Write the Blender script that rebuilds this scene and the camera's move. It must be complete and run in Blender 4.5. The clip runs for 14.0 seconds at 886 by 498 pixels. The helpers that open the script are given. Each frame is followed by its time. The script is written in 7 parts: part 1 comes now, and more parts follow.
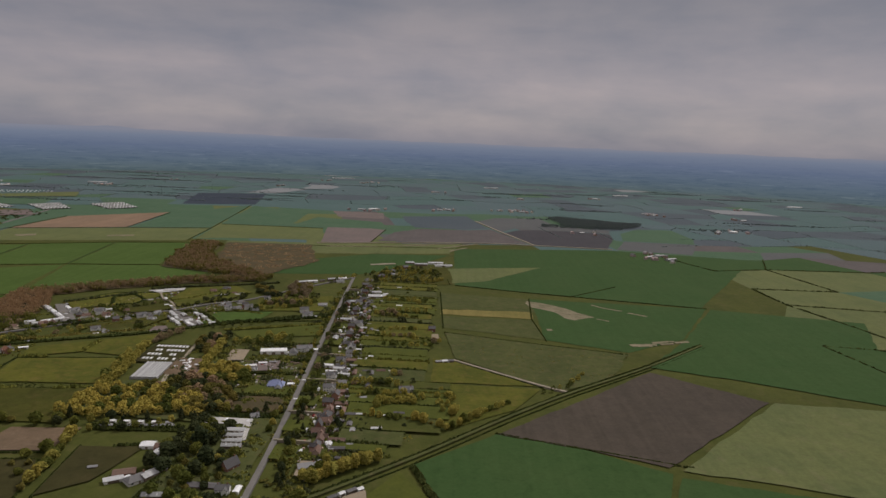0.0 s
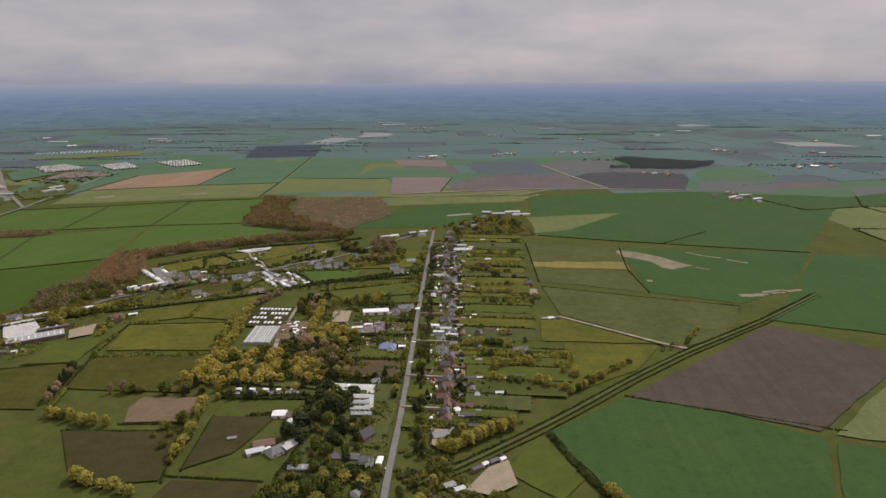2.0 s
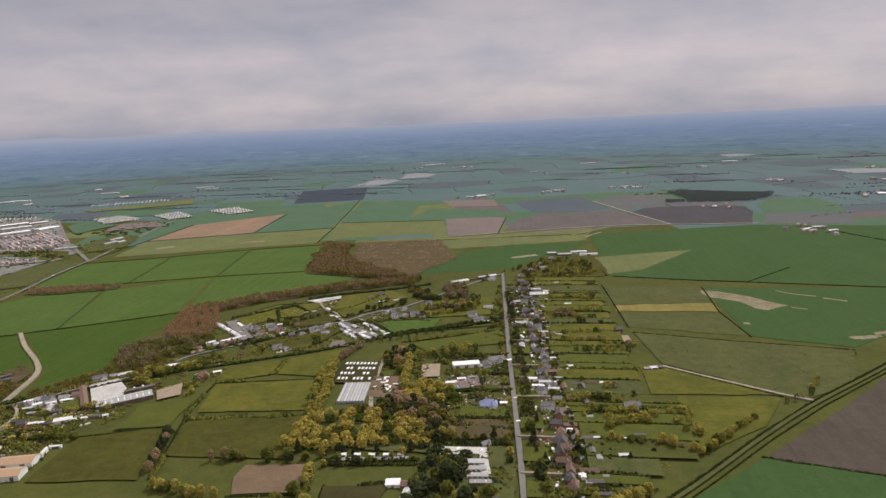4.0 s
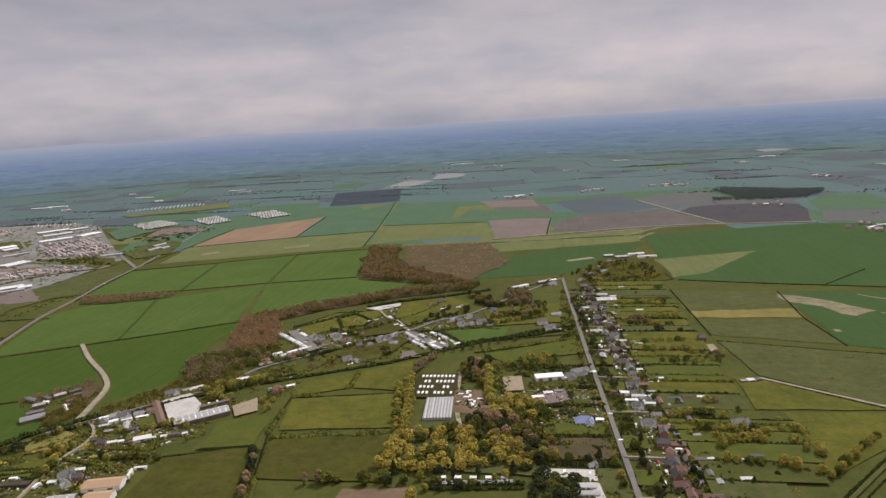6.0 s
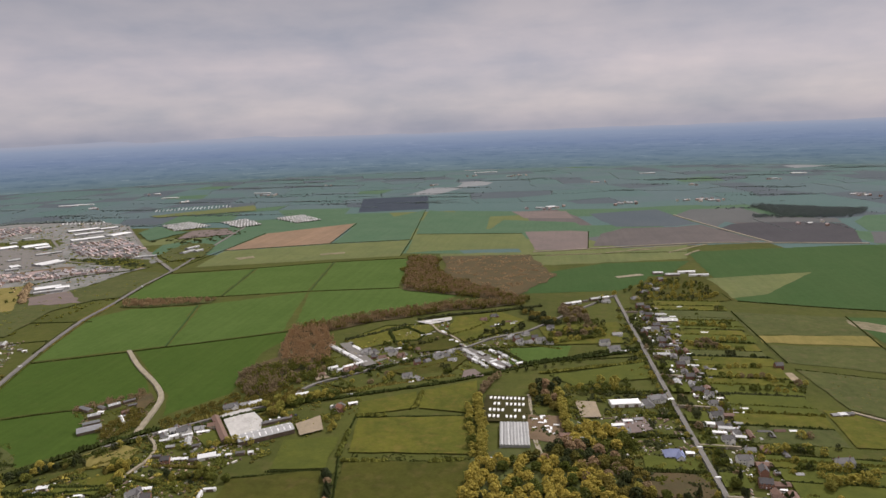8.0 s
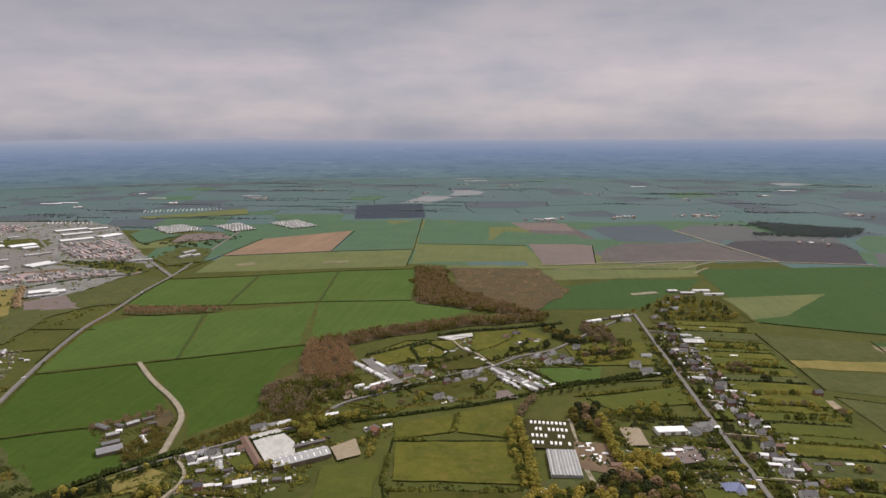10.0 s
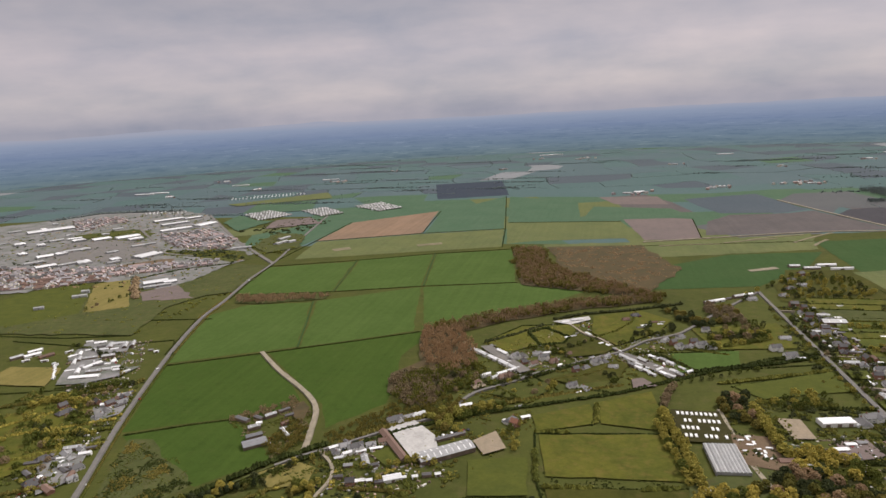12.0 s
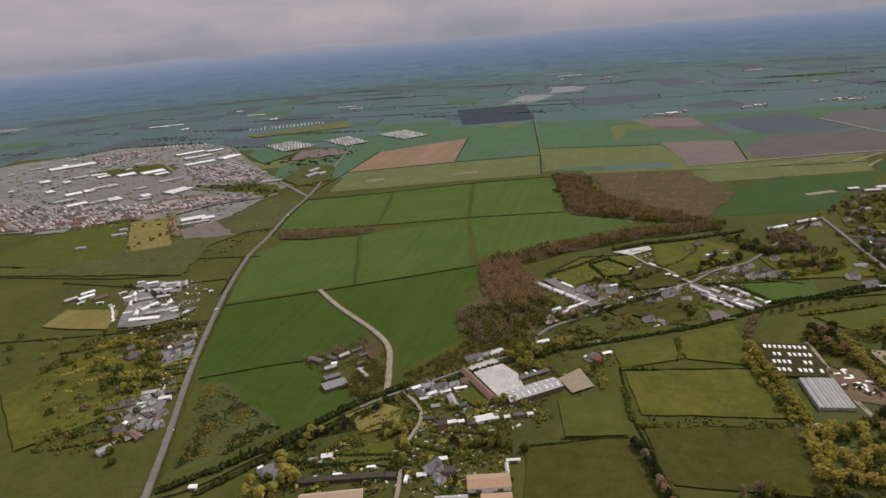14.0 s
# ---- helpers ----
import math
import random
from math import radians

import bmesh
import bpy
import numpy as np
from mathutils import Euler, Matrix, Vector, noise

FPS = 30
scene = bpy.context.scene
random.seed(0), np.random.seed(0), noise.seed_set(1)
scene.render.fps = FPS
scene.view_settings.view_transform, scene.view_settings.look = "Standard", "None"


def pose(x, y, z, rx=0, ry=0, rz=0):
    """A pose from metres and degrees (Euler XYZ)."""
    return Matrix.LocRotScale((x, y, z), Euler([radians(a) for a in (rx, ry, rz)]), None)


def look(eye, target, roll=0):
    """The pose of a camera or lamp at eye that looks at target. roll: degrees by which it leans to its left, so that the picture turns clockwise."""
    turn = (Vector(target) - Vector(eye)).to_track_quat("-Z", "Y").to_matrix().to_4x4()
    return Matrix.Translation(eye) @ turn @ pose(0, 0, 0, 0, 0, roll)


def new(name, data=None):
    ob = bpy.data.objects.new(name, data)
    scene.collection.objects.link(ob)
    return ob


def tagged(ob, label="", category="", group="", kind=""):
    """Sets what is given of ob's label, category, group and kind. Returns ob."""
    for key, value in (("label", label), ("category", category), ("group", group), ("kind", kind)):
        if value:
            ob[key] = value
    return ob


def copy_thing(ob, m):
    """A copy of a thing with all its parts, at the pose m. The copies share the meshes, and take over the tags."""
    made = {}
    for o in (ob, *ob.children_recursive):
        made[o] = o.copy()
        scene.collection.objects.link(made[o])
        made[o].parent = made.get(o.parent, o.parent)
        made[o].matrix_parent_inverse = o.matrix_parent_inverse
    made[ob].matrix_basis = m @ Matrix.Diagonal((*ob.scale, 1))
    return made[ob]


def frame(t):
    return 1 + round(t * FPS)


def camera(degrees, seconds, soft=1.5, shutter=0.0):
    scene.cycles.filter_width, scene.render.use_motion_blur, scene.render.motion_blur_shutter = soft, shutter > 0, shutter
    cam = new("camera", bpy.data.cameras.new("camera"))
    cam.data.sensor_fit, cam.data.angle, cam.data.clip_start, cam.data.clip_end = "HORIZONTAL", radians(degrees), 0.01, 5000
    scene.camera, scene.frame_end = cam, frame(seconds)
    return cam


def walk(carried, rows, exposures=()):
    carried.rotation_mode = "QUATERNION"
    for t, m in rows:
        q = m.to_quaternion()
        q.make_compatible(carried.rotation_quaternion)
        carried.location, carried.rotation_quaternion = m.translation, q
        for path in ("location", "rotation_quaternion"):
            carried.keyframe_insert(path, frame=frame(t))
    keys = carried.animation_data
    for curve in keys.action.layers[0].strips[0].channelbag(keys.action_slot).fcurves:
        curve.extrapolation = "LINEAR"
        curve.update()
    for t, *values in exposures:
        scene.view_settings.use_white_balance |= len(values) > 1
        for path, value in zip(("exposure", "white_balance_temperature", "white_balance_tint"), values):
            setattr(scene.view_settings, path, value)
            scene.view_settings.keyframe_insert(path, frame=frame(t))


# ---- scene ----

# ---- camera ----
cam = camera(68.56, 14.0)
# seconds, x, y, z, yaw, pitch, lean to the right
ROWS = [
    (0, 0.00, 0.00, 250.00, 0.98, -9.25, -2.35),
    (0.2, -6.56, 2.54, 250.87, 1.41, -13.35, -0.98),
    (0.5, -16.39, 6.35, 252.17, 2.59, -14.99, -0.76),
    (0.7, -22.97, 8.84, 253.03, 4.86, -16.82, -0.06),
    (1, -32.83, 12.57, 254.33, 5.28, -18.23, -0.33),
    (1.2, -39.43, 15.00, 255.18, 5.78, -18.50, 0.10),
    (1.5, -49.32, 18.65, 256.46, 5.68, -15.68, 1.24),
    (1.8, -59.25, 22.22, 257.73, 5.04, -13.61, 0.83),
    (2, -65.87, 24.60, 258.57, 4.95, -14.37, 0.35),
    (2.2, -72.51, 26.92, 259.41, 4.99, -13.69, 1.63),
    (2.5, -82.47, 30.41, 260.67, 6.62, -13.10, 2.37),
    (2.8, -92.47, 33.82, 261.91, 6.00, -13.30, 1.44),
    (3, -99.13, 36.09, 262.74, 6.72, -12.84, 1.78),
    (3.2, -105.81, 38.31, 263.56, 7.32, -11.97, 2.71),
    (3.5, -115.84, 41.64, 264.79, 6.54, -12.89, 0.28),
    (3.7, -122.54, 43.82, 265.60, 7.73, -10.95, 2.72),
    (5.8, -193.41, 65.40, 273.96, 8.09, -13.08, -0.55),
    (6, -200.21, 67.33, 274.74, 9.51, -11.10, 3.51),
    (6.2, -207.02, 69.22, 275.51, 8.40, -12.69, 1.92),
    (6.5, -217.24, 72.06, 276.67, 9.04, -12.09, 3.24),
    (6.8, -227.49, 74.82, 277.82, 10.51, -11.59, 4.11),
    (7, -234.33, 76.66, 278.58, 10.59, -12.08, 2.80),
    (7.2, -241.18, 78.47, 279.33, 11.10, -11.03, 3.03),
    (9.3, -313.64, 96.08, 287.09, 9.11, -10.34, 0.17),
    (9.5, -320.59, 97.64, 287.81, 9.67, -10.21, 0.74),
    (9.8, -331.04, 99.91, 288.88, 10.82, -10.47, 0.80),
    (9.9, -334.53, 100.67, 289.24, 11.46, -7.93, 3.41),
    (10, -338.01, 101.43, 289.60, 8.42, -9.98, 0.24),
    (10.2, -345.00, 102.89, 290.30, 9.97, -9.19, 0.22),
    (10.5, -355.48, 105.08, 291.36, 11.20, -9.97, -0.13),
    (10.8, -365.99, 107.19, 292.41, 12.62, -10.71, 1.95),
    (11, -373.00, 108.60, 293.11, 13.22, -11.45, 1.33),
    (11.2, -380.03, 109.96, 293.80, 13.91, -11.29, 1.05),
    (11.5, -390.58, 111.99, 294.83, 15.22, -10.60, 3.09),
    (11.8, -401.16, 113.94, 295.86, 15.05, -11.58, 3.40),
    (12, -408.21, 115.24, 296.54, 14.35, -11.92, 3.08),
    (12.2, -415.28, 116.49, 297.21, 14.62, -11.68, 3.52),
    (12.5, -425.89, 118.36, 298.22, 13.26, -12.94, 2.47),
    (12.7, -432.98, 119.57, 298.89, 12.61, -13.04, 1.66),
    (13, -443.63, 121.34, 299.88, 12.36, -17.25, 2.29),
    (13.2, -450.75, 122.48, 300.54, 12.82, -19.33, 2.93),
    (13.5, -461.43, 124.19, 301.53, 13.43, -19.63, 5.23),
    (13.8, -472.13, 125.82, 302.50, 11.61, -20.05, 2.81),
    (14, -479.27, 126.90, 303.15, 15.45, -18.39, 4.61),
]
walk(cam, [(t, pose(x, y, z, 90 + pitch, 0, yaw) @ pose(0, 0, 0, 0, 0, -lean)) for t, x, y, z, yaw, pitch, lean in ROWS], [(0.0, -0.5, 6250, 14), (0.3, -0.14, 6250, 14), (1.2, -0.03, 6250, 14), (2.0, 0.04, 6250, 14), (2.6, 0.08, 6250, 14), (3.2, 0.2, 6250, 14), (9.0, 0.2, 6250, 14), (10.0, 0.18, 6250, 14), (10.4, -0.02, 6250, 14), (11.0, 0.05, 6250, 14), (11.6, 0.18, 6250, 14), (12.6, 0.2, 6250, 14), (13.0, -0.12, 6250, 14), (13.5, 0.1, 6250, 14), (13.8, -0.55, 6250, 14), (14.0, -0.1, 6250, 14)])

# ---- sky and sun: a high overcast with a paler band over the horizon ----
def link(tree, a, out, b, inp):
    tree.links.new(a.outputs[out], b.inputs[inp])


def node(tree, kind, **values):
    n = tree.nodes.new(kind)
    for key, value in values.items():
        n.inputs[key.replace("_", " ")].default_value = value
    return n


def maths(tree, op, a, b=None, clamp=False):
    m = tree.nodes.new("ShaderNodeMath")
    m.operation, m.use_clamp = op, clamp
    for k, v in enumerate((a, b)):
        if v is None:
            continue
        if isinstance(v, (int, float)):
            m.inputs[k].default_value = v
        else:
            tree.links.new(v, m.inputs[k])
    return m.outputs[0]


SUN_UP, SUN_ROUND = 48.0, 35.0
world = bpy.data.worlds.new("overcast")
scene.world = world
world.use_nodes = True
wt = world.node_tree
wt.nodes.clear()
sky = wt.nodes.new("ShaderNodeTexSky")
sky.sky_type, sky.sun_disc = "NISHITA", False
sky.sun_elevation, sky.sun_rotation = radians(SUN_UP), radians(SUN_ROUND)
way = wt.nodes.new("ShaderNodeTexCoord")
sep = wt.nodes.new("ShaderNodeSeparateXYZ")
link(wt, way, "Generated", sep, "Vector")
high = maths(wt, "ADD", maths(wt, "MAXIMUM", sep.outputs["Z"], 0.0), 0.34)
deck = wt.nodes.new("ShaderNodeCombineXYZ")
wt.links.new(maths(wt, "DIVIDE", sep.outputs["X"], high), deck.inputs["X"])
wt.links.new(maths(wt, "DIVIDE", sep.outputs["Y"], high), deck.inputs["Y"])
cloud = node(wt, "ShaderNodeTexNoise", Scale=2.4, Detail=6.0, Roughness=0.55, Distortion=0.1)
link(wt, deck, "Vector", cloud, "Vector")
broad = node(wt, "ShaderNodeTexNoise", Scale=0.9, Detail=3.0, Roughness=0.5)
link(wt, deck, "Vector", broad, "Vector")
both = maths(wt, "ADD", maths(wt, "MULTIPLY", cloud.outputs["Fac"], 0.6), maths(wt, "MULTIPLY", broad.outputs["Fac"], 0.4))
low = wt.nodes.new("ShaderNodeMapping")
low.inputs["Scale"].default_value = (1.0, 1.0, 5.5)
link(wt, way, "Generated", low, "Vector")
banks = node(wt, "ShaderNodeTexNoise", Scale=4.6, Detail=5.0, Roughness=0.5, Distortion=0.25)
link(wt, low, "Vector", banks, "Vector")
both = maths(wt, "ADD", maths(wt, "MULTIPLY", both, 0.7), maths(wt, "MULTIPLY", banks.outputs["Fac"], 0.3))
tone = wt.nodes.new("ShaderNodeValToRGB")
for e, (p, c) in zip(tone.color_ramp.elements, ((0.38, (0.286, 0.294, 0.324)), (0.60, (0.438, 0.405, 0.398)))):
    e.position, e.color = p, (*c, 1)
wt.links.new(both, tone.inputs["Fac"])
lift = wt.nodes.new("ShaderNodeValToRGB")
while len(lift.color_ramp.elements) < 5:
    lift.color_ramp.elements.new(0.5)
for e, (p, c) in zip(lift.color_ramp.elements, ((0.0, (0.86, 0.88, 0.97)), (0.03, (1.17, 1.12, 1.11)), (0.09, (1.22, 1.14, 1.13)), (0.22, (0.80, 0.80, 0.81)), (0.6, (2.3, 2.2, 2.05)))):
    e.position, e.color = p, (*c, 1)
wt.links.new(maths(wt, "MAXIMUM", sep.outputs["Z"], 0.0), lift.inputs["Fac"])
deckcol = wt.nodes.new("ShaderNodeMixRGB")
deckcol.blend_type = "MULTIPLY"
deckcol.inputs["Fac"].default_value = 1.0
link(wt, tone, "Color", deckcol, "Color1")
link(wt, lift, "Color", deckcol, "Color2")
clear = node(wt, "ShaderNodeBackground", Strength=0.1)
link(wt, sky, "Color", clear, "Color")
grey = node(wt, "ShaderNodeBackground", Strength=1.0)
link(wt, deckcol, "Color", grey, "Color")
cover = node(wt, "ShaderNodeMixShader", Fac=0.93)
link(wt, clear, "Background", cover, 1)
link(wt, grey, "Background", cover, 2)
wout = wt.nodes.new("ShaderNodeOutputWorld")
link(wt, cover, "Shader", wout, "Surface")

sun_data = bpy.data.lights.new("sun", "SUN")
sun_data.energy, sun_data.angle, sun_data.color = 2.9, radians(10), (1.0, 0.95, 0.87)
sun = new("sun", sun_data)
sun.matrix_world = look((0, 0, 900), (-900 * math.sin(radians(SUN_ROUND)) / math.tan(radians(SUN_UP)), -900 * math.cos(radians(SUN_ROUND)) / math.tan(radians(SUN_UP)), 0))


# ---- materials ----
def material(name, rough=0.9, metal=0.0):
    m = bpy.data.materials.new(name)
    m.use_nodes = True
    b = m.node_tree.nodes["Principled BSDF"]
    b.inputs["Roughness"].default_value, b.inputs["Metallic"].default_value = rough, metal
    b.inputs["Specular IOR Level"].default_value = 0.25
    return m, m.node_tree, b


def mixed(tree, fac, a, b, kind="MIX"):
    """Colours a and b by a factor; each is a colour or an output."""
    m = tree.nodes.new("ShaderNodeMixRGB")
    m.blend_type = kind
    for key, v in (("Fac", fac), ("Color1", a), ("Color2", b)):
        if isinstance(v, tuple):
            m.inputs[key].default_value = (*v, 1)
        elif isinstance(v, (int, float)):
            m.inputs[key].default_value = v
        else:
            tree.links.new(v, m.inputs[key])
    return m.outputs["Color"]


def noise_at(tree, scale, detail=4.0, rough=0.6, stretch=None, turn=0.0):
    co = tree.nodes.new("ShaderNodeTexCoord")
    n = node(tree, "ShaderNodeTexNoise", Scale=scale, Detail=detail, Roughness=rough)
    if stretch:
        mp = tree.nodes.new("ShaderNodeMapping")
        mp.inputs["Scale"].default_value = stretch
        mp.inputs["Rotation"].default_value = (0, 0, radians(turn))
        link(tree, co, "Object", mp, "Vector")
        link(tree, mp, "Vector", n, "Vector")
    else:
        link(tree, co, "Object", n, "Vector")
    return n.outputs["Fac"]


def bumped(tree, b, height, strength, distance):
    u = node(tree, "ShaderNodeBump", Strength=strength, Distance=distance)
    tree.links.new(height, u.inputs["Height"])
    tree.links.new(u.outputs["Normal"], b.inputs["Normal"])


def sharpen(tree, out, low, high):
    r = tree.nodes.new("ShaderNodeMapRange")
    r.inputs["From Min"].default_value, r.inputs["From Max"].default_value = low, high
    tree.links.new(out, r.inputs["Value"])
    return r.outputs["Result"]


def soil(name, base, other, patch, big=0.012, small=0.35, rows=0.0, turn=0.0, patches=0.5, rough=0.95, mottle=0.45):
    """Grass or tilled ground: broad patches, fine grain, and faint rows along one direction."""
    m, t, b = material(name, rough)
    b.inputs["Specular IOR Level"].default_value = 0.05
    broad = sharpen(t, noise_at(t, big, 5.0, 0.62), 0.35, 0.68)
    fine = noise_at(t, small, 5.0, 0.75)
    col = mixed(t, broad, base, other)
    spots = sharpen(t, noise_at(t, big * 4.3, 6.0, 0.7), 0.60 - 0.1 * patches, 0.78)
    col = mixed(t, maths(t, "MULTIPLY", spots, patches), col, patch)
    mid = sharpen(t, noise_at(t, 0.09, 5.0, 0.7), 0.45, 0.75)
    col = mixed(t, maths(t, "MULTIPLY", mid, mottle), col, mixed(t, 1.0, col, (0.60, 0.64, 0.60), "MULTIPLY"))
    col = mixed(t, maths(t, "MULTIPLY", fine, 0.75), col, mixed(t, 1.0, col, (0.42, 0.42, 0.42), "MULTIPLY"))
    if rows:
        lines = sharpen(t, noise_at(t, 1.0, 2.0, 0.5, (0.16, 0.0025, 1.0), turn), 0.38, 0.62)
        col = mixed(t, maths(t, "MULTIPLY", lines, rows), col, mixed(t, 1.0, col, (0.62, 0.66, 0.6), "MULTIPLY"))
    t.links.new(col, b.inputs["Base Color"])
    bumped(t, b, fine, 0.5, 0.35)
    return m


def leafy(name, dark, light, rough=0.85):
    """Leaves: every clump has its own shade, every plant its own cast."""
    m, t, b = material(name, rough)
    b.inputs["Specular IOR Level"].default_value = 0.1
    geo = t.nodes.new("ShaderNodeNewGeometry")
    info = t.nodes.new("ShaderNodeObjectInfo")
    grain = noise_at(t, 1.6, 4.0, 0.8)
    col = mixed(t, geo.outputs["Random Per Island"], dark, light)
    col = mixed(t, maths(t, "MULTIPLY", grain, 0.65), col, mixed(t, 1.0, col, (0.42, 0.45, 0.42), "MULTIPLY"))
    cast = mixed(t, info.outputs["Random"], (0.74, 0.82, 0.75), (1.18, 1.12, 1.0))
    col = mixed(t, 1.0, col, cast, "MULTIPLY")
    t.links.new(col, b.inputs["Base Color"])
    bumped(t, b, grain, 0.7, 0.5)
    thin = t.nodes.new("ShaderNodeBsdfTranslucent")
    t.links.new(col, thin.inputs["Color"])
    leaf = node(t, "ShaderNodeMixShader", Fac=0.35)
    link(t, b, "BSDF", leaf, 1)
    link(t, thin, "BSDF", leaf, 2)
    out = next(n for n in t.nodes if n.type == "OUTPUT_MATERIAL")
    link(t, leaf, "Shader", out, "Surface")
    return m


def built(name, base, stain, rough=0.8, scale=0.5, metal=0.0, vary=0.25, ribs=0.0):
    """Roofs, walls and paving: base colour with stains, grain and a cast of its own for each piece."""
    m, t, b = material(name, rough, metal)
    wear = sharpen(t, noise_at(t, scale, 5.0, 0.65), 0.42, 0.72)
    grain = noise_at(t, scale * 9, 3.0, 0.6)
    info = t.nodes.new("ShaderNodeObjectInfo")
    col = mixed(t, maths(t, "MULTIPLY", wear, 0.65), base, stain)
    col = mixed(t, maths(t, "MULTIPLY", grain, 0.35), col, mixed(t, 1.0, col, (0.55, 0.55, 0.55), "MULTIPLY"))
    col = mixed(t, 1.0, col, mixed(t, info.outputs["Random"], (1 - vary,) * 3, (1 + vary * 0.6,) * 3), "MULTIPLY")
    t.links.new(col, b.inputs["Base Color"])
    height = grain
    if ribs:
        co = t.nodes.new("ShaderNodeTexCoord")
        w = node(t, "ShaderNodeTexWave", Scale=ribs)
        link(t, co, "Object", w, "Vector")
        height = w.outputs["Fac"]
    bumped(t, b, height, 0.35, 0.06)
    return m


GRASS = soil("rough_grass", (0.092, 0.100, 0.024), (0.068, 0.078, 0.020), (0.122, 0.104, 0.042), patches=0.8, mottle=0.6)
MEADOW = soil("meadow_grass", (0.130, 0.128, 0.022), (0.078, 0.090, 0.017), (0.165, 0.126, 0.036), patches=1.0, mottle=0.8, big=0.020)
DULL = soil("dull_meadow_grass", (0.080, 0.080, 0.016), (0.060, 0.064, 0.014), (0.112, 0.086, 0.030), patches=0.9, mottle=0.8, big=0.016)
DRYEARTH = soil("dry_brown_earth", (0.195, 0.138, 0.088), (0.155, 0.112, 0.072), (0.24, 0.18, 0.12), big=0.03, patches=0.7)
LAWN = soil("lawn_grass", (0.100, 0.112, 0.022), (0.078, 0.092, 0.020), (0.128, 0.112, 0.036), big=0.05, patches=0.4)
# lightened and blued for distance haze; the nearer crop below goes without
CROP = soil("hazed_young_cereal_crop", (0.074, 0.120, 0.026), (0.088, 0.136, 0.032), (0.108, 0.130, 0.046), rows=0.22, turn=25, patches=0.4)
CROP_NEAR = soil("near_cereal_crop", (0.055, 0.094, 0.016), (0.066, 0.106, 0.019), (0.090, 0.106, 0.028), rows=0.3, turn=25, patches=0.5)
CROP_B = soil("dense_green_crop", (0.050, 0.096, 0.029), (0.060, 0.104, 0.033), (0.082, 0.106, 0.043), rows=0.18, turn=-70, patches=0.4)
# green with middle-distance haze mixed in as grey and blue
CROP_C = soil("hazed_cool_green_crop", (0.082, 0.144, 0.082), (0.098, 0.156, 0.092), (0.124, 0.156, 0.100), rows=0.12, turn=10, patches=0.3)
MOSS = soil("rough_moss_pasture", (0.098, 0.108, 0.036), (0.076, 0.088, 0.030), (0.136, 0.112, 0.054), big=0.02, patches=0.9, mottle=0.8)
OLIVE = soil("olive_pasture", (0.163, 0.177, 0.069), (0.126, 0.149, 0.060), (0.213, 0.181, 0.108), patches=0.6, rows=0.2, turn=15)
DARKFIELD = soil("dark_olive_brown_field", (0.066, 0.060, 0.022), (0.050, 0.047, 0.018), (0.090, 0.070, 0.032), patches=0.7, mottle=0.7)
STRAW = soil("pale_stubble", (0.270, 0.218, 0.075), (0.198, 0.174, 0.053), (0.308, 0.246, 0.106), rows=0.4, turn=88)
TILLED = soil("dark_brown_tilled_earth", (0.098, 0.080, 0.062), (0.080, 0.067, 0.053), (0.118, 0.094, 0.074), rows=0.25, turn=-30, patches=0.4)
# peat of the far field, distance haze put in as extra blue
FARPEAT = soil("dark_haze_blued_peat", (0.050, 0.062, 0.082), (0.060, 0.072, 0.090), (0.074, 0.084, 0.098), rows=0.1, turn=20)
PEAT = soil("dark_peat_plough", (0.072, 0.068, 0.074), (0.084, 0.079, 0.084), (0.104, 0.095, 0.098), rows=0.15, turn=20)
PLOUGH = soil("brown_plough", (0.148, 0.128, 0.120), (0.124, 0.110, 0.106), (0.170, 0.144, 0.134), rows=0.15, turn=-30, patches=0.4)
TILTH = soil("pale_brown_tilth", (0.215, 0.170, 0.154), (0.180, 0.148, 0.136), (0.240, 0.192, 0.174), rows=0.12, turn=5, patches=0.4)
ORANGE = soil("sandy_orange_seedbed", (0.310, 0.208, 0.138), (0.255, 0.178, 0.122), (0.350, 0.250, 0.175), rows=0.4, turn=72, patches=0.5)
HEATH = soil("brown_bracken", (0.120, 0.087, 0.045), (0.084, 0.070, 0.038), (0.073, 0.090, 0.034), big=0.03, patches=0.8)
BARE = soil("dry_bare_scrape", (0.30, 0.255, 0.17), (0.20, 0.18, 0.11), (0.09, 0.10, 0.035), big=0.04, patches=1.0)
SAND = soil("sand_surface", (0.36, 0.29, 0.20), (0.30, 0.25, 0.18), (0.40, 0.34, 0.26), big=0.08, patches=0.5)
DUST = soil("pale_gravel", (0.38, 0.33, 0.245), (0.28, 0.245, 0.18), (0.22, 0.20, 0.13), big=0.1, patches=0.6)
YARD = soil("worn_concrete", (0.600, 0.580, 0.545), (0.500, 0.480, 0.450), (0.300, 0.280, 0.255), big=0.07, patches=0.7, rough=0.85)
TARMAC = soil("worn_tarmac", (0.225, 0.210, 0.190), (0.185, 0.174, 0.160), (0.260, 0.240, 0.214), big=0.05, patches=0.5, rough=0.85)
# ground colour lightened for the haze lying over the distant town
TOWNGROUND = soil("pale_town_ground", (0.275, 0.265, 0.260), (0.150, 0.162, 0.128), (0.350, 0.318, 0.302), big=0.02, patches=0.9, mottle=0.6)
# far fields: blue-grey of the distance haze mixed into their base colours
FAR_A = soil("haze_blued_green_crop", (0.096, 0.152, 0.142), (0.108, 0.160, 0.154), (0.124, 0.162, 0.162), big=0.004, patches=0.4)
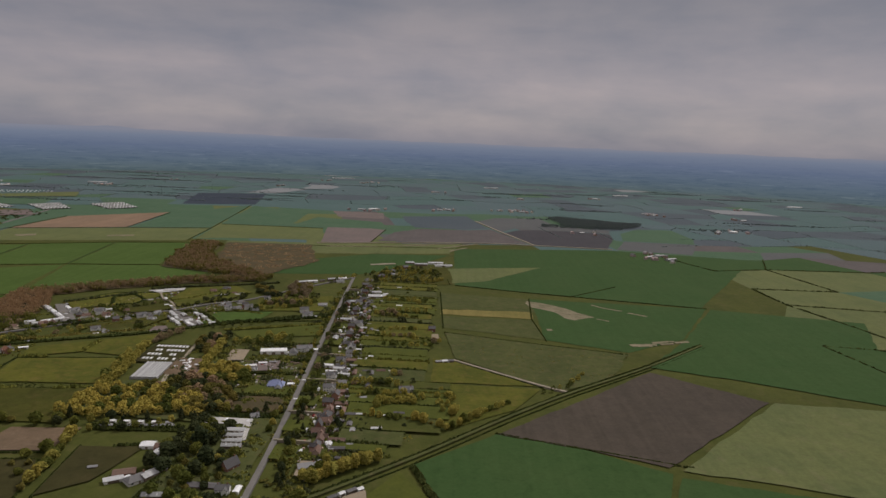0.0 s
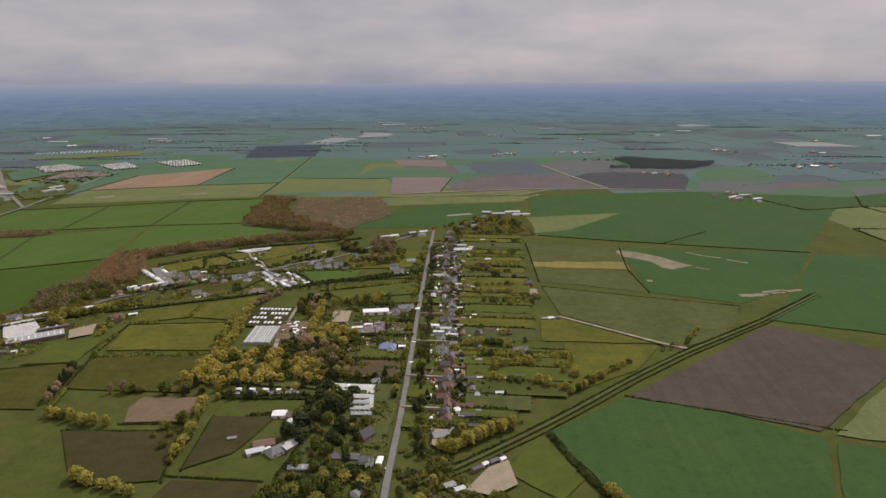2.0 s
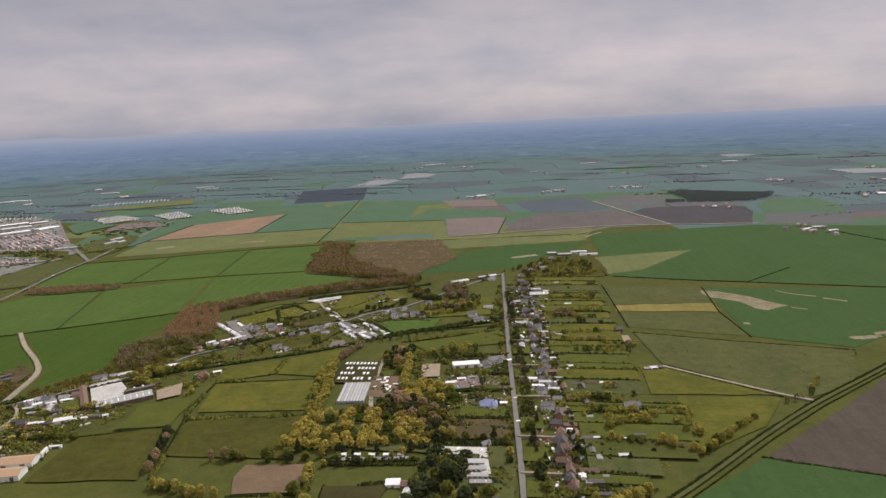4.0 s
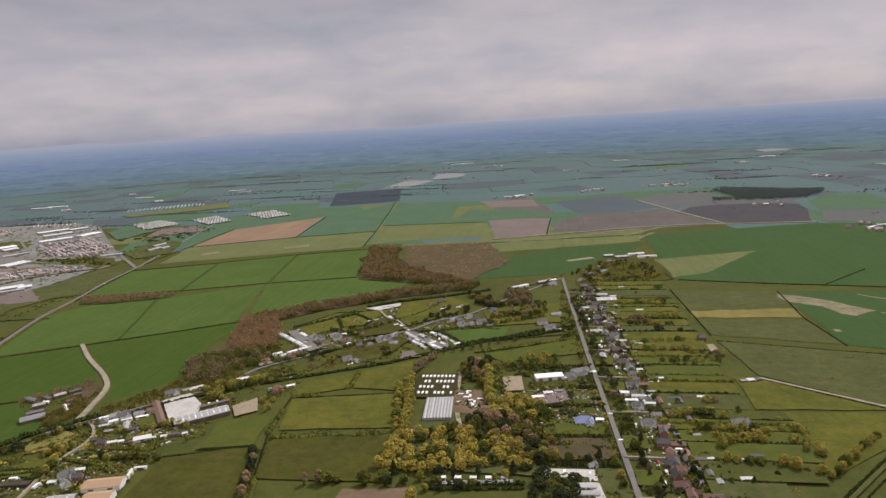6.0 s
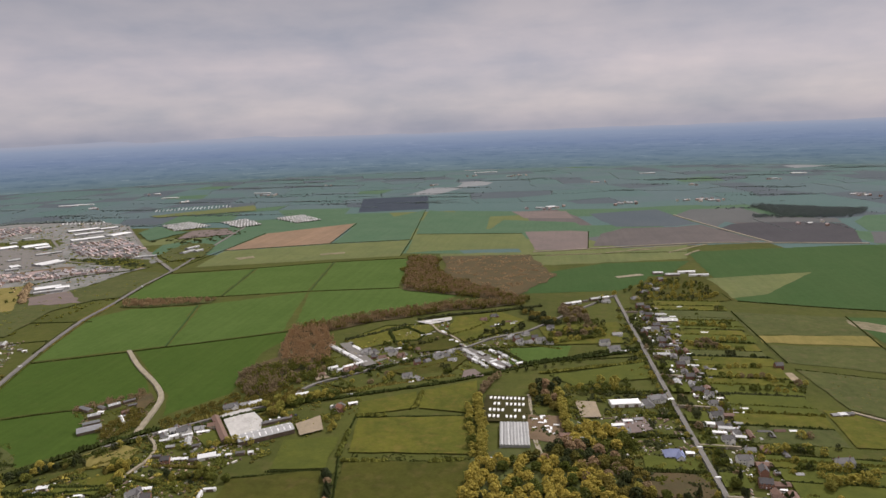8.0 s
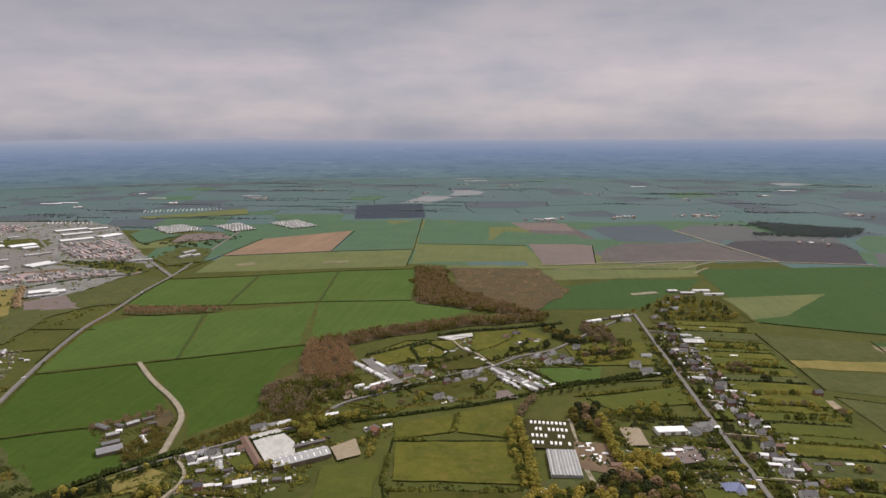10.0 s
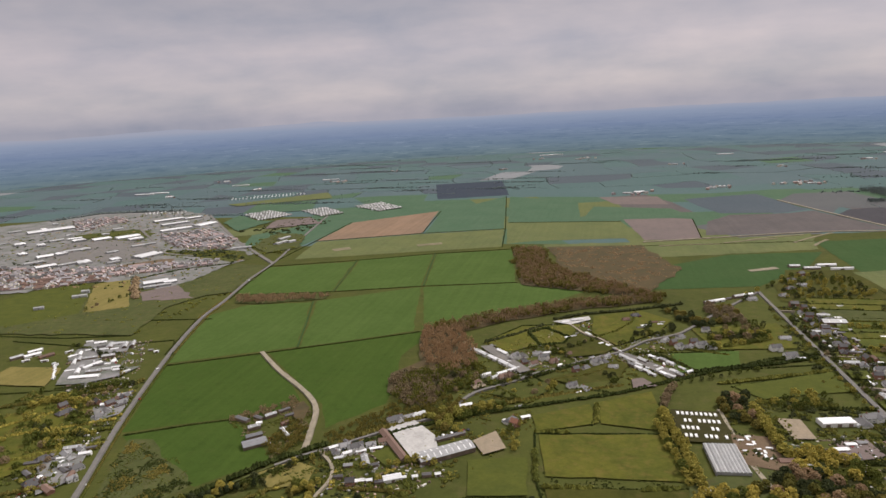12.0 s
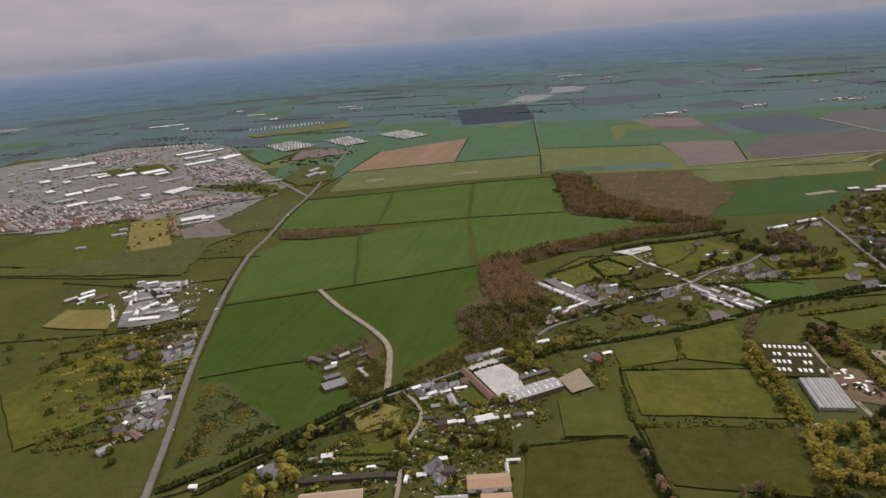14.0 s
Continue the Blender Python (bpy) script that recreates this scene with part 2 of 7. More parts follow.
FAR_B = soil("haze_greyed_pasture", (0.116, 0.158, 0.162), (0.102, 0.146, 0.150), (0.132, 0.164, 0.170), big=0.004, patches=0.4)
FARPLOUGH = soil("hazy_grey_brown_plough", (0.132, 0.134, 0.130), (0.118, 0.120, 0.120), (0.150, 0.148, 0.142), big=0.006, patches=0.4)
FAR_C = soil("haze_blued_dark_plough", (0.090, 0.110, 0.124), (0.102, 0.120, 0.132), (0.116, 0.130, 0.142), big=0.004, patches=0.4)
FAR_D = soil("haze_greyed_pale_stubble", (0.275, 0.280, 0.285), (0.232, 0.246, 0.248), (0.300, 0.296, 0.300), big=0.004, patches=0.4)

LEAF_Y = leafy("yellow_green_spring_leaves", (0.325, 0.285, 0.062), (0.620, 0.515, 0.125))
LEAF_G = leafy("mid_green_leaves", (0.118, 0.130, 0.028), (0.236, 0.238, 0.052))
LEAF_D = leafy("dark_evergreen_leaves", (0.052, 0.064, 0.030), (0.098, 0.112, 0.046))
LEAF_B = leafy("bare_brown_twigs", (0.330, 0.225, 0.140), (0.520, 0.370, 0.235))
LEAF_O = leafy("olive_thorn_leaves", (0.165, 0.144, 0.038), (0.300, 0.250, 0.066))
HEDGE = leafy("hawthorn_hedge_leaves", (0.048, 0.062, 0.017), (0.094, 0.114, 0.030))
# far foliage paled and blued, the distance haze held in its colour
FARLEAF = leafy("haze_tinted_woodland_leaves", (0.180, 0.222, 0.240), (0.240, 0.280, 0.292))
LEAF_R = leafy("russet_birch_twigs", (0.400, 0.248, 0.145), (0.610, 0.410, 0.250))
BARK = built("bark", (0.10, 0.075, 0.055), (0.05, 0.04, 0.03), 0.95, 2.0)

WHITE = built("white_render", (0.80, 0.79, 0.75), (0.62, 0.60, 0.55), 0.75, 0.3, vary=0.1)
CREAM = built("cream_render", (0.70, 0.64, 0.52), (0.55, 0.50, 0.40), 0.8, 0.3, vary=0.15)
BRICK = built("red_brick", (0.30, 0.155, 0.105), (0.20, 0.12, 0.09), 0.9, 1.2)
PINKISH = built("pale_brick", (0.46, 0.33, 0.26), (0.36, 0.27, 0.22), 0.9, 1.0)
SLATE = built("grey_slate", (0.170, 0.165, 0.160), (0.112, 0.110, 0.108), 0.7, 0.8)
DARKTILE = built("dark_roof_tiles", (0.115, 0.107, 0.106), (0.075, 0.073, 0.068), 0.65, 0.9)
BROWNTILE = built("brown_roof_tiles", (0.20, 0.125, 0.095), (0.13, 0.095, 0.075), 0.85, 0.9)
REDTILE = built("orange_clay_tiles", (0.42, 0.20, 0.125), (0.28, 0.15, 0.10), 0.85, 0.9)
SHEET = built("grey_corrugated_sheet", (0.40, 0.40, 0.39), (0.27, 0.27, 0.26), 0.55, 0.25, ribs=2.2)
PALESHEET = built("white_roof_sheet", (0.780, 0.780, 0.770), (0.600, 0.600, 0.580), 0.5, 0.25, vary=0.35, ribs=2.2)
DARKSHEET = built("dark_corrugated_sheet", (0.20, 0.20, 0.205), (0.14, 0.14, 0.14), 0.6, 0.3, ribs=2.2)
FELT = built("grey_roof_felt", (0.300, 0.296, 0.290), (0.200, 0.200, 0.192), 0.85, 0.4)
# town roofs and brick made paler and greyer in place of haze
TOWNROOF = built("haze_paled_grey_town_roofs", (0.360, 0.335, 0.335), (0.270, 0.250, 0.250), 0.85, 0.4)
TOWNBRICK = built("haze_paled_town_brick", (0.400, 0.310, 0.285), (0.320, 0.255, 0.240), 0.9, 0.4)
BLUEROOF = built("blue_grey_roof_panels", (0.24, 0.27, 0.42), (0.17, 0.20, 0.33), 0.5, 0.5)
TIMBER = built("weathered_timber", (0.20, 0.15, 0.11), (0.13, 0.10, 0.08), 0.9, 1.0)
FRAMEWHITE = built("white_plastic", (0.80, 0.80, 0.79), (0.70, 0.70, 0.68), 0.4, 1.0, vary=0.05)
PAINT = built("white_caravan_paint", (0.84, 0.84, 0.83), (0.72, 0.72, 0.70), 0.35, 0.6, vary=0.08)
CARPAINTS = [built("silver_car_paint", (0.55, 0.56, 0.58), (0.5, 0.5, 0.52), 0.25, 1, 0.6), built("white_car_paint", (0.82, 0.82, 0.82), (0.75, 0.75, 0.75), 0.25, 1), built("dark_car_paint", (0.035, 0.038, 0.045), (0.03, 0.03, 0.035), 0.2, 1), built("red_car_paint", (0.35, 0.03, 0.025), (0.3, 0.03, 0.025), 0.25, 1)]
RUBBER = built("tyre_rubber", (0.025, 0.025, 0.025), (0.035, 0.035, 0.03), 0.9, 3)


def glass():
    m, t, b = material("window_glass", 0.08)
    b.inputs["Base Color"].default_value = (0.03, 0.038, 0.045, 1)
    b.inputs["Specular IOR Level"].default_value = 0.6
    return m


GLASS = glass()


# ---- building helpers ----
rng = random.Random(7)
nrng = np.random.default_rng(11)


def part(name, bm, mat, parent, label=""):
    """One bmesh as one mesh object under a thing or a part."""
    me = bpy.data.meshes.new(name)
    bm.to_mesh(me)
    bm.free()
    me.materials.append(mat)
    ob = new(name, me)
    ob.parent = parent
    return tagged(ob, label)


def thing(name, label, category, group="", kind=""):
    return tagged(new(name), label, category, group, kind)


def box(bm, x, y, z, lx, ly, lz, turn=0.0):
    """A box on its base centre."""
    bmesh.ops.create_cube(bm, size=1, matrix=pose(x, y, z + lz / 2, 0, 0, turn) @ Matrix.Diagonal((lx, ly, lz, 1)))
    return bm


def prism(bm, section, length, axis_x=0.0, y=0.0):
    """A section of (y, z) points drawn out along x, centred."""
    a = [bm.verts.new((axis_x - length / 2, y + p, q)) for p, q in section]
    b = [bm.verts.new((axis_x + length / 2, y + p, q)) for p, q in section]
    bm.faces.new(a[::-1])
    bm.faces.new(b)
    for i in range(len(section)):
        j = (i + 1) % len(section)
        bm.faces.new((a[i], a[j], b[j], b[i]))
    bmesh.ops.recalc_face_normals(bm, faces=bm.faces)
    return bm


ICO = bmesh.new()
bmesh.ops.create_icosphere(ICO, subdivisions=1, radius=1)
LUMP_V = np.array([v.co[:] for v in ICO.verts])
LUMP_F = np.array([[v.index for v in f.verts] for f in ICO.faces])
ICO.free()


OCT_V = np.array([(1, 0, 0), (0, 1, 0), (-1, 0, 0), (0, -1, 0), (0, 0, 1), (0, 0, -1)], float)
OCT_F = np.array([(0, 1, 4), (1, 2, 4), (2, 3, 4), (3, 0, 4), (1, 0, 5), (2, 1, 5), (3, 2, 5), (0, 3, 5)])


def clumps(name, centres, radii, mat, parent=None, jitter=0.28, fine=False):
    """Many small uneven clumps of leaves as one mesh. centres: n x 3, radii: n x 3. fine: the smallest ones, with fewer faces."""
    ICO_V, ICO_F = (OCT_V, OCT_F) if fine else (LUMP_V, LUMP_F)
    c, r = np.asarray(centres, float), np.asarray(radii, float)
    n = len(c)
    shape = 1 + nrng.uniform(-jitter, jitter, (n, len(ICO_V), 1))
    spin = nrng.uniform(0, 2 * np.pi, n)
    v = ICO_V[None] * shape
    cs, sn = np.cos(spin)[:, None], np.sin(spin)[:, None]
    v = np.stack([v[..., 0] * cs - v[..., 1] * sn, v[..., 0] * sn + v[..., 1] * cs, v[..., 2]], -1)
    v = v * r[:, None] + c[:, None]
    f = ICO_F[None] + (np.arange(n) * len(ICO_V))[:, None, None]
    me = bpy.data.meshes.new(name)
    me.from_pydata(v.reshape(-1, 3).tolist(), [], f.reshape(-1, 3).tolist())
    me.materials.append(mat)
    ob = new(name, me)
    ob.parent = parent
    return ob


def inside(poly, p):
    hit, n = False, len(poly)
    for i in range(n):
        (ax, ay), (bx, by) = poly[i], poly[(i + 1) % n]
        if (ay > p[1]) != (by > p[1]) and p[0] < (bx - ax) * (p[1] - ay) / (by - ay) + ax:
            hit = not hit
    return hit


def scatter(poly, gap, seed=1):
    """Points strewn over a polygon, no two nearer than gap."""
    r = random.Random(seed)
    xs, ys = [p[0] for p in poly], [p[1] for p in poly]
    tries = int(2.2 * (max(xs) - min(xs)) * (max(ys) - min(ys)) / gap ** 2) + 10
    cells, out = {}, []
    for _ in range(tries):
        p = (r.uniform(min(xs), max(xs)), r.uniform(min(ys), max(ys)))
        if not inside(poly, p):
            continue
        k = (int(p[0] // gap), int(p[1] // gap))
        if any(math.dist(p, q) < gap for i in (-1, 0, 1) for j in (-1, 0, 1) for q in cells.get((k[0] + i, k[1] + j), ())):
            continue
        cells.setdefault(k, []).append(p)
        out.append(p)
    return out


def along(points, step):
    """Points at even steps along a line of corners, with the direction in degrees."""
    out, rest = [], 0.0
    for (ax, ay), (bx, by) in zip(points, points[1:]):
        d = math.dist((ax, ay), (bx, by))
        turn = math.degrees(math.atan2(by - ay, bx - ax))
        s = rest
        while s < d:
            out.append((ax + (bx - ax) * s / d, ay + (by - ay) * s / d, turn))
            s += step
        rest = s - d
    return out


# ---- ground, fields, roads ----
MID = (-250.0, 60.0)
REACH = 4450.0


def ground_sheet():
    bm = bmesh.new()
    rings = [0, 150, 400, 800, 1400, 2200, 3200, REACH]
    n = 96
    loops = []
    for r in rings[1:]:
        loops.append([bm.verts.new((MID[0] + r * math.cos(2 * math.pi * k / n), MID[1] + r * math.sin(2 * math.pi * k / n), 0)) for k in range(n)])
    centre = bm.verts.new((*MID, 0))
    for k in range(n):
        bm.faces.new((centre, loops[0][k], loops[0][(k + 1) % n]))
        for a, b in zip(loops, loops[1:]):
            bm.faces.new((a[k], b[k], b[(k + 1) % n], a[(k + 1) % n]))
    ob = part("ground", bm, GRASS, None)
    return tagged(ob, "flat open farmland of rough green grass", "ground", kind="structure")


ground_sheet()
LEVEL = [0.03]


def field(mat, label, *corners, name="field", category="field", wobble=1.5):
    """A field or paved area: a sheet a few centimetres above the ground, its edges slightly uneven."""
    LEVEL[0] += 0.012
    r = random.Random(len(corners) * 31 + int(corners[0][0]))
    pts = []
    n = len(corners)
    for i in range(n):
        (ax, ay), (bx, by) = corners[i], corners[(i + 1) % n]
        steps = max(1, int(math.dist((ax, ay), (bx, by)) / 18))
        for s in range(steps):
            k = s / steps
            w = wobble if s else 0.0
            pts.append((ax + (bx - ax) * k + r.uniform(-w, w), ay + (by - ay) * k + r.uniform(-w, w)))
    bm = bmesh.new()
    f = bm.faces.new([bm.verts.new((x, y, LEVEL[0])) for x, y in pts])
    bm.normal_update()
    if f.normal.z < 0:
        bmesh.ops.reverse_faces(bm, faces=[f])
    bmesh.ops.triangulate(bm, faces=bm.faces)
    return tagged(part(name, bm, mat, None), label, category, kind="structure")


def road(mat, label, width, *points, name="road", category="road", lift=0.0):
    """A carriageway of even width along a smooth line of points."""
    LEVEL[0] += 0.012
    pts = []
    p = [Vector(q) for q in points]
    for i in range(len(p) - 1):
        a, b, c, d = p[max(i - 1, 0)], p[i], p[i + 1], p[min(i + 2, len(p) - 1)]
        for s in range(8):
            t = s / 8
            pts.append(0.5 * (2 * b + (c - a) * t + (2 * a - 5 * b + 4 * c - d) * t * t + (3 * b - a - 3 * c + d) * t ** 3))
    pts.append(p[-1])
    bm = bmesh.new()
    last = None
    for i, q in enumerate(pts):
        way = (pts[min(i + 1, len(pts) - 1)] - pts[max(i - 1, 0)]).normalized()
        side = Vector((-way.y, way.x)) * width / 2
        w = rng.uniform(0.94, 1.06)
        z = LEVEL[0] + 0.12 + lift
        row = [bm.verts.new((*(q + side * (w + 0.12)), 0.0)), bm.verts.new((*(q + side * w), z)), bm.verts.new((*(q - side * w), z)), bm.verts.new((*(q - side * (w + 0.12)), 0.0))]
        if last:
            for k in range(3):
                bm.faces.new((last[k], last[k + 1], row[k + 1], row[k]))
        last = row
    bmesh.ops.recalc_face_normals(bm, faces=bm.faces)
    if sum(f.normal.z for f in bm.faces) < 0:
        bmesh.ops.reverse_faces(bm, faces=bm.faces)
    return tagged(part(name, bm, mat, None), label, category, kind="structure")


def patchwork(name, label, x0, x1, y0, y1, cell, mats, skip, turn, seed, z=0.015):
    """Fields as a jittered net of quads, each with its own crop. Returns the net's corners for the hedges."""
    r = random.Random(seed)
    nx, ny = int((x1 - x0) / cell), int((y1 - y0) / cell)
    cx, cy = (x0 + x1) / 2, (y0 + y1) / 2
    c, s = math.cos(radians(turn)), math.sin(radians(turn))
    net = {}
    for i in range(nx + 1):
        for j in range(ny + 1):
            u, v = x0 + i * cell - cx + r.uniform(-0.3, 0.3) * cell, y0 + j * cell - cy + r.uniform(-0.3, 0.3) * cell
            net[i, j] = (cx + u * c - v * s, cy + u * s + v * c)
    bm = bmesh.new()
    lines = []
    for i in range(nx):
        for j in range(ny):
            q = [net[i, j], net[i + 1, j], net[i + 1, j + 1], net[i, j + 1]]
            m = (sum(p[0] for p in q) / 4, sum(p[1] for p in q) / 4)
            if any(skip(*p) for p in (*q, m)) or all(math.dist(p, MID) > REACH - 6 for p in q):
                continue
            for n, p in enumerate(q):
                d = math.dist(p, MID)
                if d > REACH - 4:
                    q[n] = (MID[0] + (p[0] - MID[0]) * (REACH - 4) / d, MID[1] + (p[1] - MID[1]) * (REACH - 4) / d)
            f = bm.faces.new([bm.verts.new((*p, z)) for p in q])
            f.material_index = r.choices(range(len(mats)), [w for _, w in mats])[0]
            lines += [(q[0], q[1]), (q[0], q[3])]
    ob = part(name, bm, mats[0][0], None)
    for m, _ in mats[1:]:
        ob.data.materials.append(m)
    tagged(ob, label, "fields", kind="structure")
    return lines


def mapped(x, y):
    """The part of the plain that is laid out field by field."""
    return (-1200 < x < 460 and 250 < y < 1780) or (-1150 < x < 240 and 1700 < y < 2400) or (-2250 < x < -950 and 1000 < y < 1980) or (-1300 < x < -700 and 380 < y < 1100)


FAR_LINES = patchwork("distant_fields", "patchwork of distant fields and plough in haze-tinted colours", -4400, 4000, 1400, 4900, 175,
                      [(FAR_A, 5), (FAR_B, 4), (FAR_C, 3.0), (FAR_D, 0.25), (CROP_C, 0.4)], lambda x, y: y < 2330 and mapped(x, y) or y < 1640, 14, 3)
patchwork("middle_fields", "patchwork of green, olive and brown fields", -1500, 1000, 1400, 2600, 185,
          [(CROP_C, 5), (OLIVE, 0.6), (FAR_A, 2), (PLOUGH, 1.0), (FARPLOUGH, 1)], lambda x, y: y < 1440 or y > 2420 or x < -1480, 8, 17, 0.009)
SIDE_LINES = patchwork("outlying_fields", "patchwork of green crop and pasture fields", -2900, 2100, -300, 1700, 170,
                       [(CROP_B, 3), (OLIVE, 3), (CROP_C, 2), (PLOUGH, 1.2), (MEADOW, 2)], lambda x, y: mapped(x, y) or y > 1690 or (-900 < x < 250 and y > 150), 9, 5)

# grass headlands between the distant fields, in the haze-tinted green
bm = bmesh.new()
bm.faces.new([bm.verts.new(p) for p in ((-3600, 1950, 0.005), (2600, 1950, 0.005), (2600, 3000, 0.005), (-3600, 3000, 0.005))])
tagged(part("distant_grass", bm, FAR_A, None), "haze-tinted green headlands between distant fields", "grass", kind="structure")

# big crop fields between the town road and the wood
field(CROP_NEAR, "deep green cereal field beside the town road", (-948, 780), (-846, 832), (-773, 765), (-729, 711), (-743, 659), (-778, 662), (-878, 616))
field(CROP_NEAR, "deep green cereal field above a farm lane", (-871, 609), (-814, 640), (-776, 656), (-716, 608), (-699, 591), (-743, 540), (-800, 560))
field(MOSS, "scrubby olive-brown corner of a field", (-860, 605), (-835, 608), (-805, 580), (-775, 565), (-748, 538), (-776, 508), (-800, 478), (-824, 525), wobble=4)
field(CROP_NEAR, "green cereal field beside a pale track", (-838, 841), (-656, 936), (-646, 900), (-657, 848), (-642, 780), (-632, 714), (-674, 653), (-700, 704), (-732, 733), (-790, 792))
field(CROP, "green cereal field beside the town road", (-980, 868), (-1018, 985), (-985, 1040), (-880, 1063), (-809, 863), (-952, 790))
field(CROP, "wide green cereal field with faint tramlines", (-873, 1072), (-720, 1165), (-668, 940), (-803, 862))
field(CROP, "green cereal field beside a brown wood", (-715, 1167), (-561, 1199), (-440, 1150), (-586, 985), (-654, 940))
field(CROP, "green cereal field under a dark thicket", (-1082, 1300), (-916, 1353), (-874, 1130), (-1030, 1098), (-1048, 1110))
field(CROP, "green cereal field between straight hedges", (-912, 1373), (-766, 1424), (-722, 1170), (-864, 1128))
field(CROP, "green cereal field beside a brown wood", (-757, 1427), (-602, 1468), (-560, 1203), (-715, 1173))
field(OLIVE, "pale olive pasture strip", (-1064, 1372), (-1097, 1560), (-850, 1655), (-655, 1708), (-630, 1500))
field(ORANGE, "sandy orange seedbed beside olive pasture", (-1100, 1570), (-1108, 1830), (-902, 2018), (-858, 1665))
field(CROP_C, "cool green crop field beside a sandy seedbed", (-888, 2002), (-740, 2320), (-657, 1716), (-850, 1665))
field(CROP_C, "cool green crop field", (-726, 2320), (-493, 2174), (-470, 1820), (-648, 1716))
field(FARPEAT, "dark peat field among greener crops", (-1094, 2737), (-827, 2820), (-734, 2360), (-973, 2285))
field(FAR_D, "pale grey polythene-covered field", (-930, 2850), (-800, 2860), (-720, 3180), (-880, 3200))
field(OLIVE, "olive rough pasture", (-622, 1530), (-660, 1800), (-370, 1800), (-330, 1590), (-562, 1560))
field(TILTH, "pale brown tilled field", (-373, 1900), (-196, 1825), (-207, 1580), (-325, 1562))
field(CROP_C, "narrow green field", (-470, 1830), (-380, 1830), (-190, 1850), (-230, 2000), (-440, 2060))
field(TILTH, "pale brown tilled patch", (-430, 2260), (-250, 2250), (-230, 2080), (-380, 2100))
field(PLOUGH, "dark brown ploughed field", (-193, 1614), (-167, 1784), (-102, 1880), (40, 1895), (106, 1935), (190, 1674), (9, 1640))
field(FAR_C, "ploughed field greyed with haze colour beyond a brown one", (-179, 2179), (38, 2268), (100, 1955), (30, 1905), (-118, 1908), (-154, 2033))
field(FARPLOUGH, "grey-brown ploughed field beside a pale track", (74, 2130), (140, 2253), (293, 2281), (329, 2084), (483, 2036), (466, 1950), (384, 1968), (224, 1962), (179, 1981), (138, 1890))
field(PEAT, "dark peat field beside a pale track", (131, 1850), (190, 1941), (257, 1965), (384, 1964), (463, 1935), (450, 1832), (390, 1643), (212, 1662))
field(CROP_C, "green field beyond peat land", (470, 1806), (502, 1965), (579, 2084), (698, 2100), (698, 1898), (665, 1797))
field(FARPLOUGH, "grey-brown ploughed field", (413, 1640), (471, 1795), (668, 1791), (593, 1605))
field(CROP_B, "green field beside a brown wood", (-347, 1165), (-287, 1339), (-180, 1420), (-11, 1446), (-60, 1340), (-172, 1195))
field(OLIVE, "rough olive strip with dry patches", (-540, 1520), (-200, 1560), (20, 1630), (-10, 1470), (-280, 1400), (-500, 1400), wobble=4)
field(CROP_B, "broad dark green crop field", (0, 1541), (386, 1622), (720, 1560), (407, 1043), (120, 1105), (5, 1134))
field(OLIVE, "pale olive wedge in a green crop", (-10, 1290), (184, 1345), (60, 1180), (-5, 1150))
field(MOSS, "olive pasture", (-21, 1072), (128, 1054), (130, 967), (-19, 965))
field(STRAW, "pale straw-coloured strip", (-15, 962), (123, 968), (121, 927), (-16, 933), wobble=2.5)
field(MOSS, "olive pasture beside a straw strip", (-16, 924), (118, 921), (126, 825), (-11, 863))
field(CROP_B, "green crop field with dry scrapes", (128, 1054), (415, 1040), (318, 859), (225, 788), (126, 825))
scrape = random.Random(12)
field(BARE, "broad broken dry scrape in a green crop", (122, 1040), (124, 1000), (158, 976), (169, 941), (182, 932), (202, 947), (216, 954), (195, 977), (181, 1000), (161, 1018), name="bare_patch", category="bare ground", wobble=5)
for k in range(16):
    u = scrape.random()
    sx, sy = 128 + 88 * u + scrape.uniform(-8, 8), 1022 - 72 * u + scrape.uniform(-24, 24)
    road(BARE, "broken dry streak in a green crop", scrape.uniform(2, 6), (sx, sy), (sx + 6, sy - 4 + scrape.uniform(-2, 2)), (sx + scrape.uniform(10, 20), sy - 10), name="bare_patch", category="bare ground")
road(BARE, "thin dry streak in a green crop", 4, (226, 1032), (242, 1014), (269, 999), name="bare_patch", category="bare ground")
road(BARE, "thin dry streak in a green crop", 5, (275, 990), (288, 981), (299, 973), name="bare_patch", category="bare ground")
for k in range(8):
    sx, sy = 238 + 8 * k + scrape.uniform(-4, 4), 815 + 3.2 * k + scrape.uniform(-6, 8)
    road(BARE, "broken dry streak in a green crop", scrape.uniform(3, 9), (sx, sy), (sx + 8, sy + 3), (sx + scrape.uniform(14, 22), sy + scrape.uniform(0, 8)), name="bare_patch", category="bare ground")
field(BARE, "small dry scrape in a green crop", (133, 878), (141, 879), (141, 870), (134, 870), name="bare_patch", category="bare ground", wobble=2)
field(MOSS, "rough moss pasture with brown tussocks", (-8, 838), (221, 777), (177, 682), (118, 645), (7, 735), wobble=3)
field(MEADOW, "yellow-green meadow", (-19, 652), (97, 649), (64, 590), (3, 540), (-13, 609))
field(MEADOW, "yellow-green meadow", (-19, 730), (5, 728), (95, 655), (-19, 655))
field(TILLED, "brown ploughed field beside a hedged lane", (46, 536), (230, 716), (330, 640), (180, 490), (118, 516))
field(CROP_B, "dark green crop field beside a hedged lane", (-24, 474), (44, 536), (118, 514), (180, 480), (120, 330), (30, 340), (16, 386))
field(LAWN, "mown green paddock with a goal frame", (-58, 420), (-34, 462), (-4, 416), (-22, 390), name="paddock", category="paddock")
field(CROP_B, "green crop field beyond a hedged lane", (236, 734), (318, 855), (420, 1035), (640, 990), (470, 640), (334, 700))
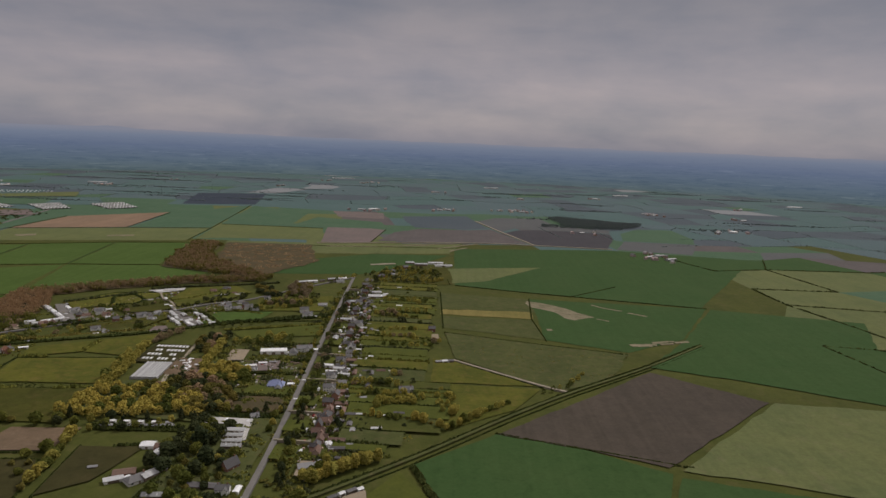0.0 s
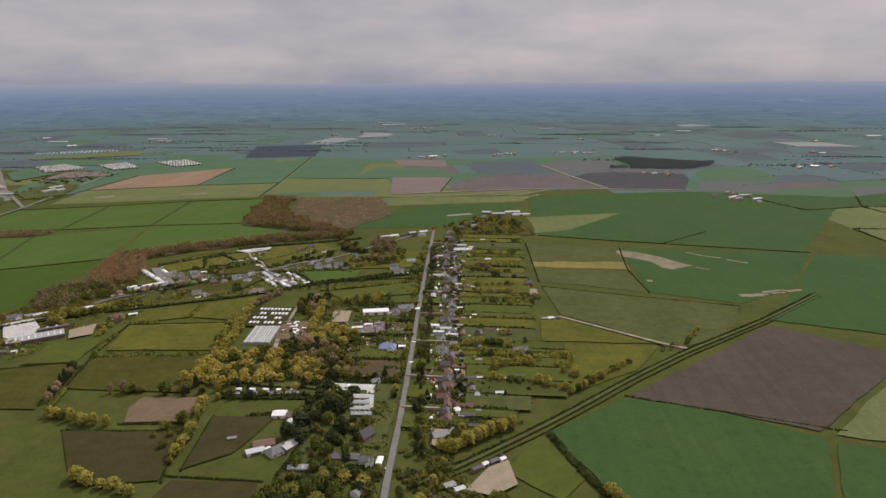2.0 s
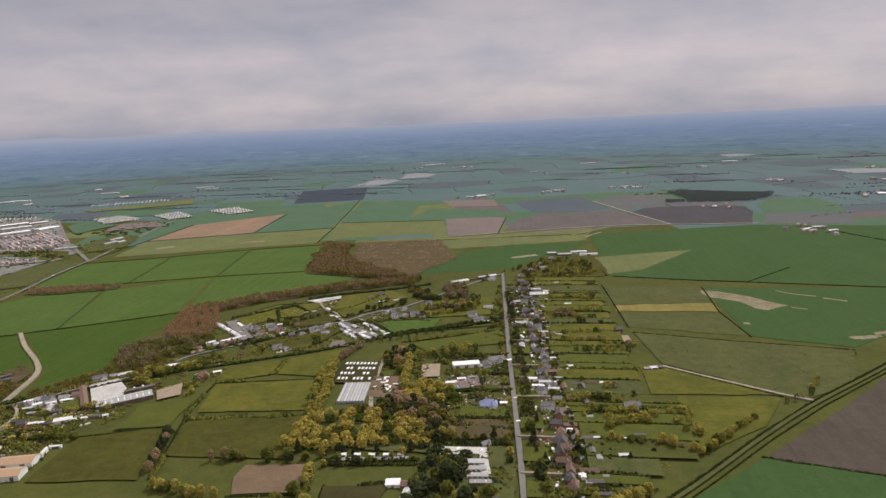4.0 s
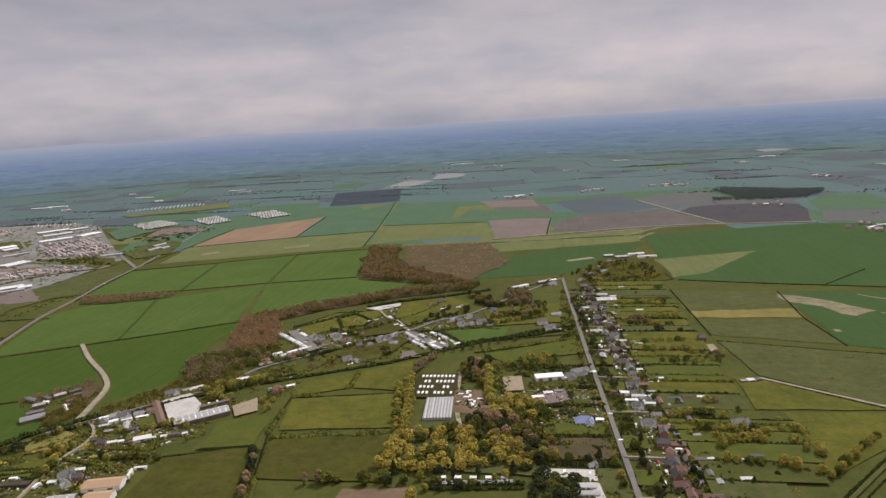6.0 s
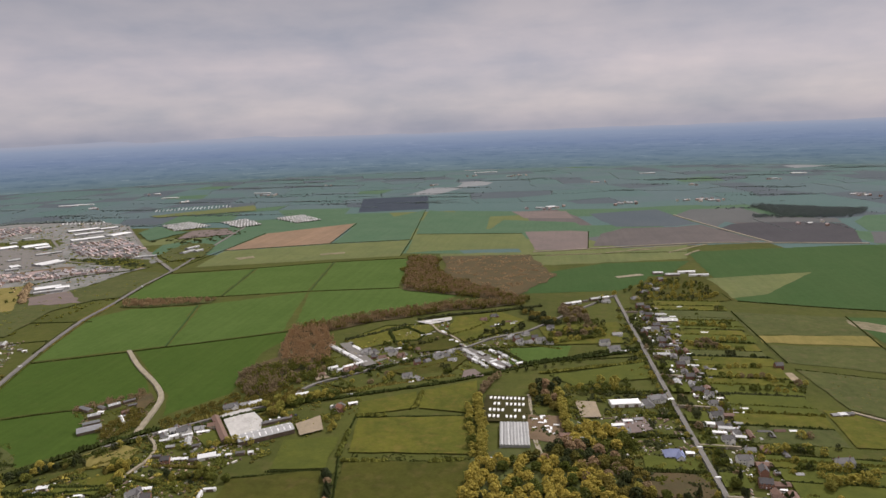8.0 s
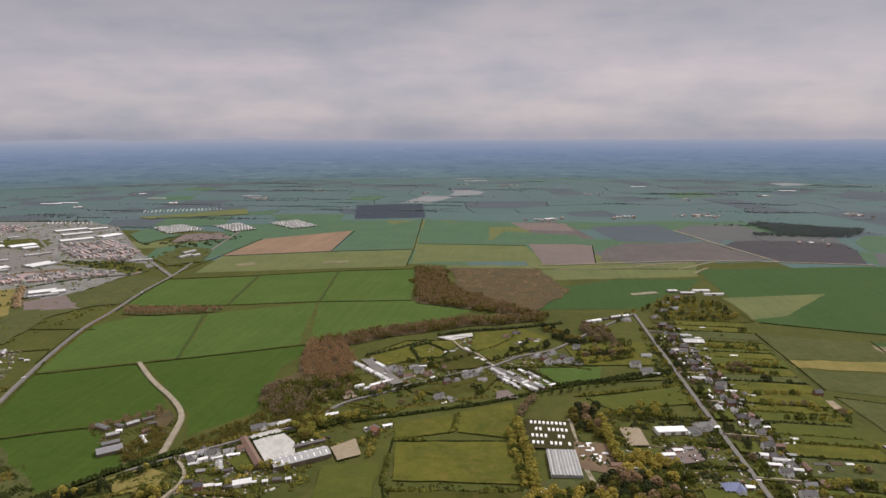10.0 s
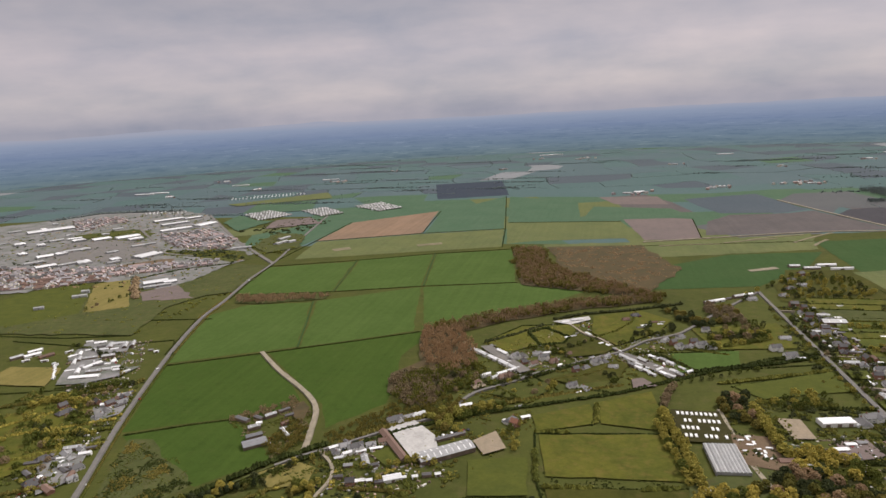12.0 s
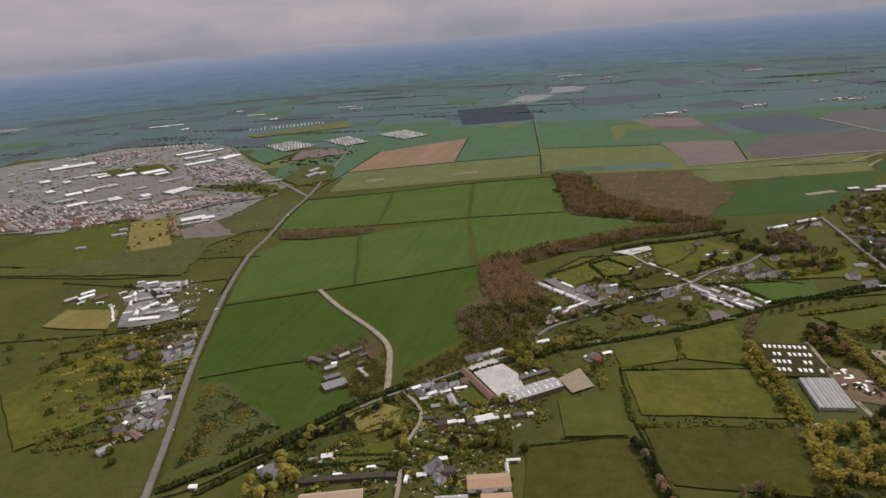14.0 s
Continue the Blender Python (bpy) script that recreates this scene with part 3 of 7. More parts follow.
field(OLIVE, "olive pasture beyond brown plough", (335, 640), (470, 630), (430, 430), (190, 486))
field(CROP_B, "dark green crop field", (185, 474), (430, 420), (350, 230), (60, 250), (125, 330))
field(MEADOW, "olive green meadow below the street", (-128, 300), (-60, 300), (20, 330), (50, 250), (-130, 240))
field(DULL, "dark green meadow below the street", (-136, 300), (-215, 340), (-300, 335), (-290, 240), (-136, 240))
for line in (((-878, 1066), (-840, 960), (-806, 861)), ((-915, 1360), (-890, 1240), (-868, 1126)), ((-761, 1427), (-740, 1300), (-717, 1170))):
    road(CROP_B, "faint grassy ditch between crops", 2.0, *line, name="ditch", category="ditch")
field(BARE, "small pale scrape in olive pasture", (-1020, 1470), (-985, 1495), (-970, 1470), (-1000, 1450), name="bare_patch", category="bare ground", wobble=5)
field(BARE, "small pale scrape in olive pasture", (-830, 1520), (-775, 1545), (-770, 1525), (-820, 1500), name="bare_patch", category="bare ground", wobble=4)
field(DULL, "dark rough ground under trees", (-160, 1110), (-150, 1200), (-110, 1300), (-10, 1300), (0, 1140), (-60, 1112), wobble=3)
for a, b in (((-170, 1530), (-60, 1572)), ((-40, 1530), (60, 1632)), ((-120, 1560), (0, 1612)), ((-300, 1500), (-180, 1520)), ((-10, 1500), (30, 1560))):
    road(BARE, "thin dry streak in rough pasture", 6.0, a, ((a[0] + b[0]) / 2, (a[1] + b[1]) / 2 + 4), b, name="bare_patch", category="bare ground")
field(DUST, "pale strip beside a green crop", (-170, 1298), (-122, 1322), (-116, 1310), (-165, 1288), name="bare_patch", category="bare ground", wobble=1)
# meadows west of the village street
field(MEADOW, "green rough-grazed meadow", (-456, 599), (-468, 668), (-357, 682), (-340, 608))
field(DULL, "dark green rough-grazed meadow", (-441, 516), (-455, 582), (-337, 597), (-322, 555), (-335, 516))
field(LAWN, "smooth green paddock behind stables", (-514, 562), (-524, 614), (-474, 626), (-467, 570), name="paddock", category="paddock")
field(DULL, "olive green meadow", (-533, 470), (-543, 543), (-470, 565), (-442, 478))
field(DRYEARTH, "bare brown square of ground", (-366, 486), (-364, 505), (-307, 510), (-308, 489), (-310, 468), (-357, 463))
field(DARKFIELD, "dark green meadow", (-397, 447), (-309, 453), (-290, 391), (-345, 380))
field(DARKFIELD, "dark olive-brown plot", (-284, 421), (-291, 478), (-240, 483), (-254, 427), (-281, 405))
field(DARKFIELD, "dark green meadow below a hedge", (-290, 340), (-282, 392), (-223, 393), (-205, 345))
field(CROP, "bright green field behind a nursery", (-333, 886), (-255, 902), (-262, 850), (-330, 828))
field(MEADOW, "olive paddock", (-412, 697), (-420, 741), (-362, 775), (-352, 690))
field(MEADOW, "olive paddock", (-470, 672), (-478, 705), (-424, 738), (-416, 697))
field(MEADOW, "green paddock beside a white farm", (-560, 905), (-520, 970), (-440, 985), (-455, 930), (-525, 870))
field(MEADOW, "small fenced yellow-green paddock", (-508, 943), (-487, 963), (-455, 930), (-461, 907), (-488, 902), name="paddock", category="paddock")
field(LAWN, "green field strip beside the street", (-280, 800), (-170, 850), (-165, 800), (-255, 770))
field(MEADOW, "green paddock beside the street", (-300, 980), (-190, 1010), (-175, 920), (-280, 905))
field(HEATH, "brown bracken ground among bare woods", (-530, 1490), (-336, 1510), (-276, 1301), (-340, 1150), (-485, 1300), wobble=5)
field(HEATH, "brown leaf litter under bare trees", (-600, 1466), (-535, 1478), (-515, 1350), (-480, 1285), (-415, 1225), (-345, 1155), (-330, 1115), (-445, 1152), (-548, 1186), name="woodland_floor", category="woodland floor", wobble=4)
field(HEATH, "brown leaf litter under bare trees", (-325, 1128), (-444, 1098), (-555, 1033), (-622, 978), (-653, 948), (-600, 940), (-547, 988), (-443, 1054), (-333, 1098), name="woodland_floor", category="woodland floor", wobble=3)
field(HEATH, "brown leaf litter under bare trees", (-655, 950), (-607, 954), (-568, 880), (-556, 826), (-575, 760), (-590, 708), (-640, 740), (-652, 790), (-626, 830), (-646, 890), name="woodland_floor", category="woodland floor", wobble=3)


field(MOSS, "brown ground under a thicket", (-1032, 1087), (-868, 1108), (-863, 1083), (-960, 1047), (-1012, 1047), name="woodland_floor", category="woodland floor", wobble=2)
# gardens round the lower end of the street
field(SAND, "sandy drive round a lawn", (-129, 311), (-129, 345), (-101, 346), (-99, 336), (-101, 311), name="drive", category="drive", wobble=0.8)
field(DRYEARTH, "bare red-brown yard among trees", (-298, 606), (-298, 650), (-258, 655), (-250, 620), (-275, 600), name="yard", category="yard", wobble=3)
field(TILTH, "pinkish paved yard beside the street", (-222, 658), (-216, 690), (-190, 698), (-184, 668), name="yard", category="yard", wobble=1)
field(LAWN, "oval mown lawn inside a sandy drive", (-122, 318), (-124, 330), (-118, 338), (-108, 338), (-104, 328), (-108, 318), name="lawn", category="lawn", wobble=0.5)
field(LAWN, "mown lawn with a round bed", (-80, 320), (-80, 338), (-58, 338), (-56, 322), name="lawn", category="lawn", wobble=0.6)
field(MOSS, "dark rough garden ground", (-215, 400), (-215, 545), (-148, 545), (-145, 400), name="garden", category="garden", wobble=2)
field(MOSS, "dark rough garden ground", (-345, 600), (-345, 545), (-215, 530), (-215, 640), (-262, 690), (-300, 640), name="garden", category="garden", wobble=3)
field(LAWN, "green lawn before a blue-roofed house", (-200, 600), (-200, 622), (-155, 620), (-153, 600), name="lawn", category="lawn", wobble=1)
field(HEATH, "brown rough plot beside the street", (-212, 555), (-212, 592), (-152, 592), (-150, 560), name="plot", category="plot", wobble=2)
field(LAWN, "small green lawn between hedges", (-205, 408), (-205, 418), (-150, 412), (-150, 402), name="lawn", category="lawn", wobble=1)
# town side
field(MOSS, "rough green common beside the town road", (-1120, 1010), (-1060, 1200), (-1110, 1290), (-1280, 1080), (-1400, 860), (-1080, 880), wobble=4)

field(STRAW, "yellow rough ground among sheds", (-1150, 702), (-1160, 752), (-1084, 756), (-1058, 703), wobble=4)
field(MEADOW, "green plots beside the road houses", (-1060, 560), (-1010, 700), (-930, 660), (-900, 560), (-960, 480))
field(STRAW, "yellow-brown rough garden ground", (-700, 565), (-676, 590), (-652, 582), (-648, 556), (-677, 546), wobble=3)
field(MEADOW, "yellow-green rough garden ground", (-673, 523), (-646, 540), (-638, 512), (-665, 503), wobble=2)
field(LAWN, "long green lawn beside a farmyard", (-612, 612), (-598, 628), (-576, 604), (-590, 592), name="lawn", category="lawn", wobble=1)
field(LAWN, "green lawn behind a house", (-642, 520), (-690, 518), (-680, 505), (-640, 507), name="lawn", category="lawn")

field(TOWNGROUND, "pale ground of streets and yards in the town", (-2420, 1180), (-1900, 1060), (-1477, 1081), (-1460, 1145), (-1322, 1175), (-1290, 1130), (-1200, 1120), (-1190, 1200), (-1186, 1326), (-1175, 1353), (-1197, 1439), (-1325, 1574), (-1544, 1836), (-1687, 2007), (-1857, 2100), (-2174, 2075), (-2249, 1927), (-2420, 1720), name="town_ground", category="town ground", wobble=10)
field(GRASS, "green belt of grass and trees in the town", (-1440, 1450), (-1380, 1440), (-1290, 1460), (-1220, 1440), (-1170, 1370), (-1200, 1340), (-1330, 1390), (-1420, 1400), name="green", category="grass", wobble=8)
field(GRASS, "green open ground among works sheds", (-1900, 1650), (-1780, 1760), (-1660, 1690), (-1600, 1560), (-1760, 1580), name="green", category="grass", wobble=12)
field(MOSS, "rough green ground at the town's edge", (-1194, 1161), (-1173, 1326), (-1092, 1303), (-1056, 1110), (-1110, 1075), name="green", category="grass", wobble=5)
field(STRAW, "yellow-brown allotment field", (-1382, 1150), (-1327, 1185), (-1193, 1012), (-1252, 975))
field(TILTH, "pinkish bare building ground", (-1245, 1097), (-1194, 1150), (-1105, 1070), (-1192, 1046), name="yard", category="yard", wobble=5)
field(DRYEARTH, "bare brown building plot", (-1486, 1273), (-1387, 1364), (-1360, 1370), (-1340, 1335), (-1405, 1292), name="plot", category="plot", wobble=5)
field(LAWN, "green plots at the town's edge", (-1480, 1070), (-1440, 1130), (-1385, 1145), (-1255, 970), (-1320, 900), (-1480, 900))
field(TOWNGROUND, "pale yards among roadside sheds", (-1127, 853), (-1058, 859), (-1039, 822), (-1075, 806), (-1050, 783), (-1098, 780), (-1115, 815), name="yard", category="yard", wobble=2)
field(TOWNGROUND, "pale yards among roadside sheds", (-1100, 800), (-1066, 790), (-994, 769), (-980, 775), (-985, 743), (-1010, 719), (-1047, 708), name="yard", category="yard", wobble=2)
field(TOWNGROUND, "worn yards of roadside houses", (-950, 660), (-929, 690), (-908, 650), (-925, 628), name="yard", category="yard", wobble=3)
field(TOWNGROUND, "worn yards of roadside houses", (-910, 545), (-905, 568), (-880, 575), (-858, 529), (-870, 505), name="yard", category="yard", wobble=3)
# roads and tracks
road(TARMAC, "straight grey village street", 4.6, (-128, 230), (-131, 316), (-137, 400), (-141, 490), (-148, 602), (-162, 821), (-181, 1165))
road(TARMAC, "grey tarmac road to the town", 4.8, (-740, 300), (-806, 447), (-840, 521), (-898, 643), (-971, 820), (-1020, 963), (-1039, 1061), (-1072, 1199), (-1097, 1351), (-1160, 1611), (-1240, 1950))
road(MOSS, "overgrown lane between tall hedges", 2.2, (-815, 440), (-780, 459), (-742, 508), (-690, 580))
road(TARMAC, "hedged grey lane", 3.0, (-690, 580), (-672, 600), (-654, 616), (-593, 672), (-560, 694))
road(DUST, "pale gravel farm track", 5.5, (-845, 838), (-794, 785), (-732, 729), (-702, 692), (-686, 646), (-676, 610), name="track", category="track")
road(DUST, "narrow pale lane between gardens", 2.8, (-660, 608), (-641, 590), (-632, 568), (-634, 540), (-632, 515), (-626, 490), (-620, 460), (-606, 400))
road(MOSS, "straight grassy lane between tall hedges", 3.2, (-122, 396), (-86, 426), (-35, 475), (0, 511), (56, 571), (122, 636), (231, 732), (330, 830))
road(DUST, "pale gravel track beside a storage hall", 4.0, (-302, 740), (-298, 690), (-292, 640), (-284, 606), name="track", category="track")
road(DUST, "pale farm track", 3.5, (5, 727), (47, 695), (99, 657), (123, 643), name="track", category="track")
road(DUST, "pale farm track beside peat land", 6, (67, 2124), (134, 1883), (205, 1650), name="track", category="track")
road(DUST, "pale straight farm track", 5, (-330, 1540), (28, 1640), (210, 1646), (401, 1636), name="track", category="track")
road(TARMAC, "grey lane through a hamlet", 3.8, (-572, 690), (-558, 712), (-550, 738), (-537, 757), (-507, 783), (-488, 806), (-467, 821), (-449, 837), (-412, 869), (-392, 884), (-375, 905), (-358, 927), (-329, 947), (-306, 971), (-250, 1060), (-181, 1160))
road(DUST, "pale concrete drive", 3.2, (-456, 984), (-435, 947), (-413, 926), (-391, 886), name="drive", category="drive")
road(TARMAC, "grey town road", 8, (-1092, 1329), (-1197, 1439), (-1325, 1574), (-1544, 1836), (-1687, 2007))
road(TARMAC, "grey estate road", 7, (-1186, 1335), (-1274, 1280), (-1400, 1215), (-1560, 1180), (-1800, 1200))
road(TARMAC, "grey estate road", 7, (-1330, 1400), (-1442, 1436), (-1575, 1576), (-1749, 1749), (-1900, 1930))
# paved and sandy places
field(YARD, "white-grey concrete farmyard", (-612, 660), (-596, 684), (-563, 652), (-553, 626), (-573, 609), name="yard", category="yard", wobble=0.4)
field(SAND, "pale sand riding arena", (-526, 647), (-508, 668), (-494, 638), (-512, 624), name="arena", category="riding arena", wobble=0.5)
field(SAND, "sandy square enclosure", (-255, 728), (-234, 728), (-230, 692), (-249, 689), name="arena", category="riding arena", wobble=0.5)
field(SAND, "pale sandy yard beside stables", (-84, 395), (-70, 422), (-56, 432), (-50, 404), (-66, 390), name="yard", category="yard", wobble=1)
field(SAND, "pale sandy yard", (-33, 825), (-16, 826), (-14, 804), (-31, 801), name="yard", category="yard", wobble=1)
field(DARKFIELD, "dark gravel caravan yard", (-345, 672), (-347, 735), (-303, 735), (-296, 672), name="yard", category="yard", wobble=1)
field(DRYEARTH, "dusty brown storage yard", (-300, 640), (-300, 690), (-268, 690), (-262, 630), name="yard", category="yard", wobble=2)
field(TILLED, "worn dark caravan yard", (-54, 318), (-54, 349), (14, 349), (14, 318), name="yard", category="yard", wobble=1)
field(YARD, "white concrete forecourt", (-210, 528), (-209, 541), (-171, 541), (-165, 500), (-172, 500), (-176, 530), name="yard", category="yard", wobble=0.4)
field(TARMAC, "long grey yard between nursery sheds", (-563, 886), (-551, 891), (-491, 816), (-503, 806), name="yard", category="yard", wobble=1)
field(YARD, "pale concrete yard", (-480, 992), (-431, 1019), (-428, 1004), (-456, 980), name="yard", category="yard", wobble=1)
field(TARMAC, "grey strip between rows of sheds", (-394, 882), (-382, 880), (-327, 824), (-341, 810), name="yard", category="yard", wobble=1)
field(TILTH, "bare pinkish plot beside a hedged lane", (-381, 803), (-369, 808), (-355, 788), (-380, 780), name="plot", category="plot", wobble=1)
field(SAND, "sandy garden round a house", (-556, 772), (-546, 784), (-534, 768), (-545, 756), name="garden", category="garden", wobble=1.5)
field(GRASS, "dark green plot between thick hedges", (-526, 747), (-507, 777), (-470, 786), (-465, 764), (-487, 735), name="plot", category="plot", wobble=1)
field(GRASS, "dark green plot between thick hedges", (-484, 728), (-462, 756), (-440, 790), (-400, 800), (-386, 775), (-440, 745), name="plot", category="plot", wobble=1)
field(DULL, "dark rough gardens of a hamlet", (-470, 795), (-440, 815), (-405, 850), (-380, 850), (-395, 800), (-440, 780), name="garden", category="garden", wobble=2)
field(DULL, "dark rough gardens of a hamlet", (-450, 860), (-470, 900), (-440, 940), (-395, 900), (-410, 875), name="garden", category="garden", wobble=2)
field(MEADOW, "olive nursery ground", (-425, 1020), (-360, 1050), (-320, 1010), (-340, 960), (-395, 905), (-425, 950), name="plot", category="plot", wobble=2)
field(SAND, "sandy drive before a house", (-112, 448), (-112, 470), (-97, 470), (-95, 455), (-102, 440), name="drive", category="drive", wobble=1)
field(HEATH, "bare reddish earth beside a track", (-722, 705), (-708, 690), (-700, 655), (-715, 668), (-728, 690), name="bare_patch", category="bare ground", wobble=2)
field(TARMAC, "grey works yards among sheds", (-1430, 1340), (-1450, 1420), (-1540, 1540), (-1700, 1590), (-1820, 1540), (-1660, 1310), name="yard", category="yard", wobble=4)
field(TILTH, "dull brown plot before the caravan sites", (-1375, 1878), (-1284, 1924), (-1199, 1820), (-1333, 1734), name="yard", category="caravan site", wobble=4)
field(CROP_C, "green field beside the caravan sites", (-1535, 1850), (-1560, 1985), (-1440, 1880), (-1375, 1870), (-1400, 1700), wobble=4)
field(MOSS, "rough dark ground about a farmstead", (-1240, 1500), (-1260, 1680), (-1165, 1640), (-1110, 1480), (-1160, 1430), wobble=6)
field(OLIVE, "dull grass between rows of caravans", (-1763, 2243), (-1495, 2544), (-1403, 2372), (-1700, 2200), name="yard", category="caravan site", wobble=4)


# ---- far backdrop: self-lit ring beyond the fields, painted with hazy plain and low hills ----
def backdrop():
    m, t, b = material("self_lit_painted_haze", 1.0)
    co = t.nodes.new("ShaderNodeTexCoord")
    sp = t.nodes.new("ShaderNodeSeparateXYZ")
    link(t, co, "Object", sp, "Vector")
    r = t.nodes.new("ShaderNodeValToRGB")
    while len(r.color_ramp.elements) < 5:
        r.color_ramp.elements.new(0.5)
    # haze put into the glow colour: bluer, then paler towards the top
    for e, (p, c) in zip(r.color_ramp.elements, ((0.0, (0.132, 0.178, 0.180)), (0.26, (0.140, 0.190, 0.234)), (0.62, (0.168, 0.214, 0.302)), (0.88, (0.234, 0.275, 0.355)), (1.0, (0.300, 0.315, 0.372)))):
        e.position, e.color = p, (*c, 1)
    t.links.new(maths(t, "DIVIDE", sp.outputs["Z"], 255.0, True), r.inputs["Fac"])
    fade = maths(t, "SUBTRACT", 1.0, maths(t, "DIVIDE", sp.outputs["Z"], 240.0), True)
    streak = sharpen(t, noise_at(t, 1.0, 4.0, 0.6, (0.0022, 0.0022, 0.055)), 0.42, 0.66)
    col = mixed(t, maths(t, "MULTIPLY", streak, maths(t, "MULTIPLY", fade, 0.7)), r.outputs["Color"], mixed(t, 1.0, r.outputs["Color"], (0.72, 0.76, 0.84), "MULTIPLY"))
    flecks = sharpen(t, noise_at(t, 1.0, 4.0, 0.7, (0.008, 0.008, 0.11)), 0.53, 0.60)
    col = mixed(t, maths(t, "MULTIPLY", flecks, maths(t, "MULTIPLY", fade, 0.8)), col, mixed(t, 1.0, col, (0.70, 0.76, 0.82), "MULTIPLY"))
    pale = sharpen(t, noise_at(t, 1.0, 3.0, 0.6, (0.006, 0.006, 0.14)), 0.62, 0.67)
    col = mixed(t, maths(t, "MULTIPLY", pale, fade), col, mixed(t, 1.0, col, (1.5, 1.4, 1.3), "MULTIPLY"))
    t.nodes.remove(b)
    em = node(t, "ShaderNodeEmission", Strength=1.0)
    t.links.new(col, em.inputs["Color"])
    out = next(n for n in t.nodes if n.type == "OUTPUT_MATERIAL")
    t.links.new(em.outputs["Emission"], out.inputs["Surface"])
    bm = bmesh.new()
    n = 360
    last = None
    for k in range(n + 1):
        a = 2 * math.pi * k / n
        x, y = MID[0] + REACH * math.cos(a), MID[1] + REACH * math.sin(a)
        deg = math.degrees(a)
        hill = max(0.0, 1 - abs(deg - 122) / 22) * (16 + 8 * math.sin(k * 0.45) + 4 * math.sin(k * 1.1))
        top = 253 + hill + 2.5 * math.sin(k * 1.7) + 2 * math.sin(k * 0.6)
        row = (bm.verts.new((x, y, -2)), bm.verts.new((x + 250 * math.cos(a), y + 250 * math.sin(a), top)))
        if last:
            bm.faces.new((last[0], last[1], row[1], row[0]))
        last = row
    tagged(part("backdrop", bm, m, None), "self-lit backdrop painted with hazy blue-grey plain and low hills", "backdrop", kind="structure")


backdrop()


# ---- hedges and trees ----
def hedge(label, width, height, *points, mat=None, name="hedge", gaps=0.04):
    """A hedge of uneven overlapping clumps along a line."""
    c, r = [], []
    for x, y, _ in along(points, width * 0.55):
        if rng.random() < gaps:
            continue
        h = height * rng.uniform(0.7, 1.2)
        for _ in range(4):
            k = rng.uniform(0.34, 0.6)
            c.append((x + rng.uniform(-0.3, 0.3) * width, y + rng.uniform(-0.3, 0.3) * width, h * rng.uniform(0.35, 0.55)))
            r.append((width * k, width * k, h * rng.uniform(0.5, 0.62)))
    ob = clumps(name, c, r, mat or HEDGE, None, 0.34, True)
    return tagged(ob, label, "hedge")


def tree(label, mat, width, height, shape, seed, group, n=60):
    """A tree: tapered trunk with limbs, crown of many small clumps. shape: round, cone, column, bare."""
    r = random.Random(seed)
    root = thing("tree", label, "tree", group)
    bm = bmesh.new()
    low = height * (0.22 if shape in ("round", "bare") else 0.1)
    tr = 0.022 * height + 0.08
    bmesh.ops.create_cone(bm, cap_ends=True, segments=6, radius1=tr, radius2=tr * 0.45, depth=height * 0.6, matrix=pose(0, 0, height * 0.3))
    for k in range(5):
        a, up = 72 * k + r.uniform(-20, 20), r.uniform(28, 50)
        ln = width * 0.36
        m = pose(0, 0, low + height * 0.06 * k, 0, up, a) @ pose(0, 0, ln / 2)
        bmesh.ops.create_cone(bm, cap_ends=True, segments=4, radius1=tr * 0.4, radius2=tr * 0.12, depth=ln, matrix=m)
    part("trunk", bm, BARK, root)
    c, q = [], []
    while len(c) < 2.6 * n:
        u = r.random()
        a = r.uniform(0, 2 * math.pi)
        z = low + (height - low) * u
        if shape == "cone":
            full = (1 - u) ** 0.8 * 0.5 + 0.03
        elif shape == "column":
            full = 0.5 * math.sin(math.pi * (0.12 + 0.84 * u)) ** 0.5
        else:
            full = 0.5 * math.sqrt(max(0.0, 1 - (2 * u - 0.85) ** 2 / 1.35)) * (0.85 + 0.25 * math.sin(3 * a + seed))
        d = full * width * math.sqrt(r.uniform(0.25, 1.0))
        s = width * r.uniform(0.075, 0.15) * (0.8 if shape in ("cone", "bare") else 1.0)
        c.append((d * math.cos(a), d * math.sin(a), z * 0.94))
        q.append((s, s, s * r.uniform(0.7, 1.0)))
    clumps("crown", c, q, mat, root, 0.42, True)
    return root


STOCK = {}
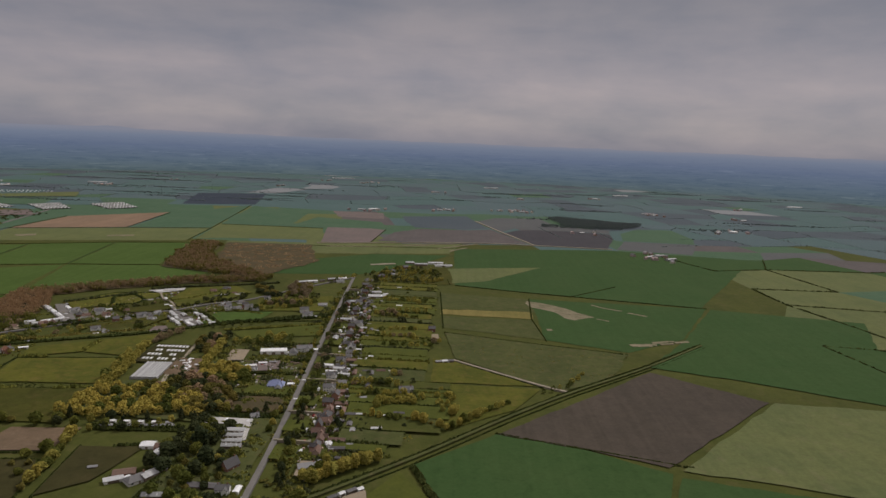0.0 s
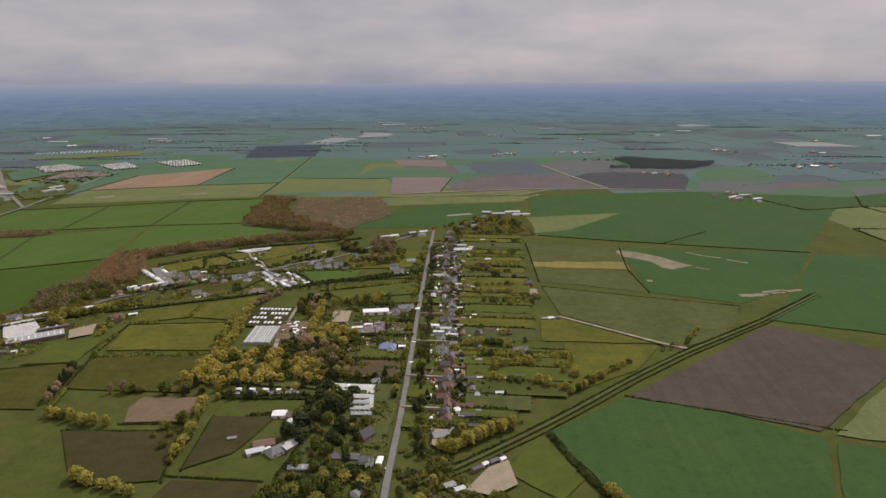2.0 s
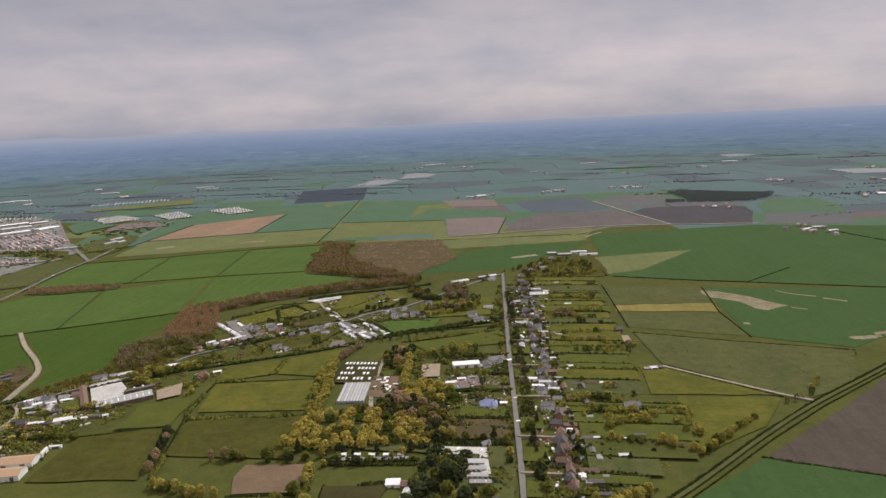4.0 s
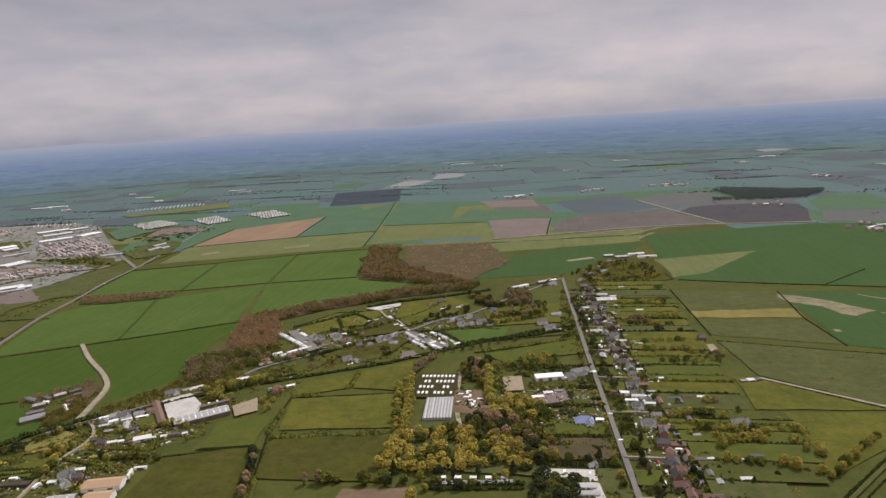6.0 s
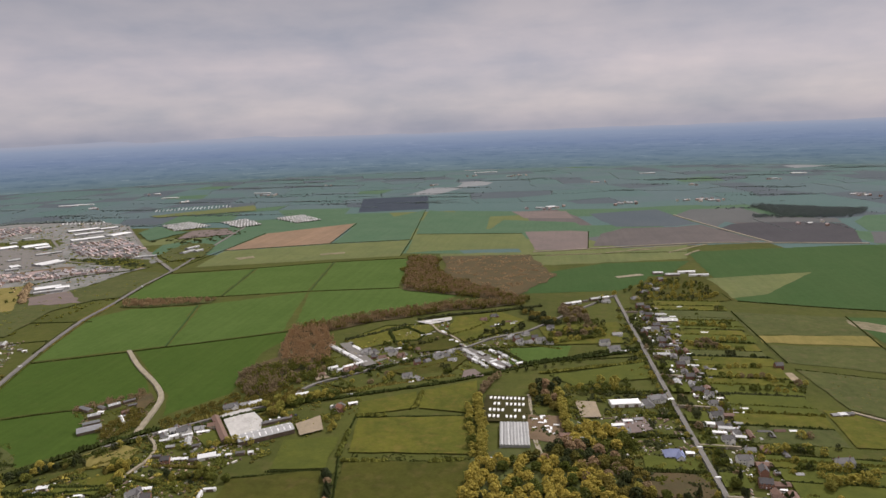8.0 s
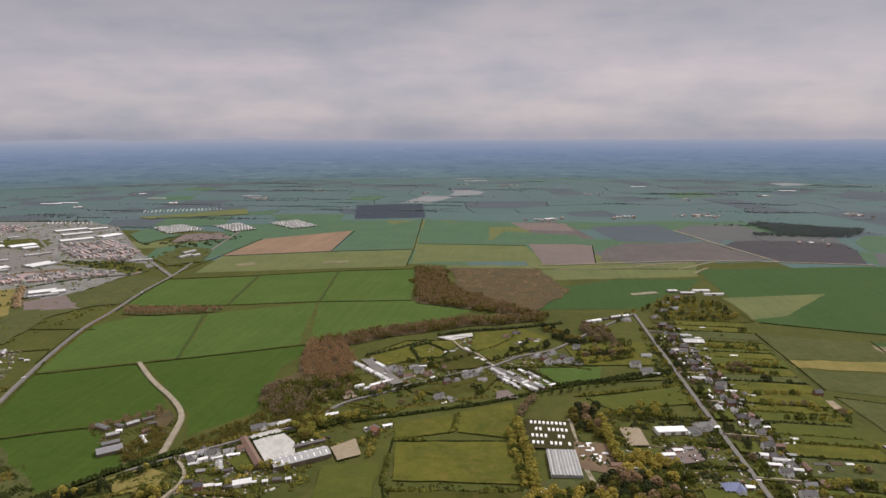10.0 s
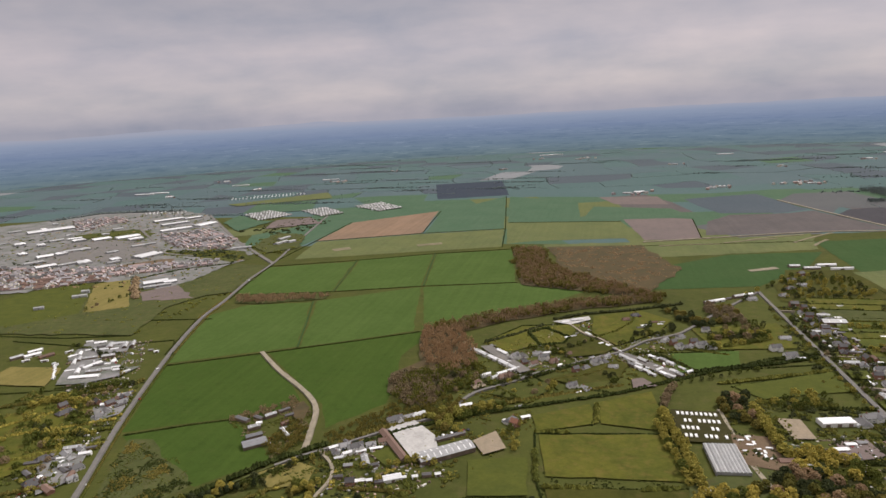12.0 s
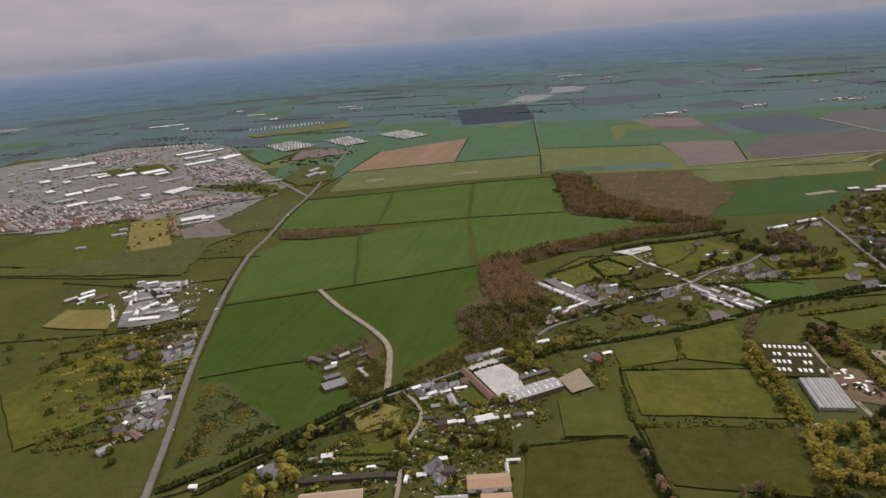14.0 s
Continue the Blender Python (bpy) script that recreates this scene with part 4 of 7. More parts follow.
for kind, label, mat, width, height, shape, group, n in (
        ("yellow", "broad tree with fresh yellow-green spring leaves", LEAF_Y, 9.0, 11.0, "round", "yellow-green trees", 90),
        ("yellow", "spreading tree with golden-green young leaves", LEAF_Y, 11.0, 12.0, "round", "yellow-green trees", 100),
        ("yellow", "upright tree with yellow-green young leaves", LEAF_Y, 7.0, 12.0, "column", "yellow-green trees", 70),
        ("green", "round tree in mid-green leaf", LEAF_G, 9.0, 10.0, "round", "green trees", 90),
        ("green", "spreading green garden tree", LEAF_G, 11.0, 11.5, "round", "green trees", 100),
        ("green", "small olive-green thorn tree", LEAF_O, 6.5, 6.5, "round", "green trees", 60),
        ("dark", "tall dark green garden conifer", LEAF_D, 6.5, 13.0, "cone", "dark evergreens", 90),
        ("dark", "dense dark evergreen tree", LEAF_D, 8.5, 10.0, "round", "dark evergreens", 90),
        ("evergreen", "broad dark evergreen garden tree", LEAF_D, 9.5, 11.0, "round", "dark evergreens", 110),
        ("brown", "bare brown tree in bud", LEAF_B, 8.0, 11.0, "bare", "bare brown trees", 80),
        ("brown", "tall bare russet poplar", LEAF_B, 5.5, 14.0, "column", "bare brown trees", 70)):
    STOCK.setdefault(kind, []).append(tree(label, mat, width, height, shape, len(STOCK) * 7 + width * 3, group, n))
WANTED = []
USED = set()


def plant(kind, x, y, size=1.0, r=rng):
    WANTED.append((kind, x, y, size))


def plant_all(most):
    """The nearest trees stand singly; those further off join the distant ones of their kind."""
    r = random.Random(99)
    WANTED.sort(key=lambda w: math.hypot(w[2] - 80, 0.5 * (w[1] + 250)))
    for kind, x, y, size in WANTED[:most]:
        ob = r.choice(STOCK[kind])
        m = pose(x, y, 0, 0, 0, r.uniform(0, 360)) @ Matrix.Diagonal((size * r.uniform(0.85, 1.15), size * r.uniform(0.85, 1.15), size * r.uniform(0.8, 1.15), 1))
        if ob.name not in USED:
            USED.add(ob.name)
            ob.matrix_basis = m
        else:
            keep = ob.matrix_basis.copy()
            ob.matrix_basis = Matrix()
            copy_thing(ob, m)
            ob.matrix_basis = keep
    for kind in sorted(STOCK):
        c, q = [], []
        for k, x, y, size in WANTED[most:]:
            if k == kind:
                crown(c, q, x, y, 9.5 * size * r.uniform(0.75, 1.15), 4.4 * size * r.uniform(0.8, 1.2), r, 66)
        if c:
            tagged(clumps("far_trees", c, q, GROVES[kind][0], None, 0.4, True), WORDS[kind], "trees", kind="stuff")


def crown(c, q, x, y, h, w, r, n):
    """Trunk and crown clumps of one tree added to the lists."""
    for z in (0.1, 0.22):
        c.append((x, y, h * z))
        q.append((0.3, 0.3, h * 0.1))
    for _ in range(n):
        u, a = r.random(), r.uniform(0, 6.28)
        d = w * math.sqrt(max(0.0, 1 - (2 * u - 0.8) ** 2 / 1.5)) * math.sqrt(r.uniform(0.3, 1))
        s = w * r.uniform(0.13, 0.28)
        c.append((x + d * math.cos(a), y + d * math.sin(a), h * (0.22 + 0.74 * u)))
        q.append((s, s, s * r.uniform(0.75, 1.0)))


WORDS = {"evergreen": "broad dark evergreen trees", "yellow": "close stand of yellow-green spring trees", "green": "close stand of green garden trees", "dark": "close stand of dark evergreens", "brown": "close stand of bare brown trees"}
GROVES = {"evergreen": [LEAF_D], "yellow": [LEAF_Y, LEAF_Y], "green": [LEAF_G, LEAF_O], "dark": [LEAF_D], "brown": [LEAF_B]}


def grove(kinds, gap, *poly, size=1.0, seed=1):
    """A close stand of trees: joined by foliage where it is thick, single trees where it is thin."""
    r = random.Random(seed)
    if gap < 9:
        spots = [(x, y, r.choice(kinds)) for x, y in scatter(poly, gap * 0.9, seed)]
        for kind in sorted(set(kinds)):
            c, q = [], []
            for x, y, k in spots:
                if k != kind:
                    continue
                crown(c, q, x, y, 10 * size * r.uniform(0.7, 1.15), gap * r.uniform(0.5, 0.68), r, 110)
            if c:
                tagged(clumps("grove", c, q, r.choice(GROVES[kind]), None, 0.4, True), WORDS[kind], "trees", kind="stuff")
        return
    for x, y in scatter(poly, gap, seed):
        plant(r.choice(kinds), x, y, size * r.uniform(0.75, 1.15), r)


def row_of(kinds, step, *line, size=1.0, loose=1.5):
    for x, y, _ in along(line, step):
        plant(rng.choice(kinds), x + rng.uniform(-loose, loose), y + rng.uniform(-loose, loose), size * rng.uniform(0.8, 1.15))


def wood(label, mat, gap, height, *poly, seed=1, name="wood"):
    """A wood too thick to count: trunks and twiggy crowns in one mesh."""
    r = random.Random(seed)
    c, q = [], []
    for x, y in scatter(poly, gap, seed):
        x, y, h = x + r.gauss(0, gap * 0.3), y + r.gauss(0, gap * 0.3), height * r.uniform(0.72, 1.08)
        for k in range(3):
            c.append((x + 0.15 * k, y, h * (0.12 + 0.16 * k)))
            q.append((0.22, 0.22, h * 0.11))
        for _ in range(46):
            a, d, u = r.uniform(0, 6.28), gap * 0.72 * math.sqrt(r.random()), r.uniform(0.3, 1.0)
            s = gap * r.uniform(0.06, 0.14)
            c.append((x + d * math.cos(a), y + d * math.sin(a), h * u))
            q.append((s, s, s * 1.3))
    return tagged(clumps(name, c, q, mat, None, 0.4, True), label, "woodland", kind="stuff")


BLOCK = ((-596, 1462), (-540, 1474), (-520, 1342), (-480, 1277), (-420, 1217), (-350, 1150), (-332, 1118), (-445, 1158), (-546, 1192))
BELT = ((-327, 1125), (-444, 1095), (-555, 1030), (-622, 975), (-650, 945), (-600, 945), (-547, 992), (-443, 1058), (-333, 1102))
BULB = ((-652, 948), (-609, 952), (-570, 880), (-560, 826), (-583, 797), (-622, 830), (-644, 890))
wood("bare russet-brown birch wood beside green crops", LEAF_R, 6.5, 10, *BLOCK, seed=2)
wood("long belt of bare brown trees", LEAF_R, 6.0, 9.5, *BELT, seed=3)
wood("russet bare copse at the edge of a crop", LEAF_R, 6.0, 10, *BULB, seed=4)
wood("olive trees scattered through the birch wood", LEAF_O, 15.0, 8, *BLOCK, seed=22)
wood("olive trees scattered through a belt of bare trees", LEAF_O, 14.0, 7.5, *BELT, seed=23)
wood("brown trees at the foot of a copse", LEAF_B, 8.0, 8, (-650, 785), (-619, 800), (-579, 760), (-583, 718), (-606, 711), (-637, 744), seed=24, name="copse")
wood("green trees mixed into a copse", LEAF_G, 9.0, 7.5, (-638, 782), (-560, 850), (-545, 800), (-550, 760), (-590, 725), (-628, 716), seed=14, name="copse")
wood("dark brown thicket strip between crops", LEAF_B, 6.0, 7.5, (-1030, 1085), (-870, 1105), (-865, 1085), (-960, 1050), (-1010, 1050), seed=5, name="thicket")
wood("olive thorn scrub along a lane", LEAF_O, 4.5, 4.0, (-668, 640), (-618, 715), (-560, 738), (-540, 716), (-600, 678), (-655, 626), seed=6, name="scrub")
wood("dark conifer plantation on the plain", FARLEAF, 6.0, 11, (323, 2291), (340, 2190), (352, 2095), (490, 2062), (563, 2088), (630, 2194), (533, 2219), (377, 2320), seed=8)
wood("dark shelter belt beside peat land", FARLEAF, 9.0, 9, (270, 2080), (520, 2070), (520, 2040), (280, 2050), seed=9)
wood("olive-brown trees around a track farm", LEAF_O, 5.0, 5.0, (-722, 612), (-712, 640), (-722, 668), (-698, 655), (-680, 622), (-698, 596), seed=12, name="copse")
wood("brown scrub behind a track farm", LEAF_B, 5.0, 3.5, (-783, 655), (-753, 690), (-734, 713), (-724, 690), (-745, 672), (-770, 650), seed=15, name="scrub")

T = "clipped dark hawthorn hedge"
hedge("dark hedge beside a straight lane", 2.4, 2.2, (-122, 401), (-86, 431), (-35, 480), (0, 516), (56, 576), (122, 641), (231, 737), (330, 835), gaps=0.1)
hedge("low dark hedge beside a straight lane", 1.4, 1.1, (-118, 391), (-82, 421), (-31, 470), (4, 506), (60, 566), (126, 631), (235, 727), (334, 825), gaps=0.25)
hedge("broad overgrown hedge beside a paddock", 5.0, 4.0, (-24, 470), (-4, 420), (14, 386), (30, 345))
for line in (
        ((44, 538), (118, 516), (200, 492)), ((-8, 840), (100, 808), (221, 779)), ((10, 722), (50, 690), (100, 652)), ((5, 1134), (120, 1103), (415, 1040)),
        ((126, 823), (118, 925), (128, 1056)), ((200, 1082), (300, 1180)), ((-5, 1140), (-10, 1180)), ((-20, 1075), (-10, 860)),
        ((-948, 782), (-846, 834), (-740, 890), (-658, 936)), ((-871, 610), (-814, 641), (-780, 656)),         ((-1040, 1094), (-870, 1126), (-717, 1170), (-558, 1201)), ((-1085, 1305), (-914, 1363), (-760, 1428), (-602, 1473)),
        ((-1097, 1565), (-850, 1660), (-652, 1713)), ((-738, 2322), (-652, 1713), (-628, 1500)), ((-1098, 1370), (-1102, 1566), (-1112, 1830)), ((-894, 2010), (-855, 1664)),
        ((-472, 669), (-463, 592), (-441, 514), (-428, 470)), ((-472, 670), (-364, 684), (-340, 690)), ((-455, 583), (-395, 590), (-335, 600)), ((-516, 559), (-467, 567)),
        ((-545, 545), (-469, 567)), ((-421, 694), (-417, 743)), ((-360, 461), (-306, 466)), ((-399, 449), (-307, 454), (-288, 389)), ((-291, 480), (-281, 403)), ((-290, 397), (-220, 396)),
        ((-335, 826), (-250, 850), (-168, 872)), ((-337, 888), (-258, 904)), ((-280, 798), (-168, 852)), ((-655, 1800), (-370, 1802)),
        ((-207, 1576), (-196, 1825)), ((-521, 783), (-485, 799), (-452, 762), (-492, 742), (-521, 783)), ((-1013, 603), (-898, 628)), ((-1040, 700), (-946, 736)), ((-1000, 870), (-962, 811)), ((-1226, 947), (-1169, 945)), ((-1400, 895), (-1170, 940), (-1000, 965)), ((-1226, 950), (-1325, 1092)), ((-1180, 1270), (-1110, 1300)), ((-1560, 2030), (-1300, 2080), (-1210, 1850)), ((-560, 908), (-520, 974), (-438, 988)), ((-340, 1500), (0, 1545)),
        ((-1085, 880), (-1180, 860), (-1400, 855)), ((-1000, 870), (-1100, 830), (-1250, 840)), ((-940, 730), (-1050, 690), (-1200, 650)), ((-490, 790), (-520, 760))):
    hedge(T, 1.8, 1.5, *line, gaps=0.12)
for line in (((-455, 583), (-440, 585), (-418, 588)), ((-469, 640), (-463, 592)), ((-441, 516), (-431, 480)), ((-380, 591), (-352, 597)), ((-417, 700), (-417, 738)), ((-470, 673), (-440, 676))):
    hedge("broad bushy overgrown hedge beside a meadow", 4.6, 3.6, *line, mat=LEAF_G)
# the long hedged lane from the town road to the street
hedge("tall dark hedge along a lane", 5.5, 4.5, (-800, 455), (-765, 490), (-742, 518), (-695, 588), (-660, 622))
hedge("dark hedge along a lane", 4.5, 3.6, (-770, 456), (-736, 504), (-685, 572), (-662, 604))
hedge("tall olive hedge along a lane", 5.0, 4.4, (-648, 628), (-593, 680), (-546, 710), (-472, 746), (-390, 786), mat=LEAF_O)
hedge("dark hedge along a lane", 4.0, 3.2, (-640, 620), (-590, 664), (-546, 694), (-472, 730), (-390, 770), (-312, 824), (-229, 876), (-172, 902))

# long narrow garden plots behind the street's houses, with hedges between
plots = random.Random(21)
y = 492.0
while y < 1110:
    step = plots.choice([11, 14, 18, 22, 26, 32, 40]) * plots.uniform(0.9, 1.1)
    x0 = -92 - 0.062 * (y - 492) + plots.uniform(-4, 4)
    x1 = min(-24 + plots.uniform(-8, 6), -24) if y > 640 else min(y - 538, 4) + plots.uniform(-4, 3)
    field(plots.choice([LAWN, LAWN, MEADOW, GRASS, MOSS, MEADOW]), "narrow green garden plot behind the street", (x0, y), (x1, y - 2), (x1, y + step - 4), (x0, y + step - 2), name="garden", category="garden", wobble=0.8)
    hedge("uneven garden hedge between plots", plots.uniform(3.0, 4.6), plots.uniform(2.4, 4.6), (x0 - 3, y + step - 1), ((x0 + x1) / 2, y + step - 1 + plots.uniform(-1.5, 1.5)), (x1, y + step - 3), mat=plots.choice([HEDGE, HEDGE, HEDGE, LEAF_D, LEAF_G, LEAF_G, LEAF_O]))
    y += step
for yy in (470, 520, 575, 640, 690, 760, 830):
    field(LAWN, "front garden lawn beside the street", (-138 - 0.055 * (yy - 470), yy), (-118 - 0.055 * (yy - 470), yy), (-118 - 0.055 * (yy - 470), yy + 22), (-138 - 0.055 * (yy - 470), yy + 22), name="lawn", category="lawn", wobble=0.5)

for width, tall, mat, line in (
        (4.5, 3.6, HEDGE, ((-508, 944), (-487, 965), (-453, 930), (-460, 905), (-489, 900), (-508, 944))), (4.0, 3.2, LEAF_G, ((-533, 777), (-501, 745), (-487, 733), (-466, 754), (-461, 787))), (4.5, 3.6, HEDGE, ((-527, 770), (-505, 792), (-487, 812))),
        (4.0, 3.0, LEAF_O, ((-468, 790), (-430, 808), (-398, 838))), (4.5, 4.0, LEAF_D, ((-560, 902), (-525, 935), (-490, 978))), (4.0, 3.4, HEDGE, ((-486, 800), (-452, 832), (-418, 858))), (4.0, 3.4, HEDGE, ((-450, 795), (-440, 772), (-405, 765))),
        (3.6, 3.0, LEAF_G, ((-344, 890), (-320, 905), (-268, 888))), (4.5, 3.6, HEDGE, ((-380, 880), (-352, 884), (-318, 845), (-310, 832))), (4.0, 3.6, LEAF_G, ((-418, 935), (-395, 958), (-372, 1000), (-366, 1044))), (4.5, 3.8, LEAF_D, ((-478, 1004), (-440, 1030), (-370, 1055), (-300, 1090))),
        (5.0, 4.0, HEDGE, ((-304, 838), (-261, 851), (-215, 870), (-174, 890))), (5.0, 3.6, LEAF_G, ((-290, 805), (-230, 828), (-171, 852)))):
    hedge("thick dark overgrown hedge about a hamlet", width, tall, *line, mat=mat)
# trees in the village
Y, G, D, B = "yellow", "green", "dark", "brown"
row_of([Y], 5, (-356, 730), (-344, 662), (-336, 600), size=1.05)
row_of([Y, Y, G], 6, (-362, 700), (-350, 640), (-343, 600), size=0.95)
grove([Y, Y, Y, G], 7.5, (-345, 535), (-340, 590), (-300, 600), (-262, 592), (-230, 575), (-222, 540), (-262, 545), (-290, 530), seed=31)
row_of([Y], 5, (-272, 745), (-262, 655), size=1.05)
grove([D, G, G, B], 8, (-262, 590), (-225, 612), (-205, 600), (-200, 560), (-222, 540), seed=61, size=0.9)
grove([G, D, Y], 9, (-340, 532), (-290, 528), (-230, 538), (-225, 522), (-300, 505), (-350, 512), seed=62, size=0.85)
row_of([B], 7, (-352, 740), (-346, 775), (-335, 790), size=0.9)
grove([Y, G, Y], 8, (-262, 640), (-255, 670), (-215, 660), (-205, 632), (-235, 620), seed=32)
grove([D, G, D, G, B], 8, (-300, 600), (-262, 640), (-225, 615), (-215, 590), (-260, 595), seed=33)
grove([D, G, B], 8, (-300, 735), (-300, 770), (-272, 770), (-275, 700), seed=34)
grove([G, Y], 9, (-270, 765), (-200, 790), (-190, 770), (-250, 745), seed=35)
grove([D, D, G], 8, (-222, 480), (-215, 530), (-185, 525), (-190, 470), seed=36)
grove([G, G, D, Y], 8, (-215, 345), (-212, 385), (-172, 400), (-160, 372), (-165, 340), (-190, 335), seed=37, size=1.05)
grove([G, D, Y], 8, (-170, 398), (-165, 415), (-145, 412), (-143, 385), seed=38, size=0.8)
grove([G, G, D], 9, (-205, 400), (-200, 460), (-168, 470), (-160, 440), (-175, 400), seed=39, size=0.9)
grove([G, D, G, Y], 9, (-212, 462), (-205, 500), (-178, 500), (-160, 470), (-165, 450), seed=63, size=0.8)
grove([G, D, G], 10, (-258, 600), (-250, 640), (-205, 640), (-205, 600), seed=64, size=0.8)
for x, y, size in ((-216, 468, 1.45), (-210, 446, 1.35), (-197, 486, 1.5), (-181, 456, 1.45), (-184, 444, 1.1), (-203, 498, 1.0), (-222, 452, 1.2)):
    plant("evergreen", x, y, size)
row_of([G, D, Y, G], 8, (-150, 560), (-205, 556), (-222, 600), size=0.8, loose=3)
row_of([G, D, G], 8, (-118, 430), (-124, 470), (-126, 500), size=0.8, loose=4)
row_of([Y], 6.5, (-98, 440), (-84, 455), (-68, 468), (-52, 478), size=1.0)
row_of([Y, G], 7, (-104, 446), (-90, 464), size=0.85)
row_of([D, G, Y, D, G], 6.5, (-72, 384), (-40, 378), (-10, 380), (14, 372), size=0.95, loose=3)
row_of([D, G, G], 7, (-66, 374), (-36, 368), (0, 366), (20, 360), size=0.9, loose=3)
row_of([Y, G], 8, (-118, 400), (-100, 420), (-118, 360), size=0.9)
row_of([G, B, Y], 8, (10, 400), (22, 372), (26, 350), size=0.9)
row_of([Y, G], 9, (-78, 612), (-30, 608), (-22, 600), size=0.9)
row_of([G, D, Y], 9, (-80, 640), (-48, 634), size=0.85)
row_of([Y, Y, G], 8, (-76, 560), (-30, 556), (-5, 545), size=0.8)
grove([Y, Y], 9, (-14, 590), (-6, 640), (12, 600), (5, 560), seed=41, size=0.8)
row_of([Y, G], 8, (0, 540), (40, 585), (60, 608), size=0.7)
row_of([Y, G], 9, (-90, 835), (-40, 840), size=0.8)
row_of([G, D, Y], 9, (-100, 905), (-50, 900), size=0.8)
row_of([G, Y], 9, (-105, 1000), (-40, 1005), size=0.8)
row_of([G, Y], 10, (100, 640), (125, 655), (150, 700), size=0.6)
row_of([G, Y], 14, (-152, 520), (-156, 640), (-168, 800), (-178, 1000), size=0.6)
row_of([G, D], 16, (-128, 520), (-136, 640), (-150, 830), (-165, 1010), size=0.6)
row_of([Y, G], 8, (-290, 905), (-210, 945), size=0.9)
row_of([Y, G, G, D], 11, (-215, 1110), (-170, 1180), (-110, 1260), (-60, 1275), size=0.75, loose=6)
row_of([G, Y, Y], 9, (-100, 1150), (-20, 1165), size=0.85, loose=4)
row_of([Y, G], 9, (-95, 930), (-35, 935), size=0.85, loose=3)
row_of([Y, Y, G], 8, (-80, 770), (-20, 772), size=0.85, loose=3)
row_of([Y, G, D], 12, (-120, 1215), (-30, 1240), size=0.7, loose=5)
grove([B, D, G], 9, (-290, 940), (-240, 1020), (-205, 1000), (-230, 930), seed=42, size=0.9)
row_of([G, D], 12, (-330, 800), (-240, 850), size=0.6)
grove([Y, Y, G], 8, (-580, 680), (-556, 712), (-540, 700), (-555, 662), seed=43, size=0.95)
row_of([Y, G], 8, (-545, 690), (-520, 715), (-500, 720), size=0.9)
grove([Y, G], 9, (-505, 660), (-490, 690), (-480, 668), (-490, 650), seed=44, size=0.8)
row_of([Y], 8, (-590, 596), (-566, 606), (-550, 604), size=0.85)
row_of([D, B, G], 8, (-462, 560), (-448, 520), (-440, 490), size=0.9)
row_of([Y, Y, G], 8, (-424, 470), (-380, 458), (-366, 460), size=0.9)
grove([Y, G, B], 9, (-330, 460), (-300, 470), (-300, 440), (-310, 420), seed=45, size=0.85)
row_of([B, G], 8, (-395, 512), (-370, 515), size=0.9)
row_of([Y, G], 8, (-308, 500), (-302, 470), (-296, 440), (-292, 410), size=0.8)
row_of([Y], 8, (-348, 388), (-320, 380), (-300, 376), size=0.8)
grove([Y, G, B, G], 9, (-520, 745), (-470, 790), (-450, 770), (-500, 735), seed=46, size=0.75)
grove([G, B, D], 9, (-640, 790), (-560, 800), (-525, 770), (-570, 745), seed=47, size=0.85)
row_of([D, D, G], 6, (-408, 812), (-396, 800), (-400, 790), size=0.8)
row_of([G, D, B], 8, (-468, 872), (-440, 905), (-420, 930), size=0.75, loose=4)
row_of([G, Y, G], 8, (-500, 890), (-470, 880), (-450, 862), size=0.7, loose=4)
row_of([G, Y, D], 8, (-520, 776), (-490, 798), (-470, 812), size=0.7, loose=3)
row_of([G, D], 8, (-360, 945), (-330, 960), (-318, 990), size=0.8, loose=5)
row_of([D, G, D], 8, (-388, 915), (-365, 945), (-345, 990), size=0.75, loose=5)
grove([D, D, G], 8, (-330, 1062), (-302, 1040), (-268, 1000), (-285, 980), (-310, 1010), seed=48, size=0.95)
grove([B, B, B, G], 8, (-272, 1085), (-234, 1065), (-230, 998), (-263, 1005), seed=148, size=0.95)
row_of([Y, Y, G], 6.5, (-278, 944), (-254, 953), (-230, 959), (-205, 966), size=0.95)
grove([Y, Y, G, B], 9, (-740, 480), (-712, 480), (-700, 460), (-735, 455), seed=49, size=0.9)
row_of([D, D, G], 7, (-760, 500), (-730, 520), (-705, 540), (-680, 552), size=0.75)
row_of([Y, G], 8, (-640, 545), (-630, 520), (-632, 500), size=0.8)
row_of([G, Y], 10, (-612, 590), (-580, 560), (-560, 548), (-600, 530), size=0.7)
grove([G, Y, G, B], 17, (-1010, 560), (-1000, 700), (-925, 640), (-880, 545), (-920, 490), seed=50, size=0.8)
grove([G, Y], 18, (-1180, 620), (-1160, 690), (-1020, 690), (-1010, 600), seed=51, size=0.8)
row_of([G, Y, B], 18, (-860, 480), (-920, 590), (-990, 760), size=0.7, loose=6)
row_of([B, G], 14, (-1260, 990), (-1240, 1110), size=0.7, loose=4)

row_of([Y, Y, G], 7, (-1024, 652), (-1006, 667), (-987, 671), (-962, 664), size=1.05, loose=3)
row_of([G, D, G], 8, (-1002, 700), (-974, 713), (-948, 722), size=0.95, loose=3)
row_of([G, G, D, Y], 8, (-1000, 625), (-975, 610), (-950, 602), (-925, 600), (-905, 606), size=1.0, loose=5)
row_of([Y, G], 8, (-964, 600), (-945, 590), (-930, 575), (-920, 588), size=0.95, loose=4)
row_of([G, D, G], 8, (-940, 640), (-955, 632), (-965, 660), size=0.8, loose=3)
